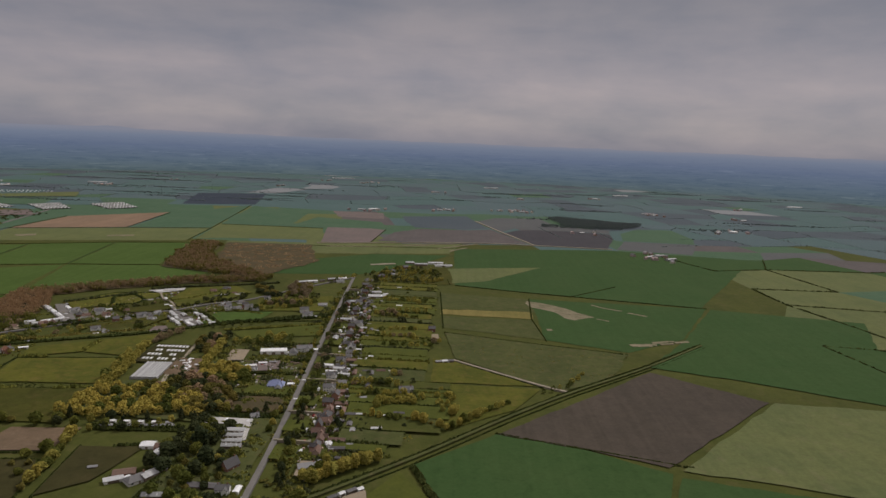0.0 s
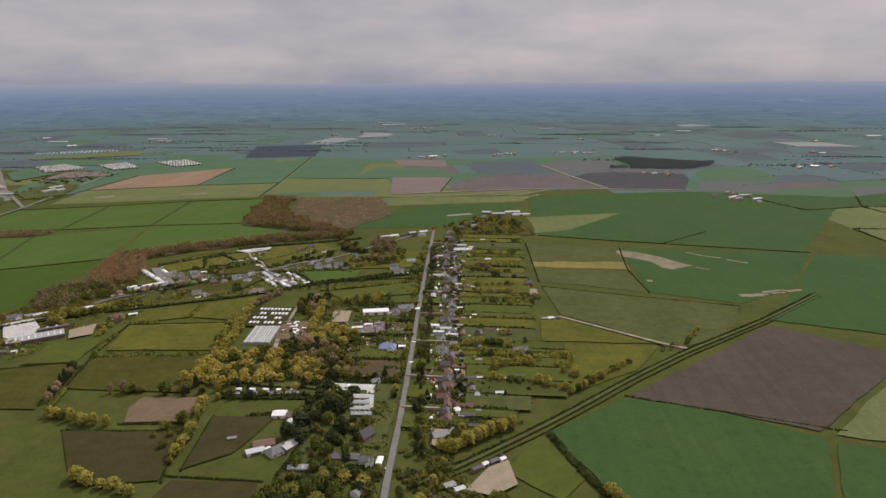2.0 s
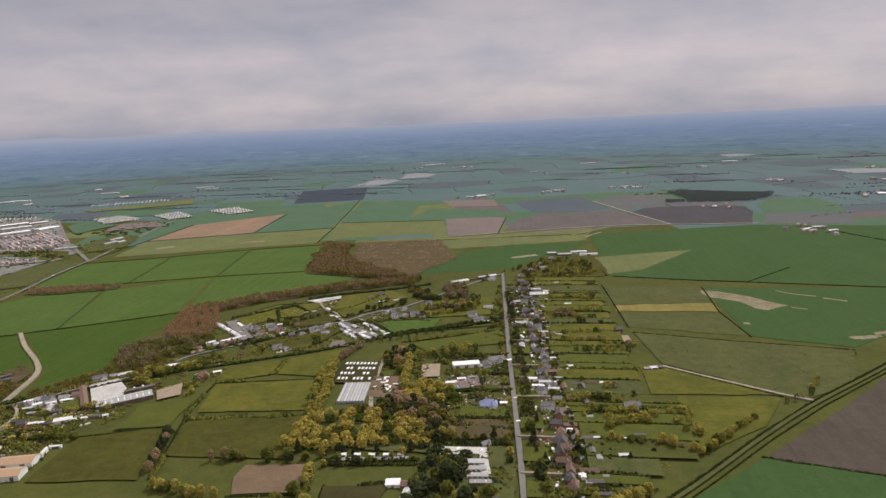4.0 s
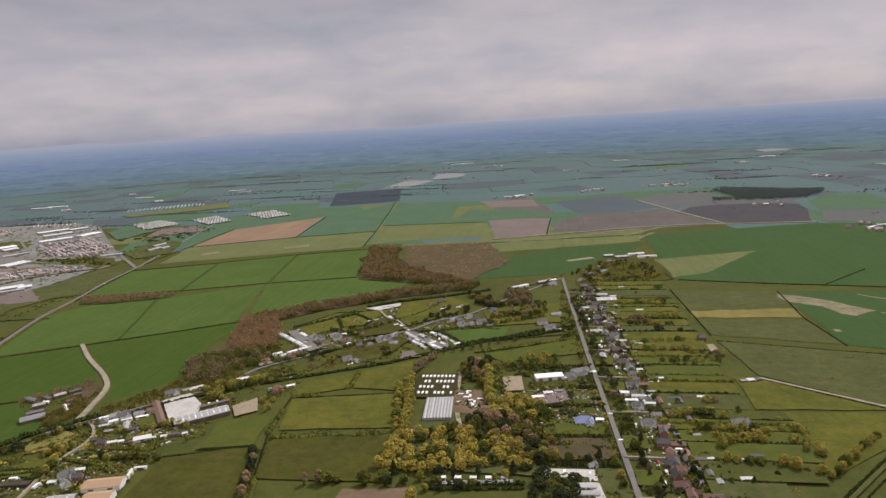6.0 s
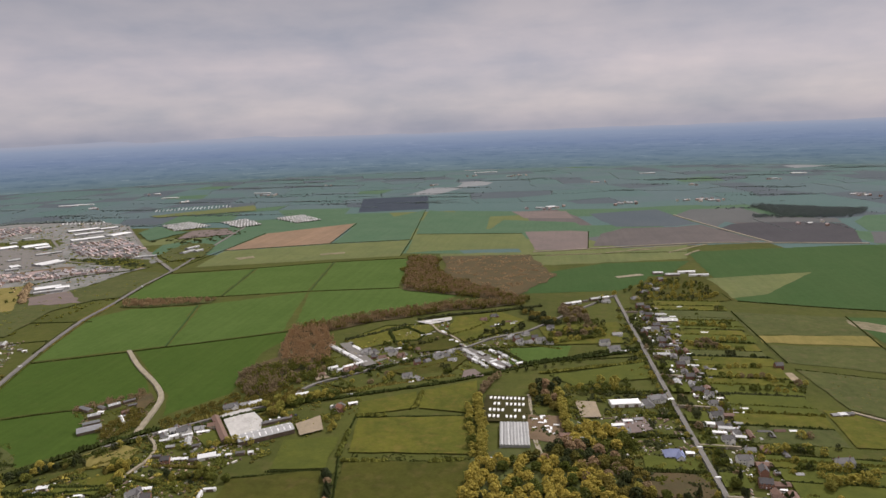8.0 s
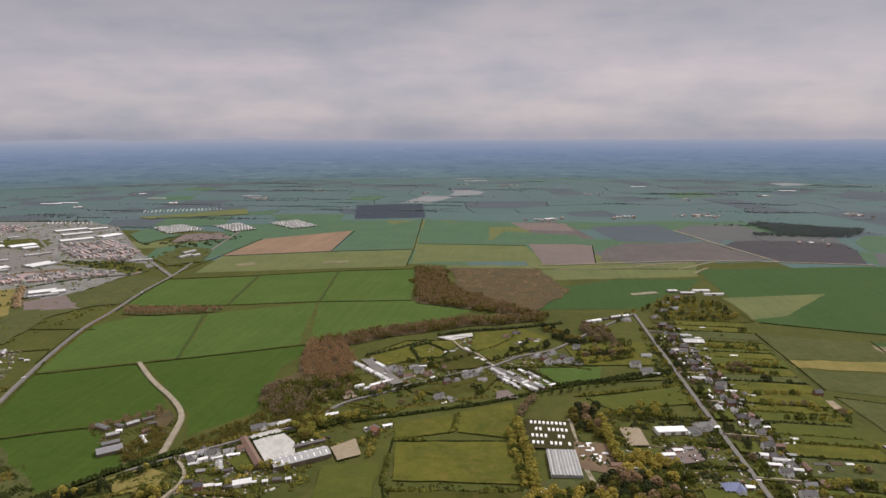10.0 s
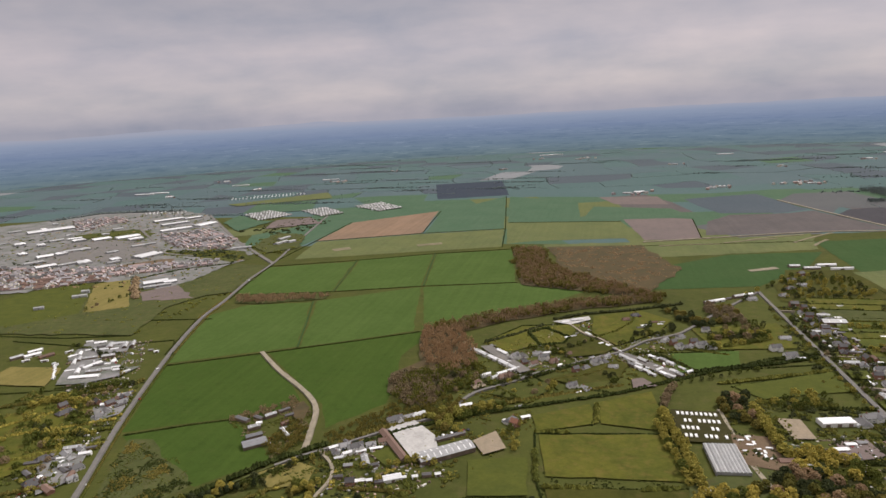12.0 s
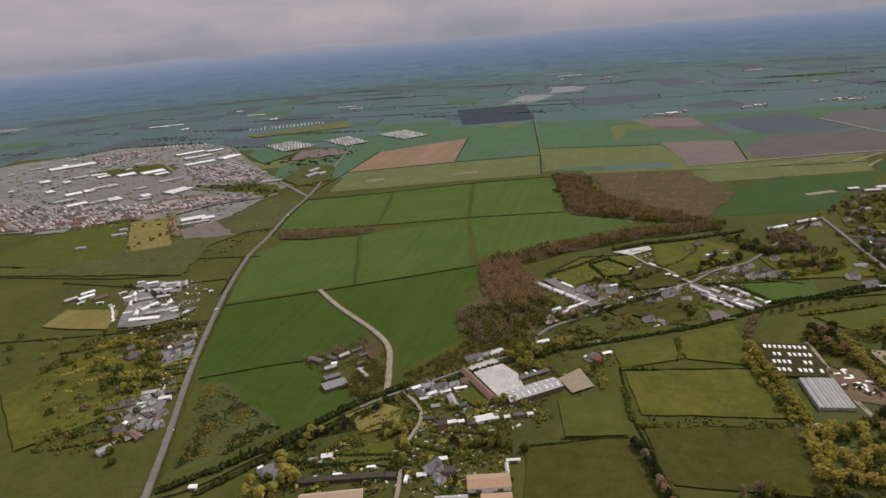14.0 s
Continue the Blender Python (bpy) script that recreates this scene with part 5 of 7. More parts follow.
row_of([G, D], 9, (-1050, 812), (-1040, 806), (-1070, 808), (-1140, 835), size=0.7, loose=3)
row_of([Y, G], 7, (-724, 498), (-712, 486), (-704, 478), size=1.0, loose=3)
row_of([Y, G, G], 7, (-646, 552), (-640, 562), (-654, 538), (-660, 560), size=0.8, loose=3)
row_of([G, D, Y], 7, (-660, 600), (-690, 562), (-706, 545), (-720, 520), size=0.75, loose=4)
row_of([G, D, G], 7, (-600, 540), (-585, 545), (-560, 545), (-545, 540), size=0.7, loose=4)
row_of([Y, G, Y], 9, (-1026, 656), (-999, 677), (-975, 690), size=0.8)
row_of([G, Y], 10, (-968, 590), (-932, 602), (-900, 606), size=0.8)
row_of([G, D, G, B, D], 9, (-122, 480), (-130, 560), (-140, 660), (-150, 780), (-160, 900), (-168, 1040), size=0.72, loose=5)
row_of([G, D, G, Y], 8, (-100, 520), (-108, 620), (-118, 740), (-128, 880), (-140, 1020), (-148, 1100), size=0.62, loose=9)
grove([G, Y, Y, G, D], 9.5, (-150, 1130), (-140, 1200), (-110, 1262), (-30, 1262), (-15, 1165), (-60, 1120), seed=149, size=0.85)
row_of([Y, Y, G, B], 7, (-93, 807), (-76, 807), (-52, 808), (-42, 797), (-13, 792), size=0.85)
row_of([B, Y, G, B], 7, (-110, 920), (-96, 903), (-88, 931), (-74, 900), size=0.85)
row_of([D, D], 6, (-70, 878), (-62, 880), size=0.9)
row_of([Y, G, Y], 8, (-98, 995), (-70, 998), (-41, 991), size=0.7)
row_of([B, Y], 7, (-58, 668), (-46, 666), size=0.95)
row_of([Y, Y, G], 6.5, (-94, 637), (-76, 640), (-61, 644), size=0.95)
row_of([Y, Y], 6.5, (-66, 600), (-57, 588), (-41, 598), (-27, 589), size=1.0)
for x, y in ((-71, 611), (-35, 612), (-33, 604)):
    plant("evergreen", x, y, 0.8)
for k in range(26):
    plant(plots.choice([Y, G, G, D]), plots.uniform(-88, -30), plots.uniform(500, 1100), plots.uniform(0.5, 0.85))
# young yellow-green trees round the farm and its lane
for x, y, size in ((-529, 716, 0.9), (-536, 710, 0.8), (-520, 718, 0.95), (-512, 712, 0.7), (-547, 667, 0.7), (-557, 675, 0.75), (-566, 682, 0.6), (-580, 690, 0.7), (-486, 645, 0.8), (-487, 637, 0.65), (-540, 660, 0.55)):
    plant("yellow", x, y, size)
plant_all(300)


def shrubs(label, mat, count, seed, size, *poly):
    """Garden bushes and rough growth, thick in places and thin in others."""
    q = random.Random(seed)
    xs, ys = [p[0] for p in poly], [p[1] for p in poly]
    c, rad, k = [], [], 0
    while k < count:
        p = (q.uniform(min(xs), max(xs)), q.uniform(min(ys), max(ys)))
        if not inside(poly, p) or noise.noise((p[0] * 0.045, p[1] * 0.045, seed)) < q.uniform(-0.02, 0.28) or abs(p[0] + 141 + 0.055 * (p[1] - 490)) < 5:
            continue
        k += 1
        h = size * q.uniform(0.5, 1.5)
        for _ in range(5):
            s = h * q.uniform(0.4, 0.75)
            c.append((p[0] + q.uniform(-0.9, 0.9) * h, p[1] + q.uniform(-0.9, 0.9) * h, h * q.uniform(0.15, 0.6)))
            rad.append((s, s, s * 0.8))
    tagged(clumps("shrubs", c, rad, mat, None, 0.4, True), label, "shrubs", kind="stuff")


VILLAGE = ((-215, 330), (-215, 560), (-345, 600), (-350, 560), (-300, 520), (-300, 760), (-190, 780), (-185, 1080), (-95, 1150), (-80, 640), (-60, 480), (-100, 440), (-70, 380), (-60, 320))
shrubs("dark green garden bushes among the houses", LEAF_G, 1700, 71, 2.3, *VILLAGE)
shrubs("olive garden bushes among the houses", LEAF_O, 600, 72, 2.0, *VILLAGE)
shrubs("dark evergreen garden bushes among the houses", LEAF_D, 1000, 73, 2.4, *VILLAGE)
shrubs("bushes in the long back gardens", LEAF_G, 700, 74, 1.4, (-92, 480), (-120, 1110), (-30, 1110), (-24, 480))
shrubs("yellow-green bushes in the back gardens", LEAF_Y, 200, 75, 1.3, (-92, 480), (-120, 1110), (-30, 1110), (-24, 480))
HAMLET = ((-660, 610), (-560, 780), (-560, 900), (-470, 1010), (-330, 1000), (-320, 820), (-480, 740), (-470, 690), (-530, 570))
shrubs("garden bushes about the farm and hamlet", LEAF_G, 1000, 76, 1.5, *HAMLET)
shrubs("olive bushes about the farm and hamlet", LEAF_O, 700, 77, 1.5, *HAMLET)
shrubs("bushes in the lower gardens", LEAF_O, 240, 78, 1.5, (-740, 470), (-660, 600), (-560, 580), (-540, 470))
shrubs("dark bushes in the lower gardens", LEAF_D, 240, 79, 1.6, (-740, 470), (-660, 600), (-560, 580), (-540, 470))
ROADSIDE = ((-1060, 690), (-1000, 720), (-950, 745), (-935, 710), (-880, 600), (-860, 520), (-930, 470), (-1060, 600))
shrubs("green growth behind the roadside houses", LEAF_G, 600, 80, 2.2, *ROADSIDE)
shrubs("olive growth behind the roadside houses", LEAF_O, 350, 81, 2.2, *ROADSIDE)
shrubs("yellow-green growth behind the roadside houses", LEAF_Y, 60, 82, 2.0, *ROADSIDE)
shrubs("thorn bushes on the rough common", LEAF_G, 300, 83, 2.0, (-1400, 860), (-1080, 880), (-1050, 1180), (-1110, 1280), (-1280, 1080))
TOWN = ((-2200, 1150), (-2150, 1950), (-1860, 2080), (-1690, 1990), (-1330, 1570), (-1180, 1360), (-1200, 1130), (-1470, 1090))
shrubs("street and garden trees of the town", LEAF_G, 1000, 84, 2.8, *TOWN)
shrubs("brown garden trees of the town", LEAF_B, 450, 85, 2.6, *TOWN)
shrubs("dark trees about the town's works", LEAF_D, 700, 185, 3.0, *TOWN)
shrubs("trees on the green belt of the town", LEAF_D, 260, 186, 3.6, (-1440, 1450), (-1290, 1460), (-1170, 1370), (-1330, 1390))
shrubs("trees on the green belt of the town", LEAF_G, 260, 187, 3.2, (-1440, 1450), (-1290, 1460), (-1170, 1370), (-1330, 1390))
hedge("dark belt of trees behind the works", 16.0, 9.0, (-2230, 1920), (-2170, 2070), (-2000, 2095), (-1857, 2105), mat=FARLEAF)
shrubs("dark trees about a farmstead by the town road", LEAF_G, 160, 189, 3.0, (-1260, 1490), (-1280, 1690), (-1165, 1650), (-1100, 1420), (-1170, 1400))
shrubs("dark trees along the town's far fields", LEAF_D, 160, 190, 3.0, (-1400, 1700), (-1290, 1930), (-1180, 1850), (-1210, 1650))
hedge("brown trees beside an allotment field", 12.0, 8.0, (-1318, 1190), (-1260, 1110), (-1215, 1060), mat=LEAF_B)
hedge("dark hedge along the town's edge", 4.0, 3.5, (-1190, 1325), (-1274, 1268), (-1322, 1180), mat=HEDGE)
shrubs("scattered brown trees on the heath by the wood", LEAF_R, 900, 188, 2.0, (-520, 1480), (-336, 1505), (-280, 1301), (-340, 1160), (-485, 1310))
shrubs("tussocks on the rough moss pasture", LEAF_O, 500, 86, 0.9, (-8, 838), (221, 777), (177, 682), (118, 645), (7, 735))
shrubs("tussocks and thistles in the meadows", HEDGE, 700, 87, 0.8, (-455, 520), (-466, 665), (-345, 680), (-325, 530))
shrubs("low brown scrub about a track farm", LEAF_B, 130, 90, 1.1, (-783, 655), (-753, 686), (-700, 700), (-680, 621), (-698, 592), (-725, 605))
shrubs("green scrub about a track farm", LEAF_G, 200, 91, 1.2, (-783, 655), (-753, 686), (-700, 700), (-680, 621), (-698, 592), (-725, 605))
shrubs("dark garden bushes in the lower gardens", LEAF_G, 700, 92, 1.9, (-740, 470), (-660, 610), (-560, 590), (-540, 470), (-600, 440))
shrubs("yellow-green bushes in the lower gardens", LEAF_Y, 90, 93, 1.9, (-740, 470), (-660, 610), (-560, 590), (-540, 470), (-600, 440))
shrubs("green scrub in a field corner", HEDGE, 500, 94, 0.8, (-858, 600), (-806, 582), (-752, 540), (-780, 500), (-806, 480), (-832, 530))
shrubs("green tussocks in a field corner", LEAF_G, 500, 95, 0.6, (-858, 606), (-796, 586), (-744, 545), (-780, 500), (-806, 480), (-832, 530))
shrubs("bushes in the hamlet's gardens", LEAF_Y, 260, 96, 1.5, *HAMLET)
for line in (((-930, 690), (-979, 650), (-1022, 598)), ((-892, 622), (-925, 602), (-954, 581)), ((-960, 712), (-1026, 668), (-1067, 641)), ((-905, 640), (-950, 612), (-990, 590)), ((-880, 592), (-930, 560), (-960, 540)), ((-866, 520), (-905, 500), (-930, 488))):
    hedge("tall uneven hedge beside roadside plots", 3.6, 3.4, *line, mat=plots.choice([LEAF_O, LEAF_G, LEAF_Y]))
for line in (((-690, 512), (-640, 520)), ((-640, 540), (-600, 530), (-565, 528)), ((-620, 556), (-560, 560)), ((-700, 500), (-690, 530), (-664, 560)), ((-640, 490), (-636, 520)), ((-590, 470), (-586, 500), (-600, 530)), ((-728, 500), (-690, 500), (-640, 515))):
    hedge("overgrown dark garden hedge", 3.2, 2.8, *line, mat=plots.choice([HEDGE, LEAF_G, LEAF_O]))
shrubs("low olive scrub in a field corner", LEAF_O, 700, 88, 0.9, (-856, 603), (-800, 576), (-756, 537), (-780, 505), (-806, 485), (-828, 530))
shrubs("dark scrub along the lane hedge", HEDGE, 260, 89, 1.3, (-820, 545), (-745, 545), (-778, 500), (-806, 485))
for line in (((-135, 345), (-100, 344)), ((-150, 402), (-205, 400)), ((-148, 415), (-195, 418)), ((-150, 440), (-200, 446)), ((-152, 550), (-215, 550)), ((-153, 597), (-210, 596)), ((-215, 600), (-216, 640)), ((-300, 515), (-225, 520)), ((-300, 509), (-225, 514)), ((-56, 352), (16, 354)), ((-128, 395), (-120, 360)), ((-84, 322), (-84, 345)), ((-205, 545), (-150, 547)), ((-265, 480), (-240, 486)), ((-52, 318), (-54, 345)), ((-212, 402), (-206, 460)), ((-154, 660), (-225, 655)), ((-158, 700), (-195, 700)), ((-160, 760), (-230, 752))):
    hedge("dark overgrown garden hedge", 3.4, 3.2, *line)

# low thorn hedges on both verges of the town road
verge = random.Random(61)
TOWNROAD = ((-806, 447), (-840, 521), (-898, 643), (-971, 820), (-1020, 963), (-1039, 1061), (-1072, 1199), (-1092, 1320))
for side in (5.5, -6.0):
    for (ax, ay), (bx, by) in zip(TOWNROAD, TOWNROAD[1:]):
        d = math.dist((ax, ay), (bx, by))
        ox, oy = side * (by - ay) / d, -side * (bx - ax) / d
        if side > 0 or verge.random() < 0.6:
            hedge("low dark thorn hedge on a road verge", 2.0, 1.7, (ax + ox, ay + oy), ((ax + bx) / 2 + ox + verge.uniform(-1, 1), (ay + by) / 2 + oy), (bx + ox, by + oy), mat=verge.choice([HEDGE, LEAF_O, LEAF_G]))

# distant hedgerows and copses
far = random.Random(5)
c, q = [], []
for a, b in FAR_LINES:
    if far.random() < 0.55 or min(math.dist(a, MID), math.dist(b, MID)) > REACH - 60:
        continue
    tall = far.uniform(1.2, 2.6)
    for x, y, _ in along((a, b), 11):
        if far.random() < 0.8:
            s = tall * far.uniform(0.6, 1.3)
            c.append((x + far.uniform(-3, 3), y + far.uniform(-3, 3), s * 0.5))
            q.append((s * 1.4, s * 1.4, s * 0.7))
for _ in range(90):
    x, y = far.uniform(-3600, 3000), far.uniform(1900, 4300)
    if mapped(x, y) or math.dist((x, y), MID) > REACH - 150:
        continue
    lx, ly = far.uniform(60, 240), far.uniform(10, 34)
    for _ in range(int(lx * ly / 34)):
        s = far.uniform(1.6, 3.2)
        c.append((x + far.gauss(0, lx / 2), y + far.gauss(0, ly / 2), s * 0.8))
        q.append((s, s, s * 0.95))
tagged(clumps("distant_hedgerows", c, q, FARLEAF, None, 0.3, True), "haze-tinted hedgerow trees and copses over the distant plain", "hedgerows", kind="stuff")
c, q = [], []
for a, b in SIDE_LINES:
    if far.random() < 0.2:
        continue
    for x, y, _ in along((a, b), 3.5):
        if far.random() < 0.9:
            s = far.uniform(1.2, 2.4)
            c.append((x, y, s * 0.6))
            q.append((s * 1.1, s * 1.1, s * 0.8))
tagged(clumps("outlying_hedges", c, q, HEDGE, None, 0.3, True), "dark hedges round the outlying fields", "hedgerows", kind="stuff")


# ---- buildings ----
def opening(name, parent, x, y, z, w, h, turn, mat, pane=True):
    """A window or door on a wall face, standing 4 cm proud, facing -y before the turn."""
    bm = bmesh.new()
    box(bm, 0, 0, 0, w, 0.12, h)
    bmesh.ops.transform(bm, matrix=pose(x, y, z, 0, 0, turn), verts=bm.verts)
    frame_ob = part(name, bm, mat, parent)
    if pane:
        bm = bmesh.new()
        box(bm, 0, -0.045, 0.1, w - 0.2, 0.08, h - 0.2)
        bmesh.ops.transform(bm, matrix=pose(x, y, z, 0, 0, turn), verts=bm.verts)
        part("pane", bm, GLASS, frame_ob, "dark glass pane")
    return frame_ob


def roof_slab(bm, length, width, eaves, rise, over=0.45, thick=0.22, hip=0.0):
    """A pitched roof as a thick shell; hip draws the ridge's ends in."""
    hw, hl = width / 2 + over, length / 2 + over
    low, top = eaves - rise * over / (width / 2), eaves + rise
    v = [bm.verts.new(p) for p in ((-hl, -hw, low), (hl, -hw, low), (hl, hw, low), (-hl, hw, low), (-hl + hip, 0, top), (hl - hip, 0, top))]
    w = [bm.verts.new((p.co.x, p.co.y, p.co.z + thick)) for p in v]
    for a in (v, w):
        bm.faces.new((a[0], a[1], a[5], a[4]))
        bm.faces.new((a[2], a[3], a[4], a[5]))
        if hip:
            bm.faces.new((a[1], a[2], a[5]))
            bm.faces.new((a[3], a[0], a[4]))
    edge = (0, 1, 2, 3) if hip else (0, 1, 5, 2, 3, 4)
    for i, k in enumerate(edge):
        j = edge[(i + 1) % len(edge)]
        bm.faces.new((v[k], v[j], w[j], w[k]))
    bmesh.ops.recalc_face_normals(bm, faces=bm.faces)
    return bm


def house(label, group, length, width, eaves, rise, wallm, roofm, hip=0.0, wing=0.0, chimneys=1, porch=False, storeys=1, plain=False):
    """A dwelling with gabled or hipped roof, chimney, windows, door, and perhaps a cross wing. The front faces -y."""
    root = thing("house", label, "house", group)
    bm = bmesh.new()
    if hip:
        box(bm, 0, 0, 0, length, width, eaves + 0.05)
    else:
        prism(bm, ((-width / 2, 0), (width / 2, 0), (width / 2, eaves), (0, eaves + rise), (-width / 2, eaves)), length)
    part("wall", bm, wallm, root)
    part("roof", roof_slab(bmesh.new(), length, width, eaves, rise, hip=hip), roofm, root)
    if wing:
        bm = bmesh.new()
        prism(bm, ((-wing / 2, 0), (wing / 2, 0), (wing / 2, eaves * 0.98), (0, eaves + rise * 0.8), (-wing / 2, eaves * 0.98)), width * 0.75)
        m = pose(length * 0.22, -width * 0.55, 0, 0, 0, 90)
        bmesh.ops.transform(bm, matrix=m, verts=bm.verts)
        wing_ob = part("wing", bm, wallm, root)
        bm = roof_slab(bmesh.new(), width * 0.75, wing, eaves * 0.98, rise * 0.8, over=0.35)
        bmesh.ops.transform(bm, matrix=m, verts=bm.verts)
        part("wing_roof", bm, roofm, wing_ob)
        if not plain:
            opening("window", wing_ob, length * 0.22, -width * 0.925 - 0.02, 1.0, 2.0, 1.3, 0, FRAMEWHITE)
    if plain:
        part("chimney", box(bmesh.new(), -length * 0.3, 0, eaves + rise * 0.6, 0.9, 0.7, rise * 0.4 + 1.3), BRICK, root)
        opening("window", root, 0, -width / 2 - 0.02, 0.9, length * 0.3, 1.2, 0, FRAMEWHITE, False)
        return root
    for k in range(chimneys):
        bm = bmesh.new()
        x = (-1) ** k * length * 0.34
        box(bm, x, 0, eaves + rise * 0.6, 0.9, 0.7, rise * 0.4 + 1.3)
        for d in (-0.2, 0.2):
            bmesh.ops.create_cone(bm, cap_ends=True, segments=8, radius1=0.14, radius2=0.11, depth=0.4, matrix=pose(x + d, 0, eaves + rise + 1.5))
        part("chimney", bm, BRICK, root)
    for s in range(storeys):
        z = 0.95 + 2.7 * s
        n = max(2, int(length / 3.4))
        for k in range(n):
            x = (k + 0.5) / n * length - length / 2
            if s == 0 and k == n // 2:
                opening("door", root, x, -width / 2 - 0.02, 0.0, 1.0, 2.1, 0, rng.choice([FRAMEWHITE, TIMBER]), False)
            elif not (wing and abs(x - length * 0.22) < wing * 0.6):
                opening("window", root, x, -width / 2 - 0.02, z, 1.5, 1.25, 0, FRAMEWHITE)
            if k % 2 == 0:
                opening("window", root, x, width / 2 + 0.02, z, 1.3, 1.2, 180, FRAMEWHITE)
    if porch:
        bm = bmesh.new()
        box(bm, -length * 0.25, width / 2 + 1.6, 0, 3.6, 3.1, 2.2)
        ext = part("conservatory", bm, FRAMEWHITE, root, "white glazed conservatory")
        part("roof", roof_at(roof_slab(bmesh.new(), 3.6, 3.1, 2.2, 0.7, over=0.1, thick=0.08), -length * 0.25, width / 2 + 1.6), PALESHEET, ext)
    return root


def roof_at(bm, x, y):
    bmesh.ops.transform(bm, matrix=pose(x, y, 0), verts=bm.verts)
    return bm


def shed(label, group, length, width, eaves, rise, wallm, roofm, lights=0, doors=1, bays=1, name="shed", category="shed"):
    """A farm or works shed: walls, pitched roof in one or more bays, rooflights, big doors."""
    root = thing(name, label, category, group)
    bw = width / bays
    section = [(-width / 2, 0), (width / 2, 0)]
    for b in range(bays):
        y = width / 2 - b * bw
        section += [(y, eaves), (y - bw / 2, eaves + rise)]
    section.append((-width / 2, eaves))
    bm = bmesh.new()
    prism(bm, section, length)
    part("wall", bm, wallm, root)
    for b in range(bays):
        y = width / 2 - (b + 0.5) * bw
        over = 0.3 if bays == 1 else -0.02
        roof_ob = part("roof", roof_at(roof_slab(bmesh.new(), length, bw, eaves, rise, over=over, thick=0.15), 0, y), roofm, root)
        for k in range(lights):
            x = (k + 0.5) / lights * length - length / 2
            for side in (-1, 1):
                bm = bmesh.new()
                m = pose(x, y + side * bw / 4, eaves + rise / 2 + 0.17, -side * math.degrees(math.atan2(rise, bw / 2)))
                bmesh.ops.create_cube(bm, size=1, matrix=m @ Matrix.Diagonal((1.1, bw * 0.3, 0.08, 1)))
                part("rooflight", bm, PALESHEET, roof_ob, "translucent white rooflight")
    for k in range(doors):
        x = (k + 0.5) / doors * length - length / 2
        opening("door", root, x, -width / 2 - 0.03, 0, min(4.0, length / doors * 0.6), eaves * 0.8, 0, TIMBER, False)
    return root


def touring_caravan(label, group, length=6.2, width=2.3, name="caravan"):
    """A white touring caravan with rounded ends, dark windows, wheels and a drawbar."""
    root = thing(name, label, "caravan", group)
    bm = bmesh.new()
    h = 2.1
    prof = ((-length / 2, 0.45), (-length / 2 + 0.3, 0.0), (length / 2 - 0.3, 0.0), (length / 2, 0.5), (length / 2 - 0.1, h - 0.5), (length / 2 - 0.5, h), (-length / 2 + 0.5, h), (-length / 2 + 0.1, h - 0.5))
    prism(bm, prof, width)
    bmesh.ops.transform(bm, matrix=pose(0, 0, 0.45, 0, 0, 90), verts=bm.verts)
    part("body", bm, PAINT, root)
    for s in (-1, 1):
        part("window", box(bmesh.new(), 0, s * (width / 2 + 0.01), 1.45, length * 0.62, 0.05, 0.6), GLASS, root)
        bm = bmesh.new()
        bmesh.ops.create_cone(bm, cap_ends=True, segments=10, radius1=0.33, radius2=0.33, depth=0.2, matrix=pose(0, s * (width / 2 - 0.15), 0.33, 90))
        part("wheel", bm, RUBBER, root)
    bm = bmesh.new()
    box(bm, length / 2 + 0.5, 0, 0.4, 1.2, 0.12, 0.1)
    part("drawbar", bm, RUBBER, root)
    return root


def static_caravan(label, group, mat):
    """A long static caravan with a shallow roof and a strip of windows."""
    root = thing("static_caravan", label, "caravan", group)
    part("body", box(bmesh.new(), 0, 0, 0.0, 11, 3.6, 2.9), mat, root)
    part("roof", roof_slab(bmesh.new(), 11, 3.6, 2.9, 0.4, over=0.1, thick=0.1), PALESHEET, root)
    part("window", box(bmesh.new(), 0, -1.82, 1.3, 7.5, 0.06, 0.9), GLASS, root)
    return root


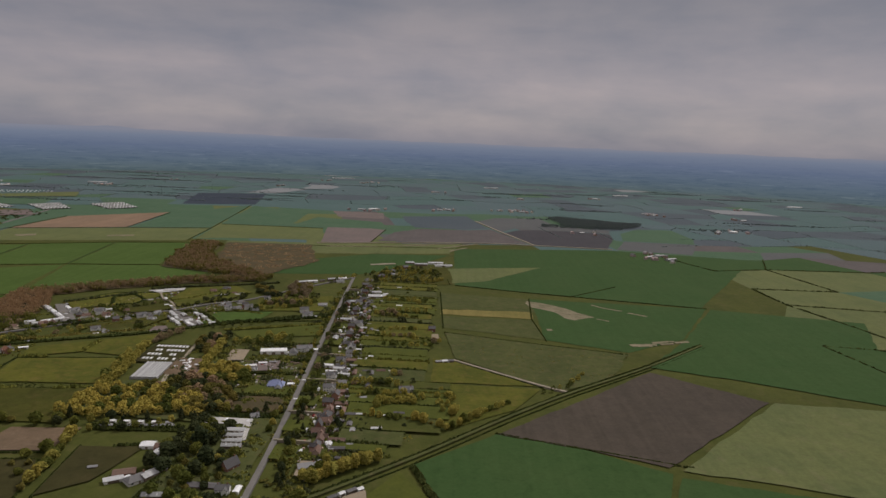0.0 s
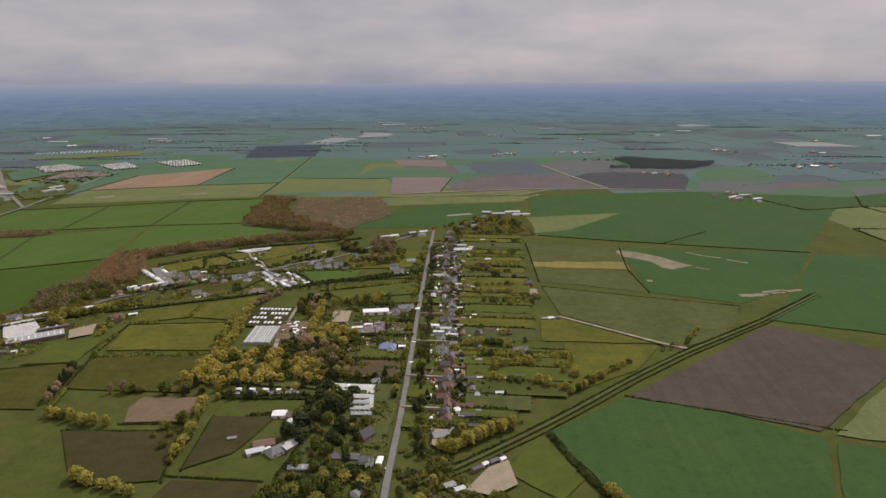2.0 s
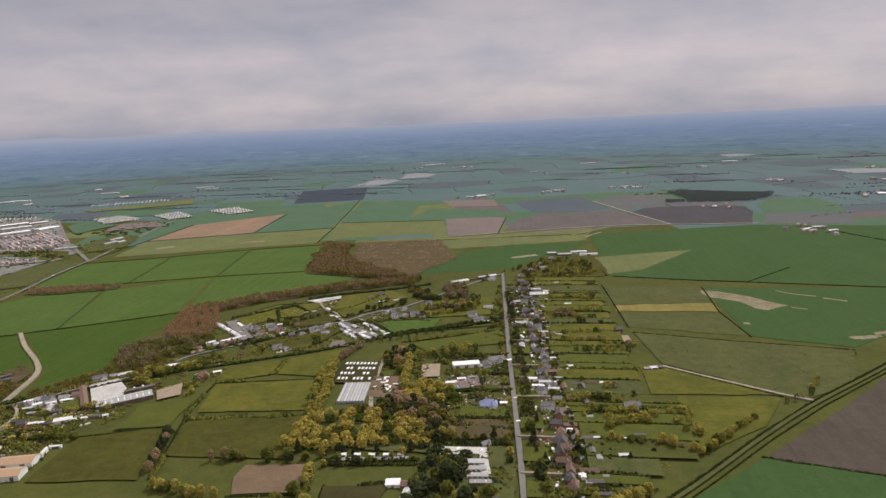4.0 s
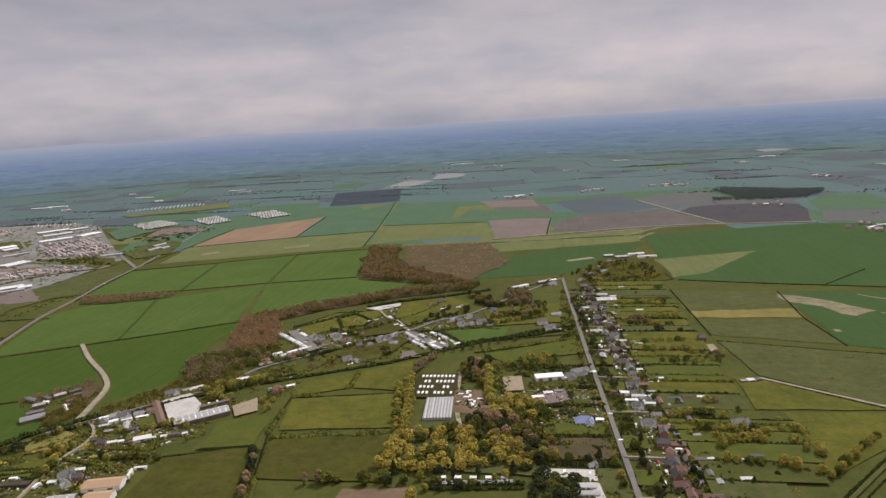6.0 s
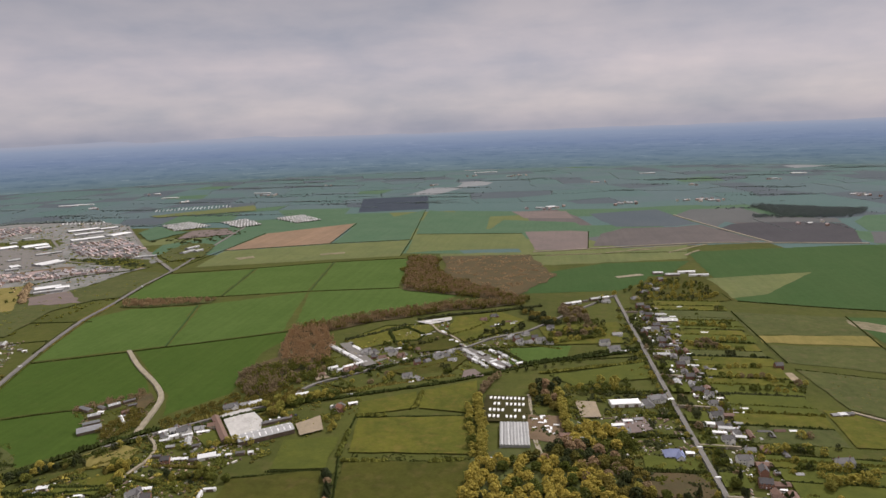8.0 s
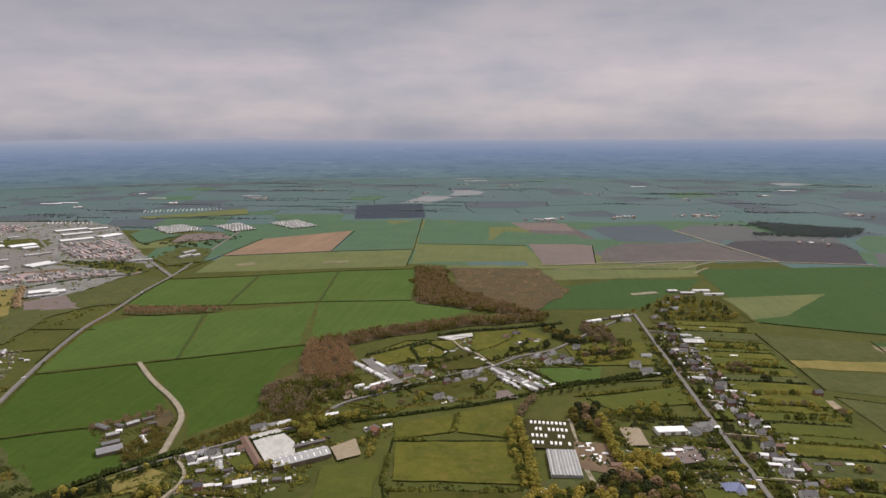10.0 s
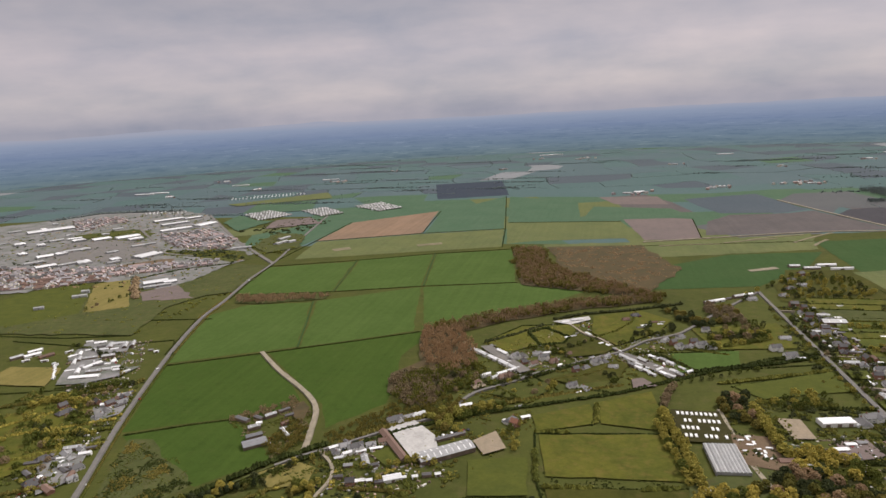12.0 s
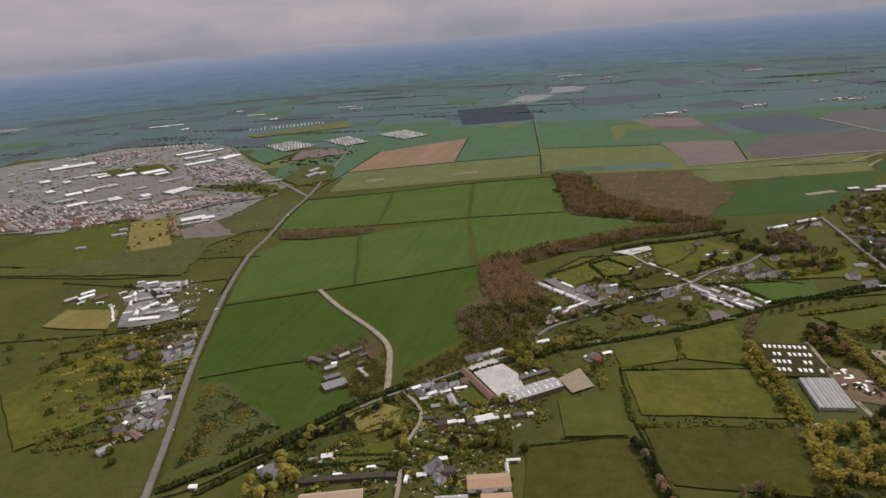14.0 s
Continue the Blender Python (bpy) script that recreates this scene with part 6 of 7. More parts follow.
def car(label, paint, van=False):
    """A parked car: body, glazed cabin, roof, wheels."""
    root = thing("van" if van else "car", label, "van" if van else "car", "parked vehicles")
    ln, w = (5.2, 2.0) if van else (4.3, 1.8)
    bm = bmesh.new()
    if van:
        prism(bm, ((-2.6, 0.3), (2.6, 0.3), (2.6, 1.0), (1.9, 1.2), (1.5, 2.2), (-2.5, 2.3)), w)
    else:
        prism(bm, ((-2.1, 0.3), (2.1, 0.3), (2.15, 0.65), (1.9, 0.85), (1.0, 0.95), (-1.8, 1.0), (-2.15, 0.8)), w)
    bmesh.ops.transform(bm, matrix=pose(0, 0, 0, 0, 0, 90), verts=bm.verts)
    body = part("body", bm, paint, root)
    if not van:
        bm = bmesh.new()
        prism(bm, ((-1.7, 0.98), (0.95, 0.94), (0.35, 1.42), (-1.25, 1.42)), w * 0.86)
        bmesh.ops.transform(bm, matrix=pose(0, 0, 0, 0, 0, 90), verts=bm.verts)
        cabin = part("cabin", bm, GLASS, root, "dark car windows")
        part("roof", box(bmesh.new(), 0.0, -0.45, 1.41, w * 0.84, 1.62, 0.05), paint, root)
    else:
        part("windscreen", box(bmesh.new(), 0, 1.72, 1.35, w * 0.86, 0.1, 0.6), GLASS, root)
    for s in (-1, 1):
        for e in (-1, 1):
            bm = bmesh.new()
            bmesh.ops.create_cone(bm, cap_ends=True, segments=10, radius1=0.32, radius2=0.32, depth=0.2, matrix=pose(s * (w / 2 - 0.1), e * ln * 0.31, 0.32, 0, 90))
            part("wheel", bm, RUBBER, root)
    return root


PLACED = set()


def set_down(ob, x, y, turn=0.0, sx=1.0, sy=1.0, sz=1.0):
    """The thing itself the first time, copies of it afterwards."""
    m = pose(x, y, 0.0, 0, 0, turn) @ Matrix.Diagonal((sx, sy, sz, 1))
    if ob.name not in PLACED:
        PLACED.add(ob.name)
        ob.matrix_basis = m
        return ob
    keep = ob.matrix_basis.copy()
    ob.matrix_basis = Matrix()
    made = copy_thing(ob, m)
    ob.matrix_basis = keep
    return made


V = "village houses"
H = {
    "slate": house("white-rendered bungalow with a grey slate roof", V, 13, 8.5, 2.7, 2.6, WHITE, SLATE, hip=3.2, porch=True),
    "dark": house("brick house with a dark tiled roof", V, 11, 8, 5.0, 2.8, BRICK, DARKTILE, storeys=2, chimneys=2),
    "brown": house("brick bungalow with a brown tiled roof", V, 14, 8, 2.7, 2.7, PINKISH, BROWNTILE, wing=5.5),
    "red": house("red-brick house with an orange clay roof", V, 12, 8.5, 4.6, 3.2, BRICK, REDTILE, storeys=2),
    "white": house("white house with a dark slate roof and gabled wing", V, 14, 8, 4.8, 2.8, WHITE, SLATE, wing=6, storeys=2, chimneys=2, porch=True),
    "cream": house("cream-rendered bungalow with a brown roof", V, 12, 8, 2.7, 2.5, CREAM, BROWNTILE, porch=True),
    "grey": house("brick bungalow with a hipped dark grey roof", V, 14.5, 9, 2.7, 2.8, BRICK, DARKTILE, hip=3.6, wing=5),
    "pale": house("white bungalow with a pale grey roof", V, 13, 7.5, 2.7, 2.2, WHITE, FELT, wing=5),
    "blue": house("white bungalow with a steep blue-grey roof", V, 15, 10, 2.8, 4.2, WHITE, BLUEROOF, hip=4.5, wing=6),
    "gable": house("brown brick house with a steep dark gable roof", V, 13, 8, 4.0, 5.0, BRICK, DARKTILE, storeys=1),
}
PLAIN = {
    "slate": house("white-rendered bungalow with a grey slate roof", V, 13, 8.5, 2.7, 2.6, WHITE, SLATE, hip=3.2, plain=True),
    "dark": house("brick house with a dark tiled roof", V, 11, 8, 5.0, 2.8, BRICK, DARKTILE, plain=True),
    "brown": house("brick bungalow with a brown tiled roof", V, 14, 8, 2.7, 2.7, PINKISH, BROWNTILE, wing=5.5, plain=True),
    "white": house("white house with a dark slate roof and gabled wing", V, 14, 8, 4.8, 2.8, WHITE, SLATE, wing=6, plain=True),
    "cream": house("cream-rendered bungalow with a brown roof", V, 12, 8, 2.7, 2.5, CREAM, BROWNTILE, plain=True),
    "grey": house("brick bungalow with a hipped dark grey roof", V, 14.5, 9, 2.7, 2.8, BRICK, DARKTILE, hip=3.6, wing=5, plain=True),
    "pale": house("white bungalow with a pale grey roof", V, 13, 7.5, 2.7, 2.2, WHITE, FELT, wing=5, plain=True),
}
F = "farm sheds"
S = {
    "white": shed("long farm shed with a white sheet roof", F, 22, 9, 3.0, 1.3, WHITE, PALESHEET, doors=1),
    "grey": shed("farm shed with a weathered grey sheet roof", F, 20, 10, 3.4, 1.6, TIMBER, SHEET, lights=2),
    "small": shed("small timber garden shed with a felt roof", "garden sheds", 4.5, 3, 2.0, 0.7, TIMBER, FELT),
    "stable": shed("low stable block with a dark roof", F, 11, 4.5, 2.5, 0.9, TIMBER, DARKTILE, doors=2),
    "garage": shed("flat pale garage beside a house", "garages", 6.5, 4.2, 2.4, 0.5, PINKISH, FELT),
    "bright": shed("small outbuilding with a bright white roof", "garden sheds", 7, 4, 2.3, 0.6, WHITE, PALESHEET),
    "red": shed("low outbuilding with a red-brown roof", F, 14, 6, 2.6, 1.4, BRICK, BROWNTILE, doors=2),
}
PARK = [car("silver car parked on gravel", CARPAINTS[0]), car("white car parked on gravel", CARPAINTS[1]), car("dark blue-black car parked on gravel", CARPAINTS[2]), car("red car parked on gravel", CARPAINTS[3]), car("white delivery van parked in the open", CARPAINTS[1], True)]
CARAVAN = touring_caravan("white touring caravan parked in a row", "touring caravans")


def put(kind, x, y, turn=0.0, size=1.0):
    return set_down((PLAIN if y > 770 and kind in PLAIN else H)[kind], x, y, turn, size, size, 1.0)


def lay(kind, x, y, turn=0.0, sx=1.0, sy=1.0, sz=1.0):
    return set_down(S[kind], x, y, turn, sx, sy, sz)


def park(x, y, turn, k=None):
    return set_down(PARK[rng.randrange(5) if k is None else k], x, y, turn)


# the street's east side: a close row of houses with garages and sheds behind
r = random.Random(77)
y = 487.0
order = ["brown", "grey", "brown", "brown", "gable", "brown", "grey", "brown", "dark", "dark", "white", "pale", "white", "slate", "grey", "white", "slate", "slate", "white", "grey", "pale", "dark", "slate", "dark", "white", "slate", "dark", "grey", "dark", "slate", "grey", "white", "dark", "slate", "grey", "dark", "slate", "dark"]
for k, kind in enumerate(order):
    loose = 3 if y < 600 else 9
    x = -105 - 0.073 * (y - 490) + r.uniform(-loose, loose)
    put(kind, x, y, r.choice([90, -90, 0] if y < 600 else [0, 180, 0, 90]) + 4 + r.uniform(-9, 9), r.uniform(0.62, 0.92))
    lay(r.choice(["garage", "bright", "small", "stable", "red"]), x + r.uniform(9, 14), y + r.uniform(-6, 6), 3 + r.choice([0, 90]), r.uniform(0.6, 1.1), r.uniform(0.7, 1.1))
    if r.random() < 0.55:
        lay(r.choice(["small", "small", "stable", "garage"]), x + r.uniform(15, 30), y + r.uniform(-7, 7), r.choice([0, 90]) + 3, r.uniform(0.7, 1.2))
    if 640 < y < 1000 and r.random() < 0.7:
        lay(r.choice(["bright", "garage", "grey"]), x + r.uniform(-14, -9), y + r.uniform(-6, 6), 4 + r.choice([0, 90]), r.uniform(0.5, 0.9), r.uniform(0.6, 0.9))
    if r.random() < 0.8:
        park(x - r.uniform(9, 13), y + r.uniform(-4, 4), 90 + r.uniform(-8, 8))
    if k % 6 == 2:
        set_down(CARAVAN, x + r.uniform(8, 13), y - 7, r.uniform(-10, 20))
    if k % 5 == 1:
        road(DUST, "short gravel house drive", 2.0, (-142 - 0.055 * (y - 490), y + 6), (-128 - 0.062 * (y - 490), y + 6), (x - 6, y + 5), name="drive", category="drive")
    y += r.uniform(9.5, 13.0) if y < 560 else r.uniform(14.5, 20.0)
# clusters of white-roofed outhouses behind and before the row
for x, y, kind, sx, sy in ((-127, 670, "bright", 1.6, 1.0), (-133, 686, "white", 0.5, 0.5), (-120, 678, "white", 0.55, 0.5), (-112, 663, "bright", 1.7, 1.0), (-106, 690, "garage", 1.2, 1.0), (-100, 715, "bright", 1.5, 0.9), (-92, 724, "bright", 1.0, 0.8), (-88, 675, "stable", 1.0, 0.8), (-74, 677, "red", 0.7, 0.6), (-62, 679, "bright", 0.9, 0.8),
                           (-81, 562, "bright", 1.0, 0.7), (-57, 561, "bright", 1.6, 0.6), (-44, 568, "stable", 0.9, 0.7), (-61, 534, "bright", 1.3, 0.9), (-82, 477, "stable", 0.8, 0.8), (-73, 475, "bright", 0.9, 0.6), (-109, 1038, "bright", 1.2, 0.9), (-91, 1090, "bright", 1.1, 0.8), (-124, 1046, "white", 0.7, 0.5), (-80, 966, "bright", 1.3, 0.9), (-128, 916, "bright", 1.9, 0.8), (-150, 874, "white", 0.7, 0.8), (-118, 840, "bright", 1.7, 0.9), (-100, 829, "bright", 1.4, 0.6)):
    lay(kind, x, y, 3 + r.uniform(-8, 8), sx, sy)
set_down(S["grey"], -120, 1018, 4, 1.4, 1.6, 1.1)
put("dark", -25, 842, 10, 0.8)
# lower end of the east side
put("pale", -105, 462, 20, 1.1)
lay("bright", -97, 458, 20, 1.4)
put("white", -99, 377, 0, 0.95)
put("red", -100, 353, 2, 0.95)
put("grey", -96, 328, 95, 1.15)
put("gable", -78, 330, 5, 0.8)
lay("red", -66, 355, 0, 0.7, 1.1)
lay("white", -46, 356, 0, 0.6, 0.9, 0.8)
lay("grey", -31, 357, 88, 0.45, 0.8, 0.8)
lay("grey", -20, 357, 88, 0.42, 0.6, 0.8)
lay("bright", -12, 355, 90, 1.5, 1.5)
for k, (sx, sy) in enumerate(((-78, 420), (-72, 426), (-66, 430), (-60, 433))):
    lay("bright" if k % 2 else "stable", sx, sy, 42, 0.7, 0.8)
lay("small", -95, 400, 30, 1.6, 1.6)
lay("bright", -88, 396, 30)
put("white", -42, 622, 10, 1.0)
lay("bright", -4, 721, 12, 1.2, 1.3)
lay("small", -12, 719, 12, 1.5, 1.5)
lay("stable", 2, 722, 12, 0.6)
for k in range(11):
    if k not in (7, 8):
        set_down(CARAVAN, -27 + k * 3.6, 345, 90 + r.uniform(-2, 2))
for k in range(3):
    set_down(CARAVAN, -50 + k * 7.5, 333 + r.uniform(-2, 2), r.choice([0, 90]), 1.2, 1.1)
set_down(CARAVAN, -38, 349, 2, 1.5, 1.1)

# west side of the street
shed_white = shed("long white flat-roofed hall beside the street", "halls", 30, 12, 3.8, 0.8, WHITE, PALESHEET, doors=3, bays=2, name="hall", category="hall")
set_down(shed_white, -205, 726, 12)
put("white", -172, 738, 20, 1.25)
put("slate", -182, 728, 100, 1.1)
lay("bright", -160, 740, 20, 1.3)
put("pale", -211, 664, 10, 0.8)
lay("bright", -216, 676, 12, 1.6, 1.2)
lay("bright", -206, 686, 12, 1.3, 1.0)
lay("garage", -196, 690, 12, 1.2, 1.0)
for k in range(8):
    park(-212 + r.uniform(0, 24), 672 + r.uniform(-6, 18), r.uniform(0, 180), r.choice([1, 3, 4, 0]))
put("blue", -174, 624, 5, 1.1)
lay("bright", -160, 628, 5)
put("white", -203, 888, 15)
put("white", -213, 912, 20, 0.9)
lay("bright", -192, 884, 10, 1.5)
put("dark", -158, 958, 90)
put("pale", -194, 950, 10)
put("gable", -162, 455, 60, 0.95)
lay("stable", -172, 427, 0, 2.0, 1.5)
put("white", -155, 420, 5, 0.7)
lay("bright", -146, 424, 90, 1.2)
put("pale", -153, 389, 70, 0.9)
put("dark", -158, 366, 80, 0.75)
lay("stable", -172, 362, 5, 0.9)
set_down(CARAVAN, -141, 327, 0, 1.2, 1.1)
put("slate", -222, 432, 50, 1.2)
lay("grey", -214, 440, 60, 0.9, 0.9)
lay("red", -235, 440, 20, 1.1, 1.4)
lay("bright", -238, 430, 30, 1.8, 1.5)
lay("white", -238, 484, 5, 0.5, 1.0, 0.9)
lay("red", -228, 482, 5, 0.5, 1.3, 1.1)
lay("white", -225, 469, 85, 0.55, 0.7)
lay("grey", -200, 410, 5, 0.7, 0.6)
lay("small", -262, 446, 20, 1.4)
# L-shaped white inn and its forecourt
inn = shed("flat motel block with a pale grey roof", "motel blocks", 26, 9, 3.0, 0.5, WHITE, SHEET, doors=4, name="motel", category="motel")
set_down(inn, -179, 517, 3, 0.62, 0.7)
set_down(inn, -177, 507, 3, 0.62, 0.6)
set_down(inn, -175, 497, 3, 0.62, 0.6)
lay("grey", -172, 487, 3, 0.8, 0.5)
for k in range(6):
    park(-207 + k * 6.5, 537 + r.uniform(-1, 1), 85, (4, 1, 4, 1, 0, 4)[k])
put("pale", -172, 547, 40, 0.6)
# rows of low kennels by the trees
for k in range(9):
    lay("small", -292 + k * 7, 516 + 0.6 * k, 3, 1.2, 1.2)
for k in range(5):
    lay("bright", -288 + k * 12, 524 + 0.5 * k, 3, 0.7, 0.8)

# the glasshouse-roofed storage hall and its caravans
storage = shed("wide pale grey many-bayed storage hall", "halls", 46, 27, 3.6, 0.9, SHEET, SHEET, doors=3, bays=9, name="hall", category="hall")
set_down(storage, -311, 645, 95)
for row in range(4):
    for k in range(9):
        if r.random() < 0.85:
            set_down(CARAVAN, -341 + k * 4.2 + row * 1.0, 727 - row * 14.5, 92 + r.uniform(-3, 3))
for k in range(10):
    set_down(CARAVAN, -294 + r.uniform(0, 26), 655 + k * 3.6, r.choice([0, 90, 20]) + r.uniform(-8, 8))
for k in range(14):
    park(-298 + r.uniform(0, 34), 632 + r.uniform(0, 55), r.uniform(0, 180))
lay("grey", -255, 640, 10, 0.8, 0.8)
lay("red", -264, 650, 10, 0.9)
lay("bright", -330, 598, 30, 1.0)

# the white farm with a concrete yard and long stable shed
stables = shed("long grey-roofed stable barn with white rooflights", F, 52, 17, 4.2, 2.2, TIMBER, SHEET, lights=9, doors=3, name="barn", category="barn")
set_down(stables, -546, 622, 37)
brickrange = shed("long low brick range beside a concrete yard", F, 60, 7, 3.4, 1.8, TIMBER, BROWNTILE, doors=5, name="barn", category="barn")
set_down(brickrange, -596, 628, -52)
put("white", -609, 674, 38, 1.05)
put("pale", -598, 684, 38, 0.8)
lay("white", -590, 690, 38, 0.7, 0.9)
lay("stable", -548, 652, 37, 2.6, 1.0)
for k in range(9):
    park(-562 + k * 3.4, 648 + k * 2.6, -50 + r.uniform(-5, 5))
for k in range(5):
    park(-585 + r.uniform(-8, 12), 660 + r.uniform(-12, 10), r.uniform(0, 180), r.choice([1, 2, 2]))
put("slate", -497, 690, 60, 1.0)
put("red", -492, 683, -30, 0.7)
lay("bright", -484, 700, 30, 1.3)
lay("white", -548, 716, 30, 0.7, 0.6)
# houses west of the farm
for x, y, kind, turn, size in ((-628, 618, "white", 40, 0.9), (-640, 621, "pale", 40, 0.8), (-644, 608, "slate", -50, 0.7), (-617, 626, "pale", 30, 0.7), (-608, 634, "cream", 30, 0.7)):
    put(kind, x, y, turn, size)
for x, y, kind, turn, sx, sy in ((-650, 617, "bright", 40, 1.2, 1.0), (-633, 608, "white", 40, 0.4, 0.5), (-622, 614, "bright", 30, 1.3, 0.9), (-610, 621, "bright", 25, 1.6, 0.8), (-638, 600, "bright", 30, 1.1, 0.9), (-642, 628, "stable", -50, 0.8, 0.9), (-612, 598, "grey", 118, 0.9, 0.6), (-603, 593, "stable", 30, 0.8, 0.9), (-625, 590, "small", 20, 1.6, 1.4), (-626, 571, "stable", 15, 0.7, 0.8), (-610, 566, "bright", 15, 1.0, 0.9), (-602, 569, "bright", 15, 0.9, 0.7)):
    lay(kind, x, y, turn, sx, sy)
for k in range(9):
    park(-640 + r.uniform(-8, 16), 612 + r.uniform(-10, 10), r.uniform(0, 180))
for k in range(7):
    lay(r.choice(["bright", "stable", "bright", "white"]), -598 + k * 9, 568 + k * 3.4 + r.uniform(-3, 3), 22 + r.uniform(-8, 8), 0.7, 0.9)
put("dark", -612, 562, 20, 0.7)
lay("bright", -606, 568, 20, 1.1)
# more yards and sheds beside the town road
for kind, x, y, turn, sx, sy in (("grey", -900, 578, 26, 0.8, 0.6), ("white", -880, 571, 26, 0.5, 0.5), ("stable", -908, 556, 26, 1.3, 1.0), ("grey", -880, 548, 26, 0.6, 0.5), ("red", -864, 536, 116, 0.8, 0.8), ("stable", -918, 549, 26, 1.2, 1.0), ("white", -939, 668, 26, 0.6, 0.6), ("bright", -930, 676, 26, 1.4, 1.2), ("grey", -936, 692, 26, 0.7, 0.6), ("small", -925, 590, 20, 1.5, 1.2), ("stable", -912, 566, 116, 1.0, 0.9), ("bright", -898, 560, 26, 1.2, 0.7), ("small", -890, 562, 116, 1.4, 1.0), ("stable", -884, 582, 26, 1.0, 0.8), ("grey", -1050, 800, 30, 0.8, 0.7), ("grey", -1070, 790, 30, 0.9, 0.6), ("stable", -1040, 770, 30, 1.2, 1.0), ("bright", -1030, 785, 120, 1.5, 1.2)):
    lay(kind, x, y, turn, sx, sy)
# the lower gardens and the big tan-roofed barns
tan = shed("big barn with a tan roof", F, 30, 15, 4.5, 2.4, WHITE, built("tan_roof_sheet", (0.50, 0.33, 0.20), (0.40, 0.27, 0.17), 0.7, 0.3), doors=2, name="barn", category="barn")
set_down(tan, -562, 497, 14)
set_down(tan, -553, 478, 14, 0.7, 1.0)
lay("grey", -584, 476, 14, 1.1, 0.8)
lay("white", -552, 515, 104, 0.5, 0.3)
lay("bright", -549, 526, 14, 1.4, 0.6)
put("white", -606, 509, 60, 0.85)
put("pale", -598, 498, -30, 0.7)
put("dark", -592, 505, 20, 0.7)
lay("bright", -612, 500, 20)
lay("bright", -602, 520, 20, 1.2)
put("slate", -728, 489, 55, 1.25)
put("pale", -717, 482, -30, 0.8)
lay("bright", -691, 511, 20, 1.2, 1.2)
lay("small", -700, 506, 20, 1.5)
range_roof = shed("long cream terrace with a tan roof", "terraces", 44, 10, 3.6, 2.6, CREAM, built("buff_roof_tiles", (0.42, 0.31, 0.22), (0.34, 0.26, 0.2), 0.8, 0.5), doors=6, name="terrace", category="houses")
set_down(range_roof, -668, 466, 17)
road(TILLED, "dark access road with parked vehicles", 6, (-704, 478), (-680, 485), (-650, 493), (-630, 497), name="drive", category="drive")
for k in range(9):
    park(-690 + k * 6.8, 485 + k * 1.7 + r.uniform(-2, 2), -75, r.choice([4, 0, 1, 2, 4]))
set_down(CARAVAN, -674, 491, 17, 1.2, 1.1)
set_down(CARAVAN, -652, 503, 17, 1.2, 1.1)
set_down(CARAVAN, -622, 494, 95, 1.3, 1.1)
lay("bright", -776, 462, 10, 0.8)
# sheds of the track-side farm
dark_shed = shed("low farm shed with a dark sheet roof", F, 22, 11, 3.0, 1.2, TIMBER, DARKSHEET, doors=2)
set_down(dark_shed, -728, 613, 40, 1.0, 1.2)
set_down(dark_shed, -736, 626, 40, 0.7, 0.6)
lay("white", -708, 636, -45, 0.8, 0.3)
set_down(dark_shed, -766, 656, -20, 0.8, 0.5)
lay("bright", -745, 652, 20, 0.8)
lay("small", -715, 645, 30, 1.4)
lay("red", -718, 655, 50, 0.6, 0.7)
lay("stable", -722, 672, 40, 0.8)
lay("stable", -751, 662, -20, 1.0, 1.0)
lay("grey", -741, 668, 50, 0.6, 0.5)
lay("stable", -733, 682, 50, 1.1, 0.9)
lay("grey", -745, 642, 40, 0.6, 0.6)
for k in range(6):
    park(-722 + r.uniform(-8, 8), 618 + r.uniform(-8, 8), r.uniform(0, 180))

# the hamlet by the brown wood: long white nursery sheds, houses, rows of low sheds
for x, y, turn, sx, sy in ((-567, 872, -45, 0.6, 0.55), (-555, 861, -45, 0.75, 0.6), (-540, 847, -45, 0.8, 0.6), (-525, 833, -45, 0.75, 0.6), (-514, 822, -45, 0.5, 0.55), (-540, 796, 45, 0.55, 0.5), (-529, 791, 45, 0.4, 0.5), (-523, 803, 45, 0.6, 0.45), (-513, 813, 45, 0.6, 0.45), (-532, 868, -45, 0.9, 0.5)):
    lay("white", x, y, turn, sx, sy)
for x, y, kind, turn, size in ((-515, 853, "white", 45, 0.85), (-505, 859, "slate", -45, 0.8), (-489, 867, "pale", 20, 0.85), (-480, 854, "white", 25, 0.85), (-490, 836, "cream", 50, 0.85), (-501, 842, "grey", -45, 0.7), (-521, 793, "brown", 45, 0.7), (-512, 800, "brown", -45, 0.65), (-547, 772, "cream", 40, 0.8), (-419, 845, "white", 40, 0.85), (-409, 850, "slate", -50, 0.7), (-400, 835, "pale", 10, 0.85), (-430, 829, "slate", 40, 0.7), (-441, 820, "dark", 40, 0.7), (-407, 866, "pale", 50, 0.7),
                               (-443, 775, "white", 30, 0.8), (-428, 772, "pale", -40, 0.9), (-468, 846, "brown", 40, 0.7), (-452, 869, "cream", 30, 0.65), (-316, 944, "slate", 30, 0.8), (-303, 923, "dark", 20, 0.8), (-295, 914, "white", 25, 0.85), (-284, 911, "pale", 25, 0.8), (-314, 906, "slate", 10, 0.7), (-283, 968, "white", 20, 0.7), (-327, 919, "dark", 40, 0.75), (-322, 905, "white", 45, 0.7), (-309, 910, "slate", 45, 0.75), (-336, 930, "pale", 45, 0.75), (-367, 1026, "grey", 20, 0.9), (-381, 1006, "brown", 30, 0.7)):
    put(kind, x, y, turn + r.uniform(-6, 6), size)
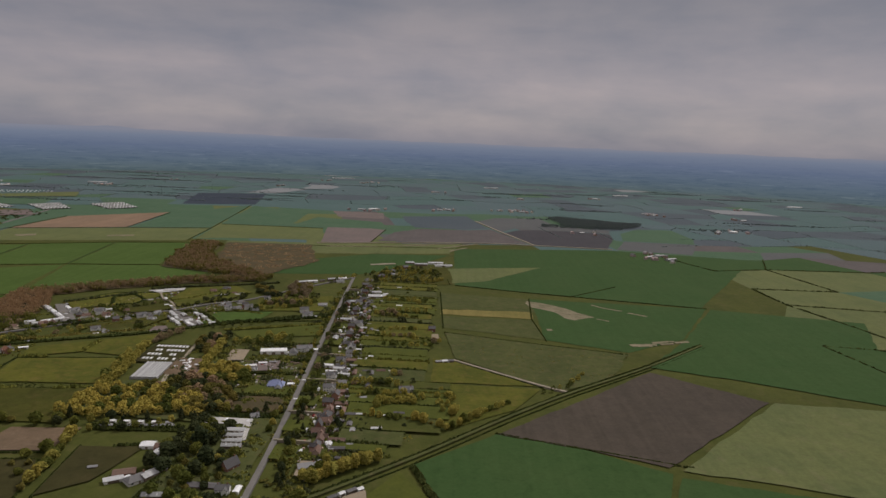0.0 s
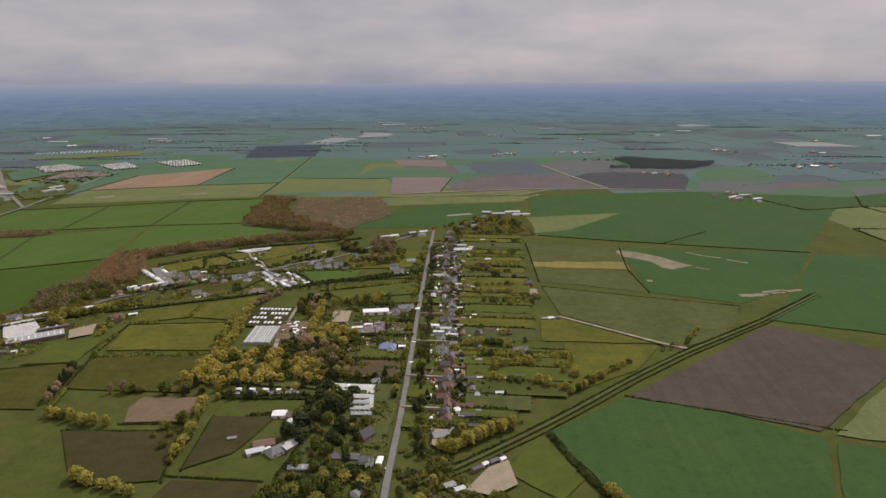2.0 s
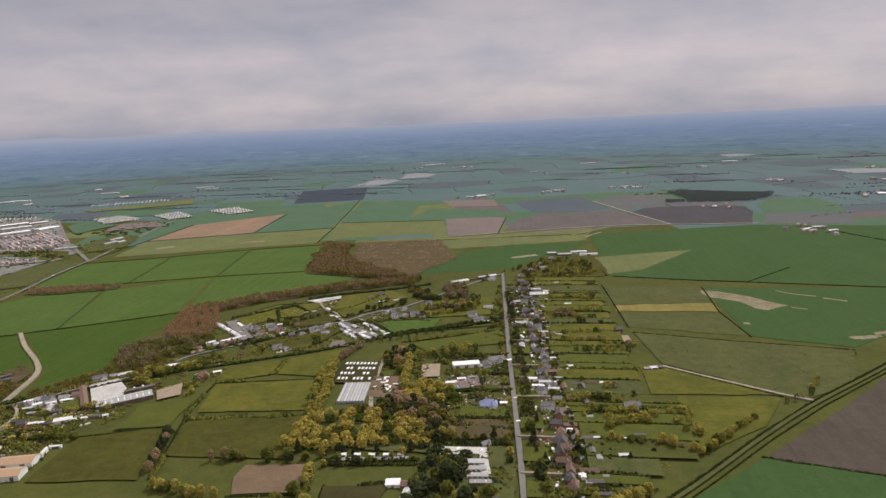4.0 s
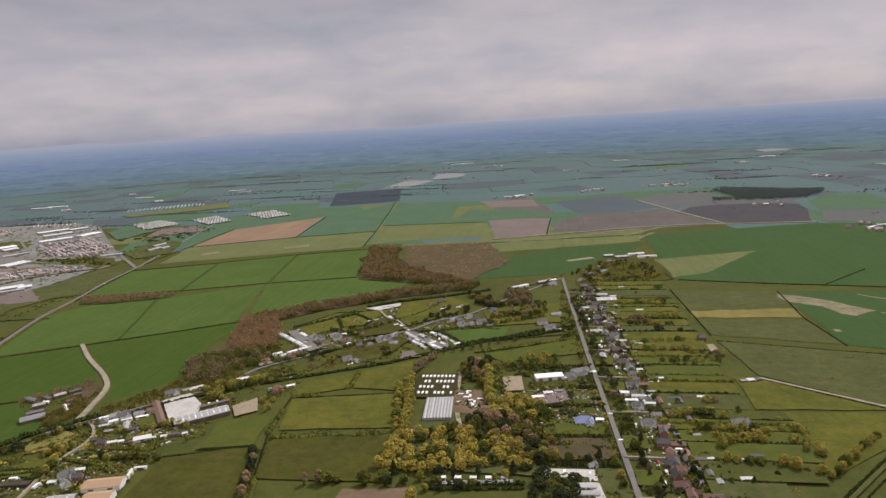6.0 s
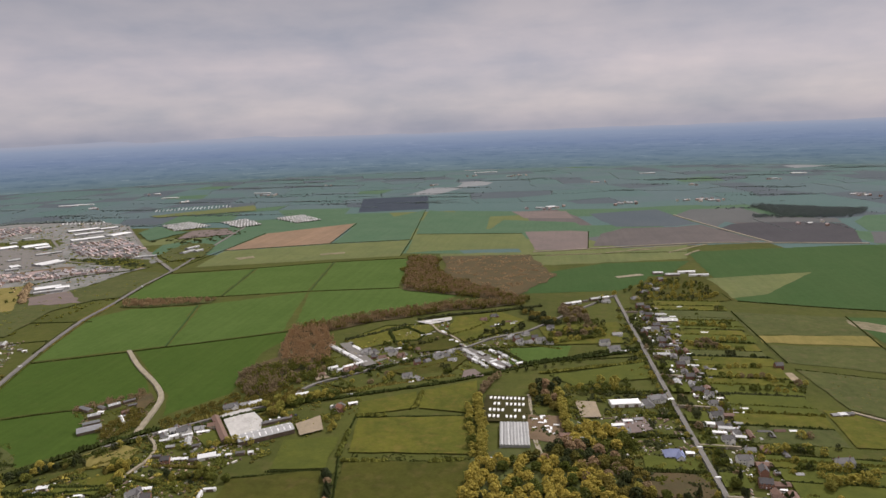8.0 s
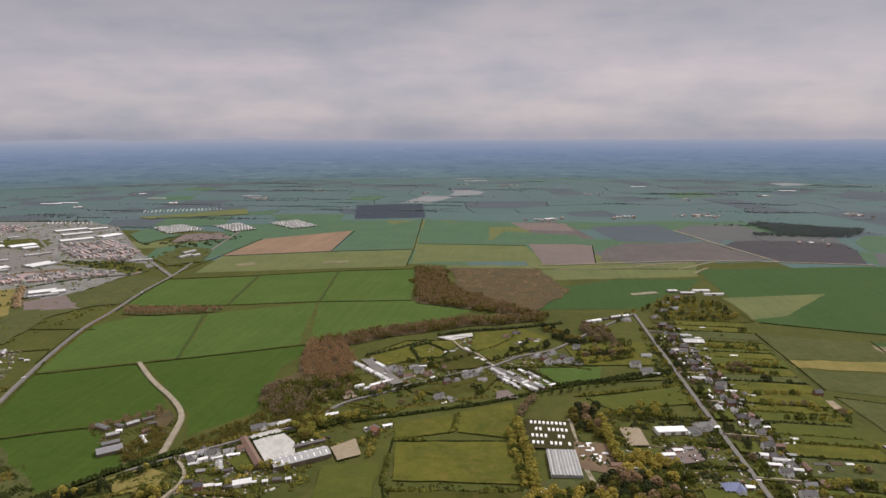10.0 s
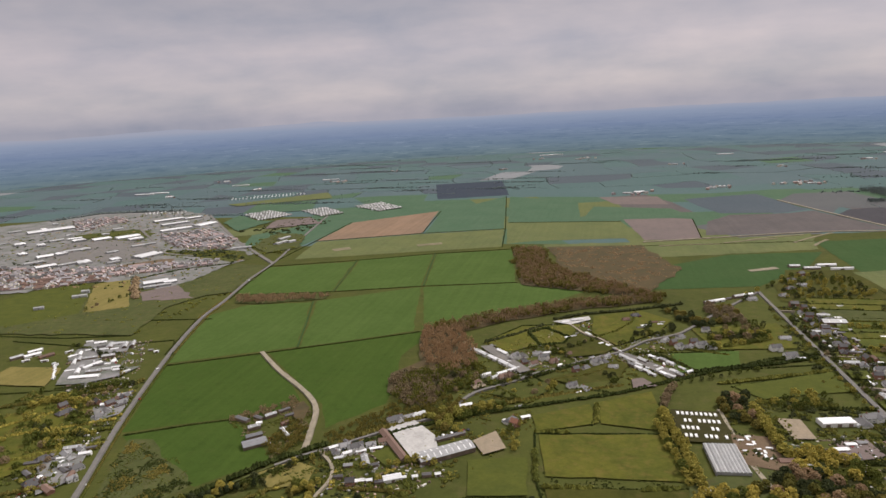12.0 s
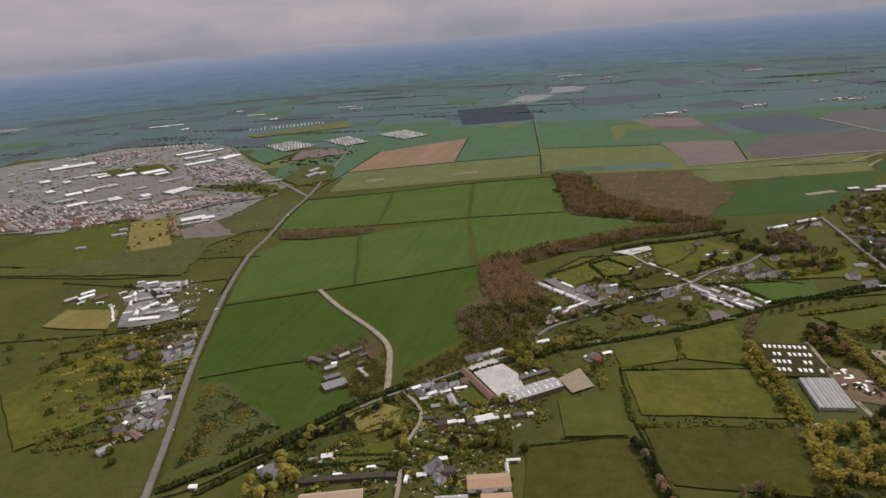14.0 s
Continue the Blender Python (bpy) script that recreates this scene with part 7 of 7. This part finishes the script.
for x, y, kind, turn, sx, sy in ((-447, 1000, "white", 22, 0.8, 0.6), (-462, 992, "bright", 22, 1.4, 1.0), (-430, 945, "bright", -58, 1.6, 0.9), (-414, 911, "bright", 30, 0.9, 0.9), (-405, 905, "bright", -50, 0.9, 0.8), (-397, 893, "garage", -50, 1.0, 0.8), (-456, 929, "bright", 40, 1.0, 1.1), (-449, 935, "small", 30, 1.5, 1.5),
                                 (-387, 868, "white", -47, 0.6, 0.5), (-378, 857, "white", -47, 0.7, 0.5), (-371, 846, "bright", -47, 1.4, 0.9), (-372, 836, "white", -47, 0.55, 0.5), (-364, 829, "bright", -47, 1.6, 1.0), (-358, 820, "bright", -47, 1.3, 0.9), (-379, 843, "grey", -47, 0.5, 0.4),
                                 (-355, 873, "bright", -47, 1.2, 1.1), (-348, 867, "bright", 43, 1.0, 0.8), (-343, 861, "grey", -47, 0.5, 0.5), (-336, 853, "white", -47, 0.5, 0.5), (-350, 833, "white", 43, 0.5, 0.45), (-346, 824, "bright", -47, 1.4, 1.0), (-339, 818, "bright", -47, 1.5, 0.9), (-334, 829, "white", -47, 0.5, 0.5), (-329, 820, "grey", -47, 0.5, 0.5), (-318, 832, "bright", 43, 1.2, 0.9), (-325, 840, "bright", -47, 1.4, 0.8), (-366, 858, "grey", -47, 0.7, 0.6),
                                 (-357, 985, "bright", 20, 1.5, 0.9), (-337, 991, "bright", 10, 1.0, 0.7), (-363, 975, "stable", 20, 0.9, 0.9), (-334, 1000, "garage", 20, 1.0, 0.8), (-493, 722, "small", 30, 1.6, 1.2), (-344, 998, "red", 20, 0.6, 0.6), (-436, 763, "bright", 30, 0.9, 0.8), (-478, 872, "bright", 25, 1.3, 0.9), (-424, 862, "small", 40, 1.4, 1.2), (-460, 835, "bright", 40, 0.8, 0.8), (-548, 890, "small", -45, 1.4, 1.2)):
    lay(kind, x, y, turn + r.uniform(-4, 4), sx, sy)
for x, y, n in ((-525, 850, 9), (-500, 822, 5), (-395, 886, 4), (-352, 845, 8), (-440, 985, 4), (-300, 918, 4)):
    for _ in range(n):
        park(x + r.uniform(-12, 12), y + r.uniform(-10, 10), r.uniform(0, 180))
# north end of the street
lay("white", -37, 1336, 8, 1.4, 1.0)
lay("grey", -66, 1312, 8, 1.3, 1.1)
lay("white", -20, 1310, 8, 1.6, 0.5)
lay("grey", -90, 1325, 8, 0.9)
for k in range(5):
    lay(("grey", "white", "stable", "grey", "white")[k], -260 + k * 15, 1098 + k * 11, 30, 0.8, 0.7)
for x, y, kind in ((-118, 1230, "slate"), (-149, 1091, "dark"), (-132, 1180, "grey"), (-110, 1200, "pale"), (-150, 1140, "slate"), (-95, 1265, "dark"), (-198, 1120, "pale")):
    put(kind, x, y, r.uniform(0, 40))
# roadside clusters along the town road
for x, y, kind, turn, sx, sy in ((-1124, 849, "bright", 30, 1.2, 1.0), (-1102, 845, "white", 30, 0.7, 0.6), (-1077, 835, "grey", 120, 0.9, 0.8), (-1071, 845, "white", 30, 0.8, 0.6), (-1056, 839, "grey", 120, 1.0, 0.6), (-1048, 845, "grey", 120, 1.0, 0.5), (-1096, 819, "bright", 30, 1.6, 1.2), (-1078, 820, "white", 30, 0.7, 0.7), (-1088, 832, "stable", 30, 1.2, 1.0), (-1063, 826, "bright", 30, 1.4, 1.0),
                                 (-1103, 795, "bright", 60, 1.5, 1.2), (-1098, 803, "white", 120, 0.6, 0.5), (-1123, 810, "bright", 60, 1.4, 1.0), (-1081, 774, "white", 120, 0.8, 0.5), (-1082, 784, "grey", 120, 0.7, 0.5), (-1065, 749, "bright", 30, 1.5, 1.1), (-1051, 747, "white", 120, 0.7, 0.6), (-1060, 763, "garage", 120, 1.3, 1.2), (-1048, 768, "white", 70, 1.1, 0.8), (-1029, 750, "grey", 22, 0.9, 0.8), (-1019, 758, "white", 22, 0.7, 0.6), (-1012, 767, "bright", 22, 1.4, 1.1), (-1000, 759, "white", 22, 0.6, 0.6), (-1032, 775, "bright", 22, 1.4, 1.0), (-988, 756, "bright", 60, 1.5, 1.1), (-1028, 733, "white", 22, 1.6, 0.9),
                                 (-1007, 829, "small", 30, 1.2, 1.2), (-995, 824, "bright", 30, 0.8, 0.8), (-1143, 792, "red", 60, 1.3, 1.3), (-1165, 791, "white", 60, 0.9, 0.8), (-1158, 773, "bright", 60, 1.3, 1.0), (-1175, 805, "white", 60, 0.8, 0.7), (-1130, 776, "bright", 20, 1.2, 0.8), (-1180, 780, "grey", 60, 0.8, 0.6)):
    lay(kind, x, y, turn + r.uniform(-4, 4), sx, sy)
for k in range(26):
    park(-1070 + r.uniform(-40, 50), 790 + r.uniform(-45, 45), r.uniform(0, 180))
for k in range(7):
    set_down(CARAVAN, -1100 + 5.5 * k + r.uniform(-1, 1), 762 - 6.0 * k, 120 + r.uniform(-10, 10), 1.1, 1.1)
for poly, gap, seed in ((((-955, 665), (-929, 698), (-908, 655), (-925, 625)), 13, 203), (((-918, 536), (-912, 573), (-882, 582), (-856, 529), (-872, 502)), 12.5, 204)):
    for k, (x, y) in enumerate(scatter(poly, gap, seed)):
        x = min(x, -840 - 0.475 * (y - 521) - 13)
        if k % 2 == 0:
            put(r.choice(["slate", "dark", "pale", "brown", "grey", "dark"]), x, y, 65 + r.choice([0, 90]) + r.uniform(-8, 8), r.uniform(0.65, 0.9))
        else:
            lay(r.choice(["bright", "small", "stable", "garage", "red"]), x, y, 65 + r.choice([0, 90]), r.uniform(0.8, 1.2))
        if r.random() < 0.6:
            park(x - r.uniform(5, 8), y - r.uniform(4, 7), r.uniform(0, 180))
put("grey", -972, 644, 70, 1.2)
put("dark", -985, 655, 70, 0.8)
for x, y, kind in ((-935, 668, "dark"), (-925, 690, "slate"), (-918, 676, "pale"), (-880, 492, "pale"), (-890, 520, "grey"), (-868, 548, "slate")):
    put(kind, min(x, -840 - 0.475 * (y - 521) - 13), y, 65, 0.85)
# vehicles on the road
for t, (x, y, turn) in enumerate(along(((-806, 447), (-898, 643), (-971, 820), (-1020, 963), (-1072, 1199)), 88)):
    park(x + (2 if t % 2 else -2), y, turn - 90 + (180 if t % 2 else 0), t % 5)
for x, y in ((-139, 417), (-146, 590), (-150, 640), (-158, 760)):
    park(x, y, 4, None)

# ---- the town: works sheds, terraces, caravan sites ----
W = "works sheds"
works = [shed("large works shed with a white roof", W, 60, 34, 8, 2.0, SHEET, PALESHEET, doors=1, bays=2, name="works_shed", category="warehouse"),
         shed("works shed with a pale grey roof", W, 44, 24, 7, 2.0, SHEET, SHEET, doors=1, lights=2, name="works_shed", category="warehouse"),
         shed("long warehouse with a white roof", W, 90, 26, 8, 1.6, SHEET, PALESHEET, doors=1, bays=2, name="warehouse", category="warehouse")]
for k, x, y, turn, sx, sy in ((2, -2060, 1735, 52, 1.4, 2.0), (0, -1450, 1392, 72, 0.95, 1.2), (2, -1765, 1900, 53, 1.0, 1.0), (2, -1690, 1830, 53, 0.9, 0.9), (2, -1615, 1730, 53, 0.95, 1.1), (0, -1575, 1810, 75, 1.1, 1.2), (2, -1700, 1935, 53, 0.6, 0.8), (1, -1885, 1575, 55, 0.8, 0.8), (0, -1805, 1570, 145, 0.45, 0.9), (0, -1750, 1590, 55, 0.75, 1.0), (0, -1690, 1620, 55, 1.0, 1.1), (0, -1640, 1590, 55, 0.6, 0.8), (1, -1710, 1440, 55, 0.8, 0.9), (1, -1685, 1460, 145, 0.6, 1.0), (0, -1725, 1375, 55, 0.6, 0.8), (0, -1705, 1405, 145, 0.5, 0.7), (1, -1578, 1428, 55, 0.6, 0.8), (1, -1560, 1505, 55, 0.9, 0.5), (1, -1545, 1525, 55, 0.6, 0.5), (0, -1500, 1348, 145, 0.5, 0.6), (1, -1485, 1322, 55, 0.6, 0.6), (0, -1560, 1318, 145, 0.6, 0.8), (1, -1592, 1300, 55, 0.8, 0.7), (0, -1625, 1276, 55, 0.7, 0.7), (1, -1695, 1312, 55, 0.9, 0.8), (0, -1250, 1160, 40, 0.75, 0.7), (1, -1228, 1135, 40, 1.1, 0.35), (0, -1222, 1165, 40, 0.4, 0.5), (1, -1180, 1535, 75, 0.9, 0.55), (1, -1200, 1590, 75, 0.9, 0.5), (1, -1160, 1550, 75, 0.5, 0.5), (1, -1335, 1060, 35, 0.55, 0.3), (1, -1350, 1090, 35, 0.3, 0.3), (1, -1350, 985, 35, 0.35, 0.3), (1, -1262, 1470, 40, 0.7, 0.5), (1, -1240, 1480, 40, 0.4, 0.4)):
    set_down(works[k], x, y, turn, sx, sy, 0.75)
for x, y in scatter(((-2250, 1350), (-2220, 1850), (-1950, 1950), (-1780, 1720), (-1850, 1500), (-1780, 1300)), 70, 61)[:22]:
    set_down(works[r.choice([1, 1, 0])], x, y, 55 + r.choice([0, 90]) + r.uniform(-5, 5), r.uniform(0.4, 0.8), r.uniform(0.4, 0.8), r.uniform(0.5, 0.75))
def grid_in(poly, turn, along_row, between, seed):
    """Places in straight rows inside an outline."""
    q = random.Random(seed)
    cx, cy = sum(p[0] for p in poly) / len(poly), sum(p[1] for p in poly) / len(poly)
    c, s = math.cos(radians(turn)), math.sin(radians(turn))
    found = []
    for i in range(-40, 41):
        for j in range(-40, 41):
            u, v = i * along_row + q.uniform(-1.2, 1.2), j * between + q.uniform(-1.5, 1.5)
            p = (cx + u * c - v * s, cy + u * s + v * c)
            if inside(poly, p) and q.random() > 0.1:
                found.append(p)
    return found


TH = "town houses"
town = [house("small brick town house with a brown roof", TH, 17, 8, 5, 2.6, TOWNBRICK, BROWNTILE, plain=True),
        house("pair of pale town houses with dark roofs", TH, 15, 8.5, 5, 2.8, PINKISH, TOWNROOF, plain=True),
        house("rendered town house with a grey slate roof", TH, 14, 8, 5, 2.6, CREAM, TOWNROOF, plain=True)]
spots = grid_in(((-1350, 1205), (-1301, 1262), (-1220, 1310), (-1241, 1360), (-1319, 1328), (-1405, 1290), (-1522, 1270), (-1601, 1258), (-1562, 1162), (-1472, 1105), (-1407, 1150)), 28, 12, 17, 62)
spots += grid_in(((-1900, 1110), (-1860, 1270), (-1620, 1262), (-1560, 1165), (-1480, 1100), (-1600, 1075)), 22, 14, 19, 64)
spots += grid_in(((-1609, 1650), (-1501, 1735), (-1325, 1570), (-1276, 1470), (-1418, 1475), (-1536, 1561)), 50, 12, 18, 63)
spots.sort(key=lambda p: p[1] - 0.2 * p[0])
FURTHER = []


def gather(src, m, store):
    """Adds one small mesh to lists of corners and faces."""
    n = len(store[0])
    store[0].extend((m @ v.co)[:] for v in src.verts)
    src.verts.index_update()
    store[1].extend(tuple(n + v.index for v in f.verts) for f in src.faces)
    src.free()


def joined(name, store, mat, root):
    me = bpy.data.meshes.new(name)
    me.from_pydata(store[0], [], store[1])
    me.materials.append(mat)
    ob = new(name, me)
    ob.parent = root
    return ob


def joined_houses(spots):
    """Town houses too many and too far to pick apart, as one mesh of walls and one of roofs."""
    walls, roofs = [([], []) for _ in range(3)], [([], []) for _ in range(4)]
    q = random.Random(4)
    for x, y in spots:
        w, d, e, m = q.uniform(7, 13), q.uniform(6, 8), q.uniform(4.4, 5.6), pose(x, y, 0, 0, 0, 28 + q.choice([0, 90]) + q.uniform(-6, 6))
        gather(prism(bmesh.new(), ((-d / 2, 0), (d / 2, 0), (d / 2, e), (0, e + 2.5), (-d / 2, e)), w), m, q.choice(walls))
        gather(roof_slab(bmesh.new(), w, d, e, 2.5), m, q.choice(roofs))
    root = thing("distant_houses", "rows of distant brick town houses", "houses", kind="stuff")
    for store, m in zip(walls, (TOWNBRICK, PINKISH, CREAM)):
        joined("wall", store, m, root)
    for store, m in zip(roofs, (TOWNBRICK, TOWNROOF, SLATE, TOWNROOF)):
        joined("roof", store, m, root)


for n, (x, y) in enumerate(spots):
    if n >= 110:
        FURTHER.append((x, y))
        continue
    set_down(r.choice(town), x, y, 28 + r.choice([0, 90]) + r.uniform(-6, 6), r.uniform(0.55, 0.95), 0.9, r.uniform(0.8, 1.0))
site = [static_caravan("white static caravan on a holiday site", "static caravans", PAINT), static_caravan("cream static caravan on a holiday site", "static caravans", CREAM)]


def joined_caravans(spots, turn):
    """Static caravans too many and too far to pick apart."""
    q = random.Random(8)
    store = ([], [])
    for x, y in spots:
        one = prism(bmesh.new(), ((-1.7, 0.4), (1.7, 0.4), (1.7, 2.7), (0, 3.1), (-1.7, 2.7)), q.uniform(8.5, 11.5))
        gather(one, pose(x, y, 0, 0, 0, turn + q.uniform(-4, 4)), store)
    tagged(joined("caravan_rows", store, PAINT, None), "rows of white static caravans on a distant site", "caravans", kind="stuff")


REST = []
for n, poly in enumerate((((-1553, 1997), (-1504, 2077), (-1372, 1984), (-1435, 1881)), ((-1383, 2066), (-1322, 2135), (-1206, 2005), (-1255, 1943)), ((-1230, 2150), (-1160, 2230), (-1040, 2100), (-1100, 2030)))):
    places = grid_in(poly, 55, 10.5, 19, 300 + n)
    for x, y in places[:34]:
        set_down(r.choice(site), x, y, 130 + r.uniform(-8, 8), 0.85, 1.0)
    REST += places[34:]
    field(TOWNGROUND, "worn ground of a caravan site", *poly, name="caravan_ground", category="ground", wobble=6)
REST += grid_in(((-1830, 2363), (-1572, 2490), (-1610, 2570), (-1860, 2440)), 26, 14, 26, 310)
REST += grid_in(((-1973, 2034), (-1810, 2046), (-1840, 2110), (-1990, 2100)), 5, 15, 24, 311)
joined_caravans(REST, 130)
FURTHER += grid_in(((-2144, 1915), (-2003, 1984), (-1899, 1878), (-1941, 1702)), 55, 13, 24, 321) + grid_in(((-2300, 1200), (-2280, 1400), (-1900, 1330), (-1880, 1120)), 24, 14, 28, 323)
# scattered farmsteads on the plain
for x, y in ((467, 1535), (508, 1511), (500, 1560), (-338, 2330), (-300, 2345), (-60, 2422), (-30, 2440), (170, 2496), (252, 2487), (220, 2520), (750, 2598), (780, 2570), (845, 2091), (900, 2110), (377, 1927), (-892, 3330), (-760, 3900), (-556, 3800), (-500, 3850), (-1635, 2949), (-1600, 2960), (300, 3100), (700, 3300), (1300, 3000), (1100, 2500), (-100, 3300), (-1900, 2700), (-2200, 2500), (-2300, 3100), (-1500, 3400)):
    set_down(works[r.choice([1, 1, 0])], x, y, r.uniform(-20, 40), r.uniform(0.35, 0.7), r.uniform(0.4, 0.6), 0.6)
    FURTHER += [(x + r.uniform(-45, 45), y + r.uniform(-40, 40)) for _ in range(3)]
joined_houses(FURTHER)
for x, y, turn in ((-2420, 2622, 15), (-2370, 2660, 15), (-2100, 2900, 12), (-760, 4150, 5), (-700, 4180, 5), (900, 3600, 8), (1700, 3300, 10), (-1700, 3050, 12), (200, 3800, 4)):
    set_down(works[2], x, y, turn, 0.9, 0.6, 0.5)


# ---- loose yard and garden clutter: pallets, tanks, frames, heaps ----
def clutter(label, mat, count, seed, *poly):
    q = random.Random(seed)
    xs, ys = [p[0] for p in poly], [p[1] for p in poly]
    v, f = [], []
    while len(v) < 8 * count:
        p = (q.uniform(min(xs), max(xs)), q.uniform(min(ys), max(ys)))
        if not inside(poly, p) or noise.noise((p[0] * 0.06, p[1] * 0.06, seed)) < q.uniform(-0.1, 0.35) or abs(p[0] + 141 + 0.055 * (p[1] - 490)) < 5:
            continue
        a, lx, ly, lz = q.uniform(0, 3.14), q.uniform(0.4, 2.6) * q.uniform(0.5, 1.0), q.uniform(0.25, 1.0), q.uniform(0.3, 1.5)
        c, s, n = math.cos(a), math.sin(a), len(v)
        for dz in (0, lz):
            for dx, dy in ((-lx, -ly), (lx, -ly), (lx, ly), (-lx, ly)):
                k = 1.0 if dz == 0 else 0.92
                v.append((p[0] + k * (dx * c - dy * s), p[1] + k * (dx * s + dy * c), dz))
        f += [(n + i, n + (i + 1) % 4, n + 4 + (i + 1) % 4, n + 4 + i) for i in range(4)] + [(n + 4, n + 5, n + 6, n + 7)]
    me = bpy.data.meshes.new("clutter")
    me.from_pydata(v, [], f)
    me.materials.append(mat)
    tagged(new("clutter", me), label, "clutter", kind="stuff")


PALEBITS = built("weathered_pale_paint", (0.60, 0.57, 0.52), (0.42, 0.39, 0.34), 0.8, 0.6)
STREET = ((-125, 470), (-150, 1100), (-100, 1140), (-72, 640), (-66, 470))
LOWER = ((-735, 478), (-690, 520), (-640, 535), (-640, 590), (-660, 612), (-615, 650), (-530, 600), (-560, 560), (-570, 480))
ROADS = ((-1120, 820), (-1034, 866), (-985, 780), (-930, 690), (-868, 545), (-880, 500), (-918, 540), (-960, 660), (-1060, 720))
HAM = ((-565, 880), (-520, 880), (-470, 1000), (-330, 980), (-330, 830), (-420, 860), (-500, 790))
WEST = ((-300, 620), (-300, 700), (-215, 700), (-160, 740), (-150, 600), (-210, 610), (-262, 630))
for k, poly in enumerate((STREET, LOWER, ROADS, HAM, WEST)):
    clutter("pale garden frames, tanks and stacked pallets", PALEBITS, (260, 60, 200, 160, 60)[k], 90 + k, *poly)
    clutter("grey sheeted heaps and low outhouses", FELT, (220, 110, 260, 170, 90)[k], 100 + k, *poly)
    clutter("brown timber stacks and fence panels", TIMBER, (200, 170, 240, 150, 90)[k], 110 + k, *poly)
    clutter("reddish brick and tile heaps", PINKISH, (120, 50, 130, 70, 60)[k], 120 + k, *poly)

# samples that found no place
for ob in [*H.values(), *PLAIN.values(), *S.values(), *PARK, CARAVAN]:
    if ob.name not in PLACED:
        for bit in (*ob.children_recursive, ob):
            bpy.data.objects.remove(bit)
for ob in [ob for kind in STOCK.values() for ob in kind]:
    if ob.name not in USED:
        for bit in (*ob.children_recursive, ob):
            bpy.data.objects.remove(bit)
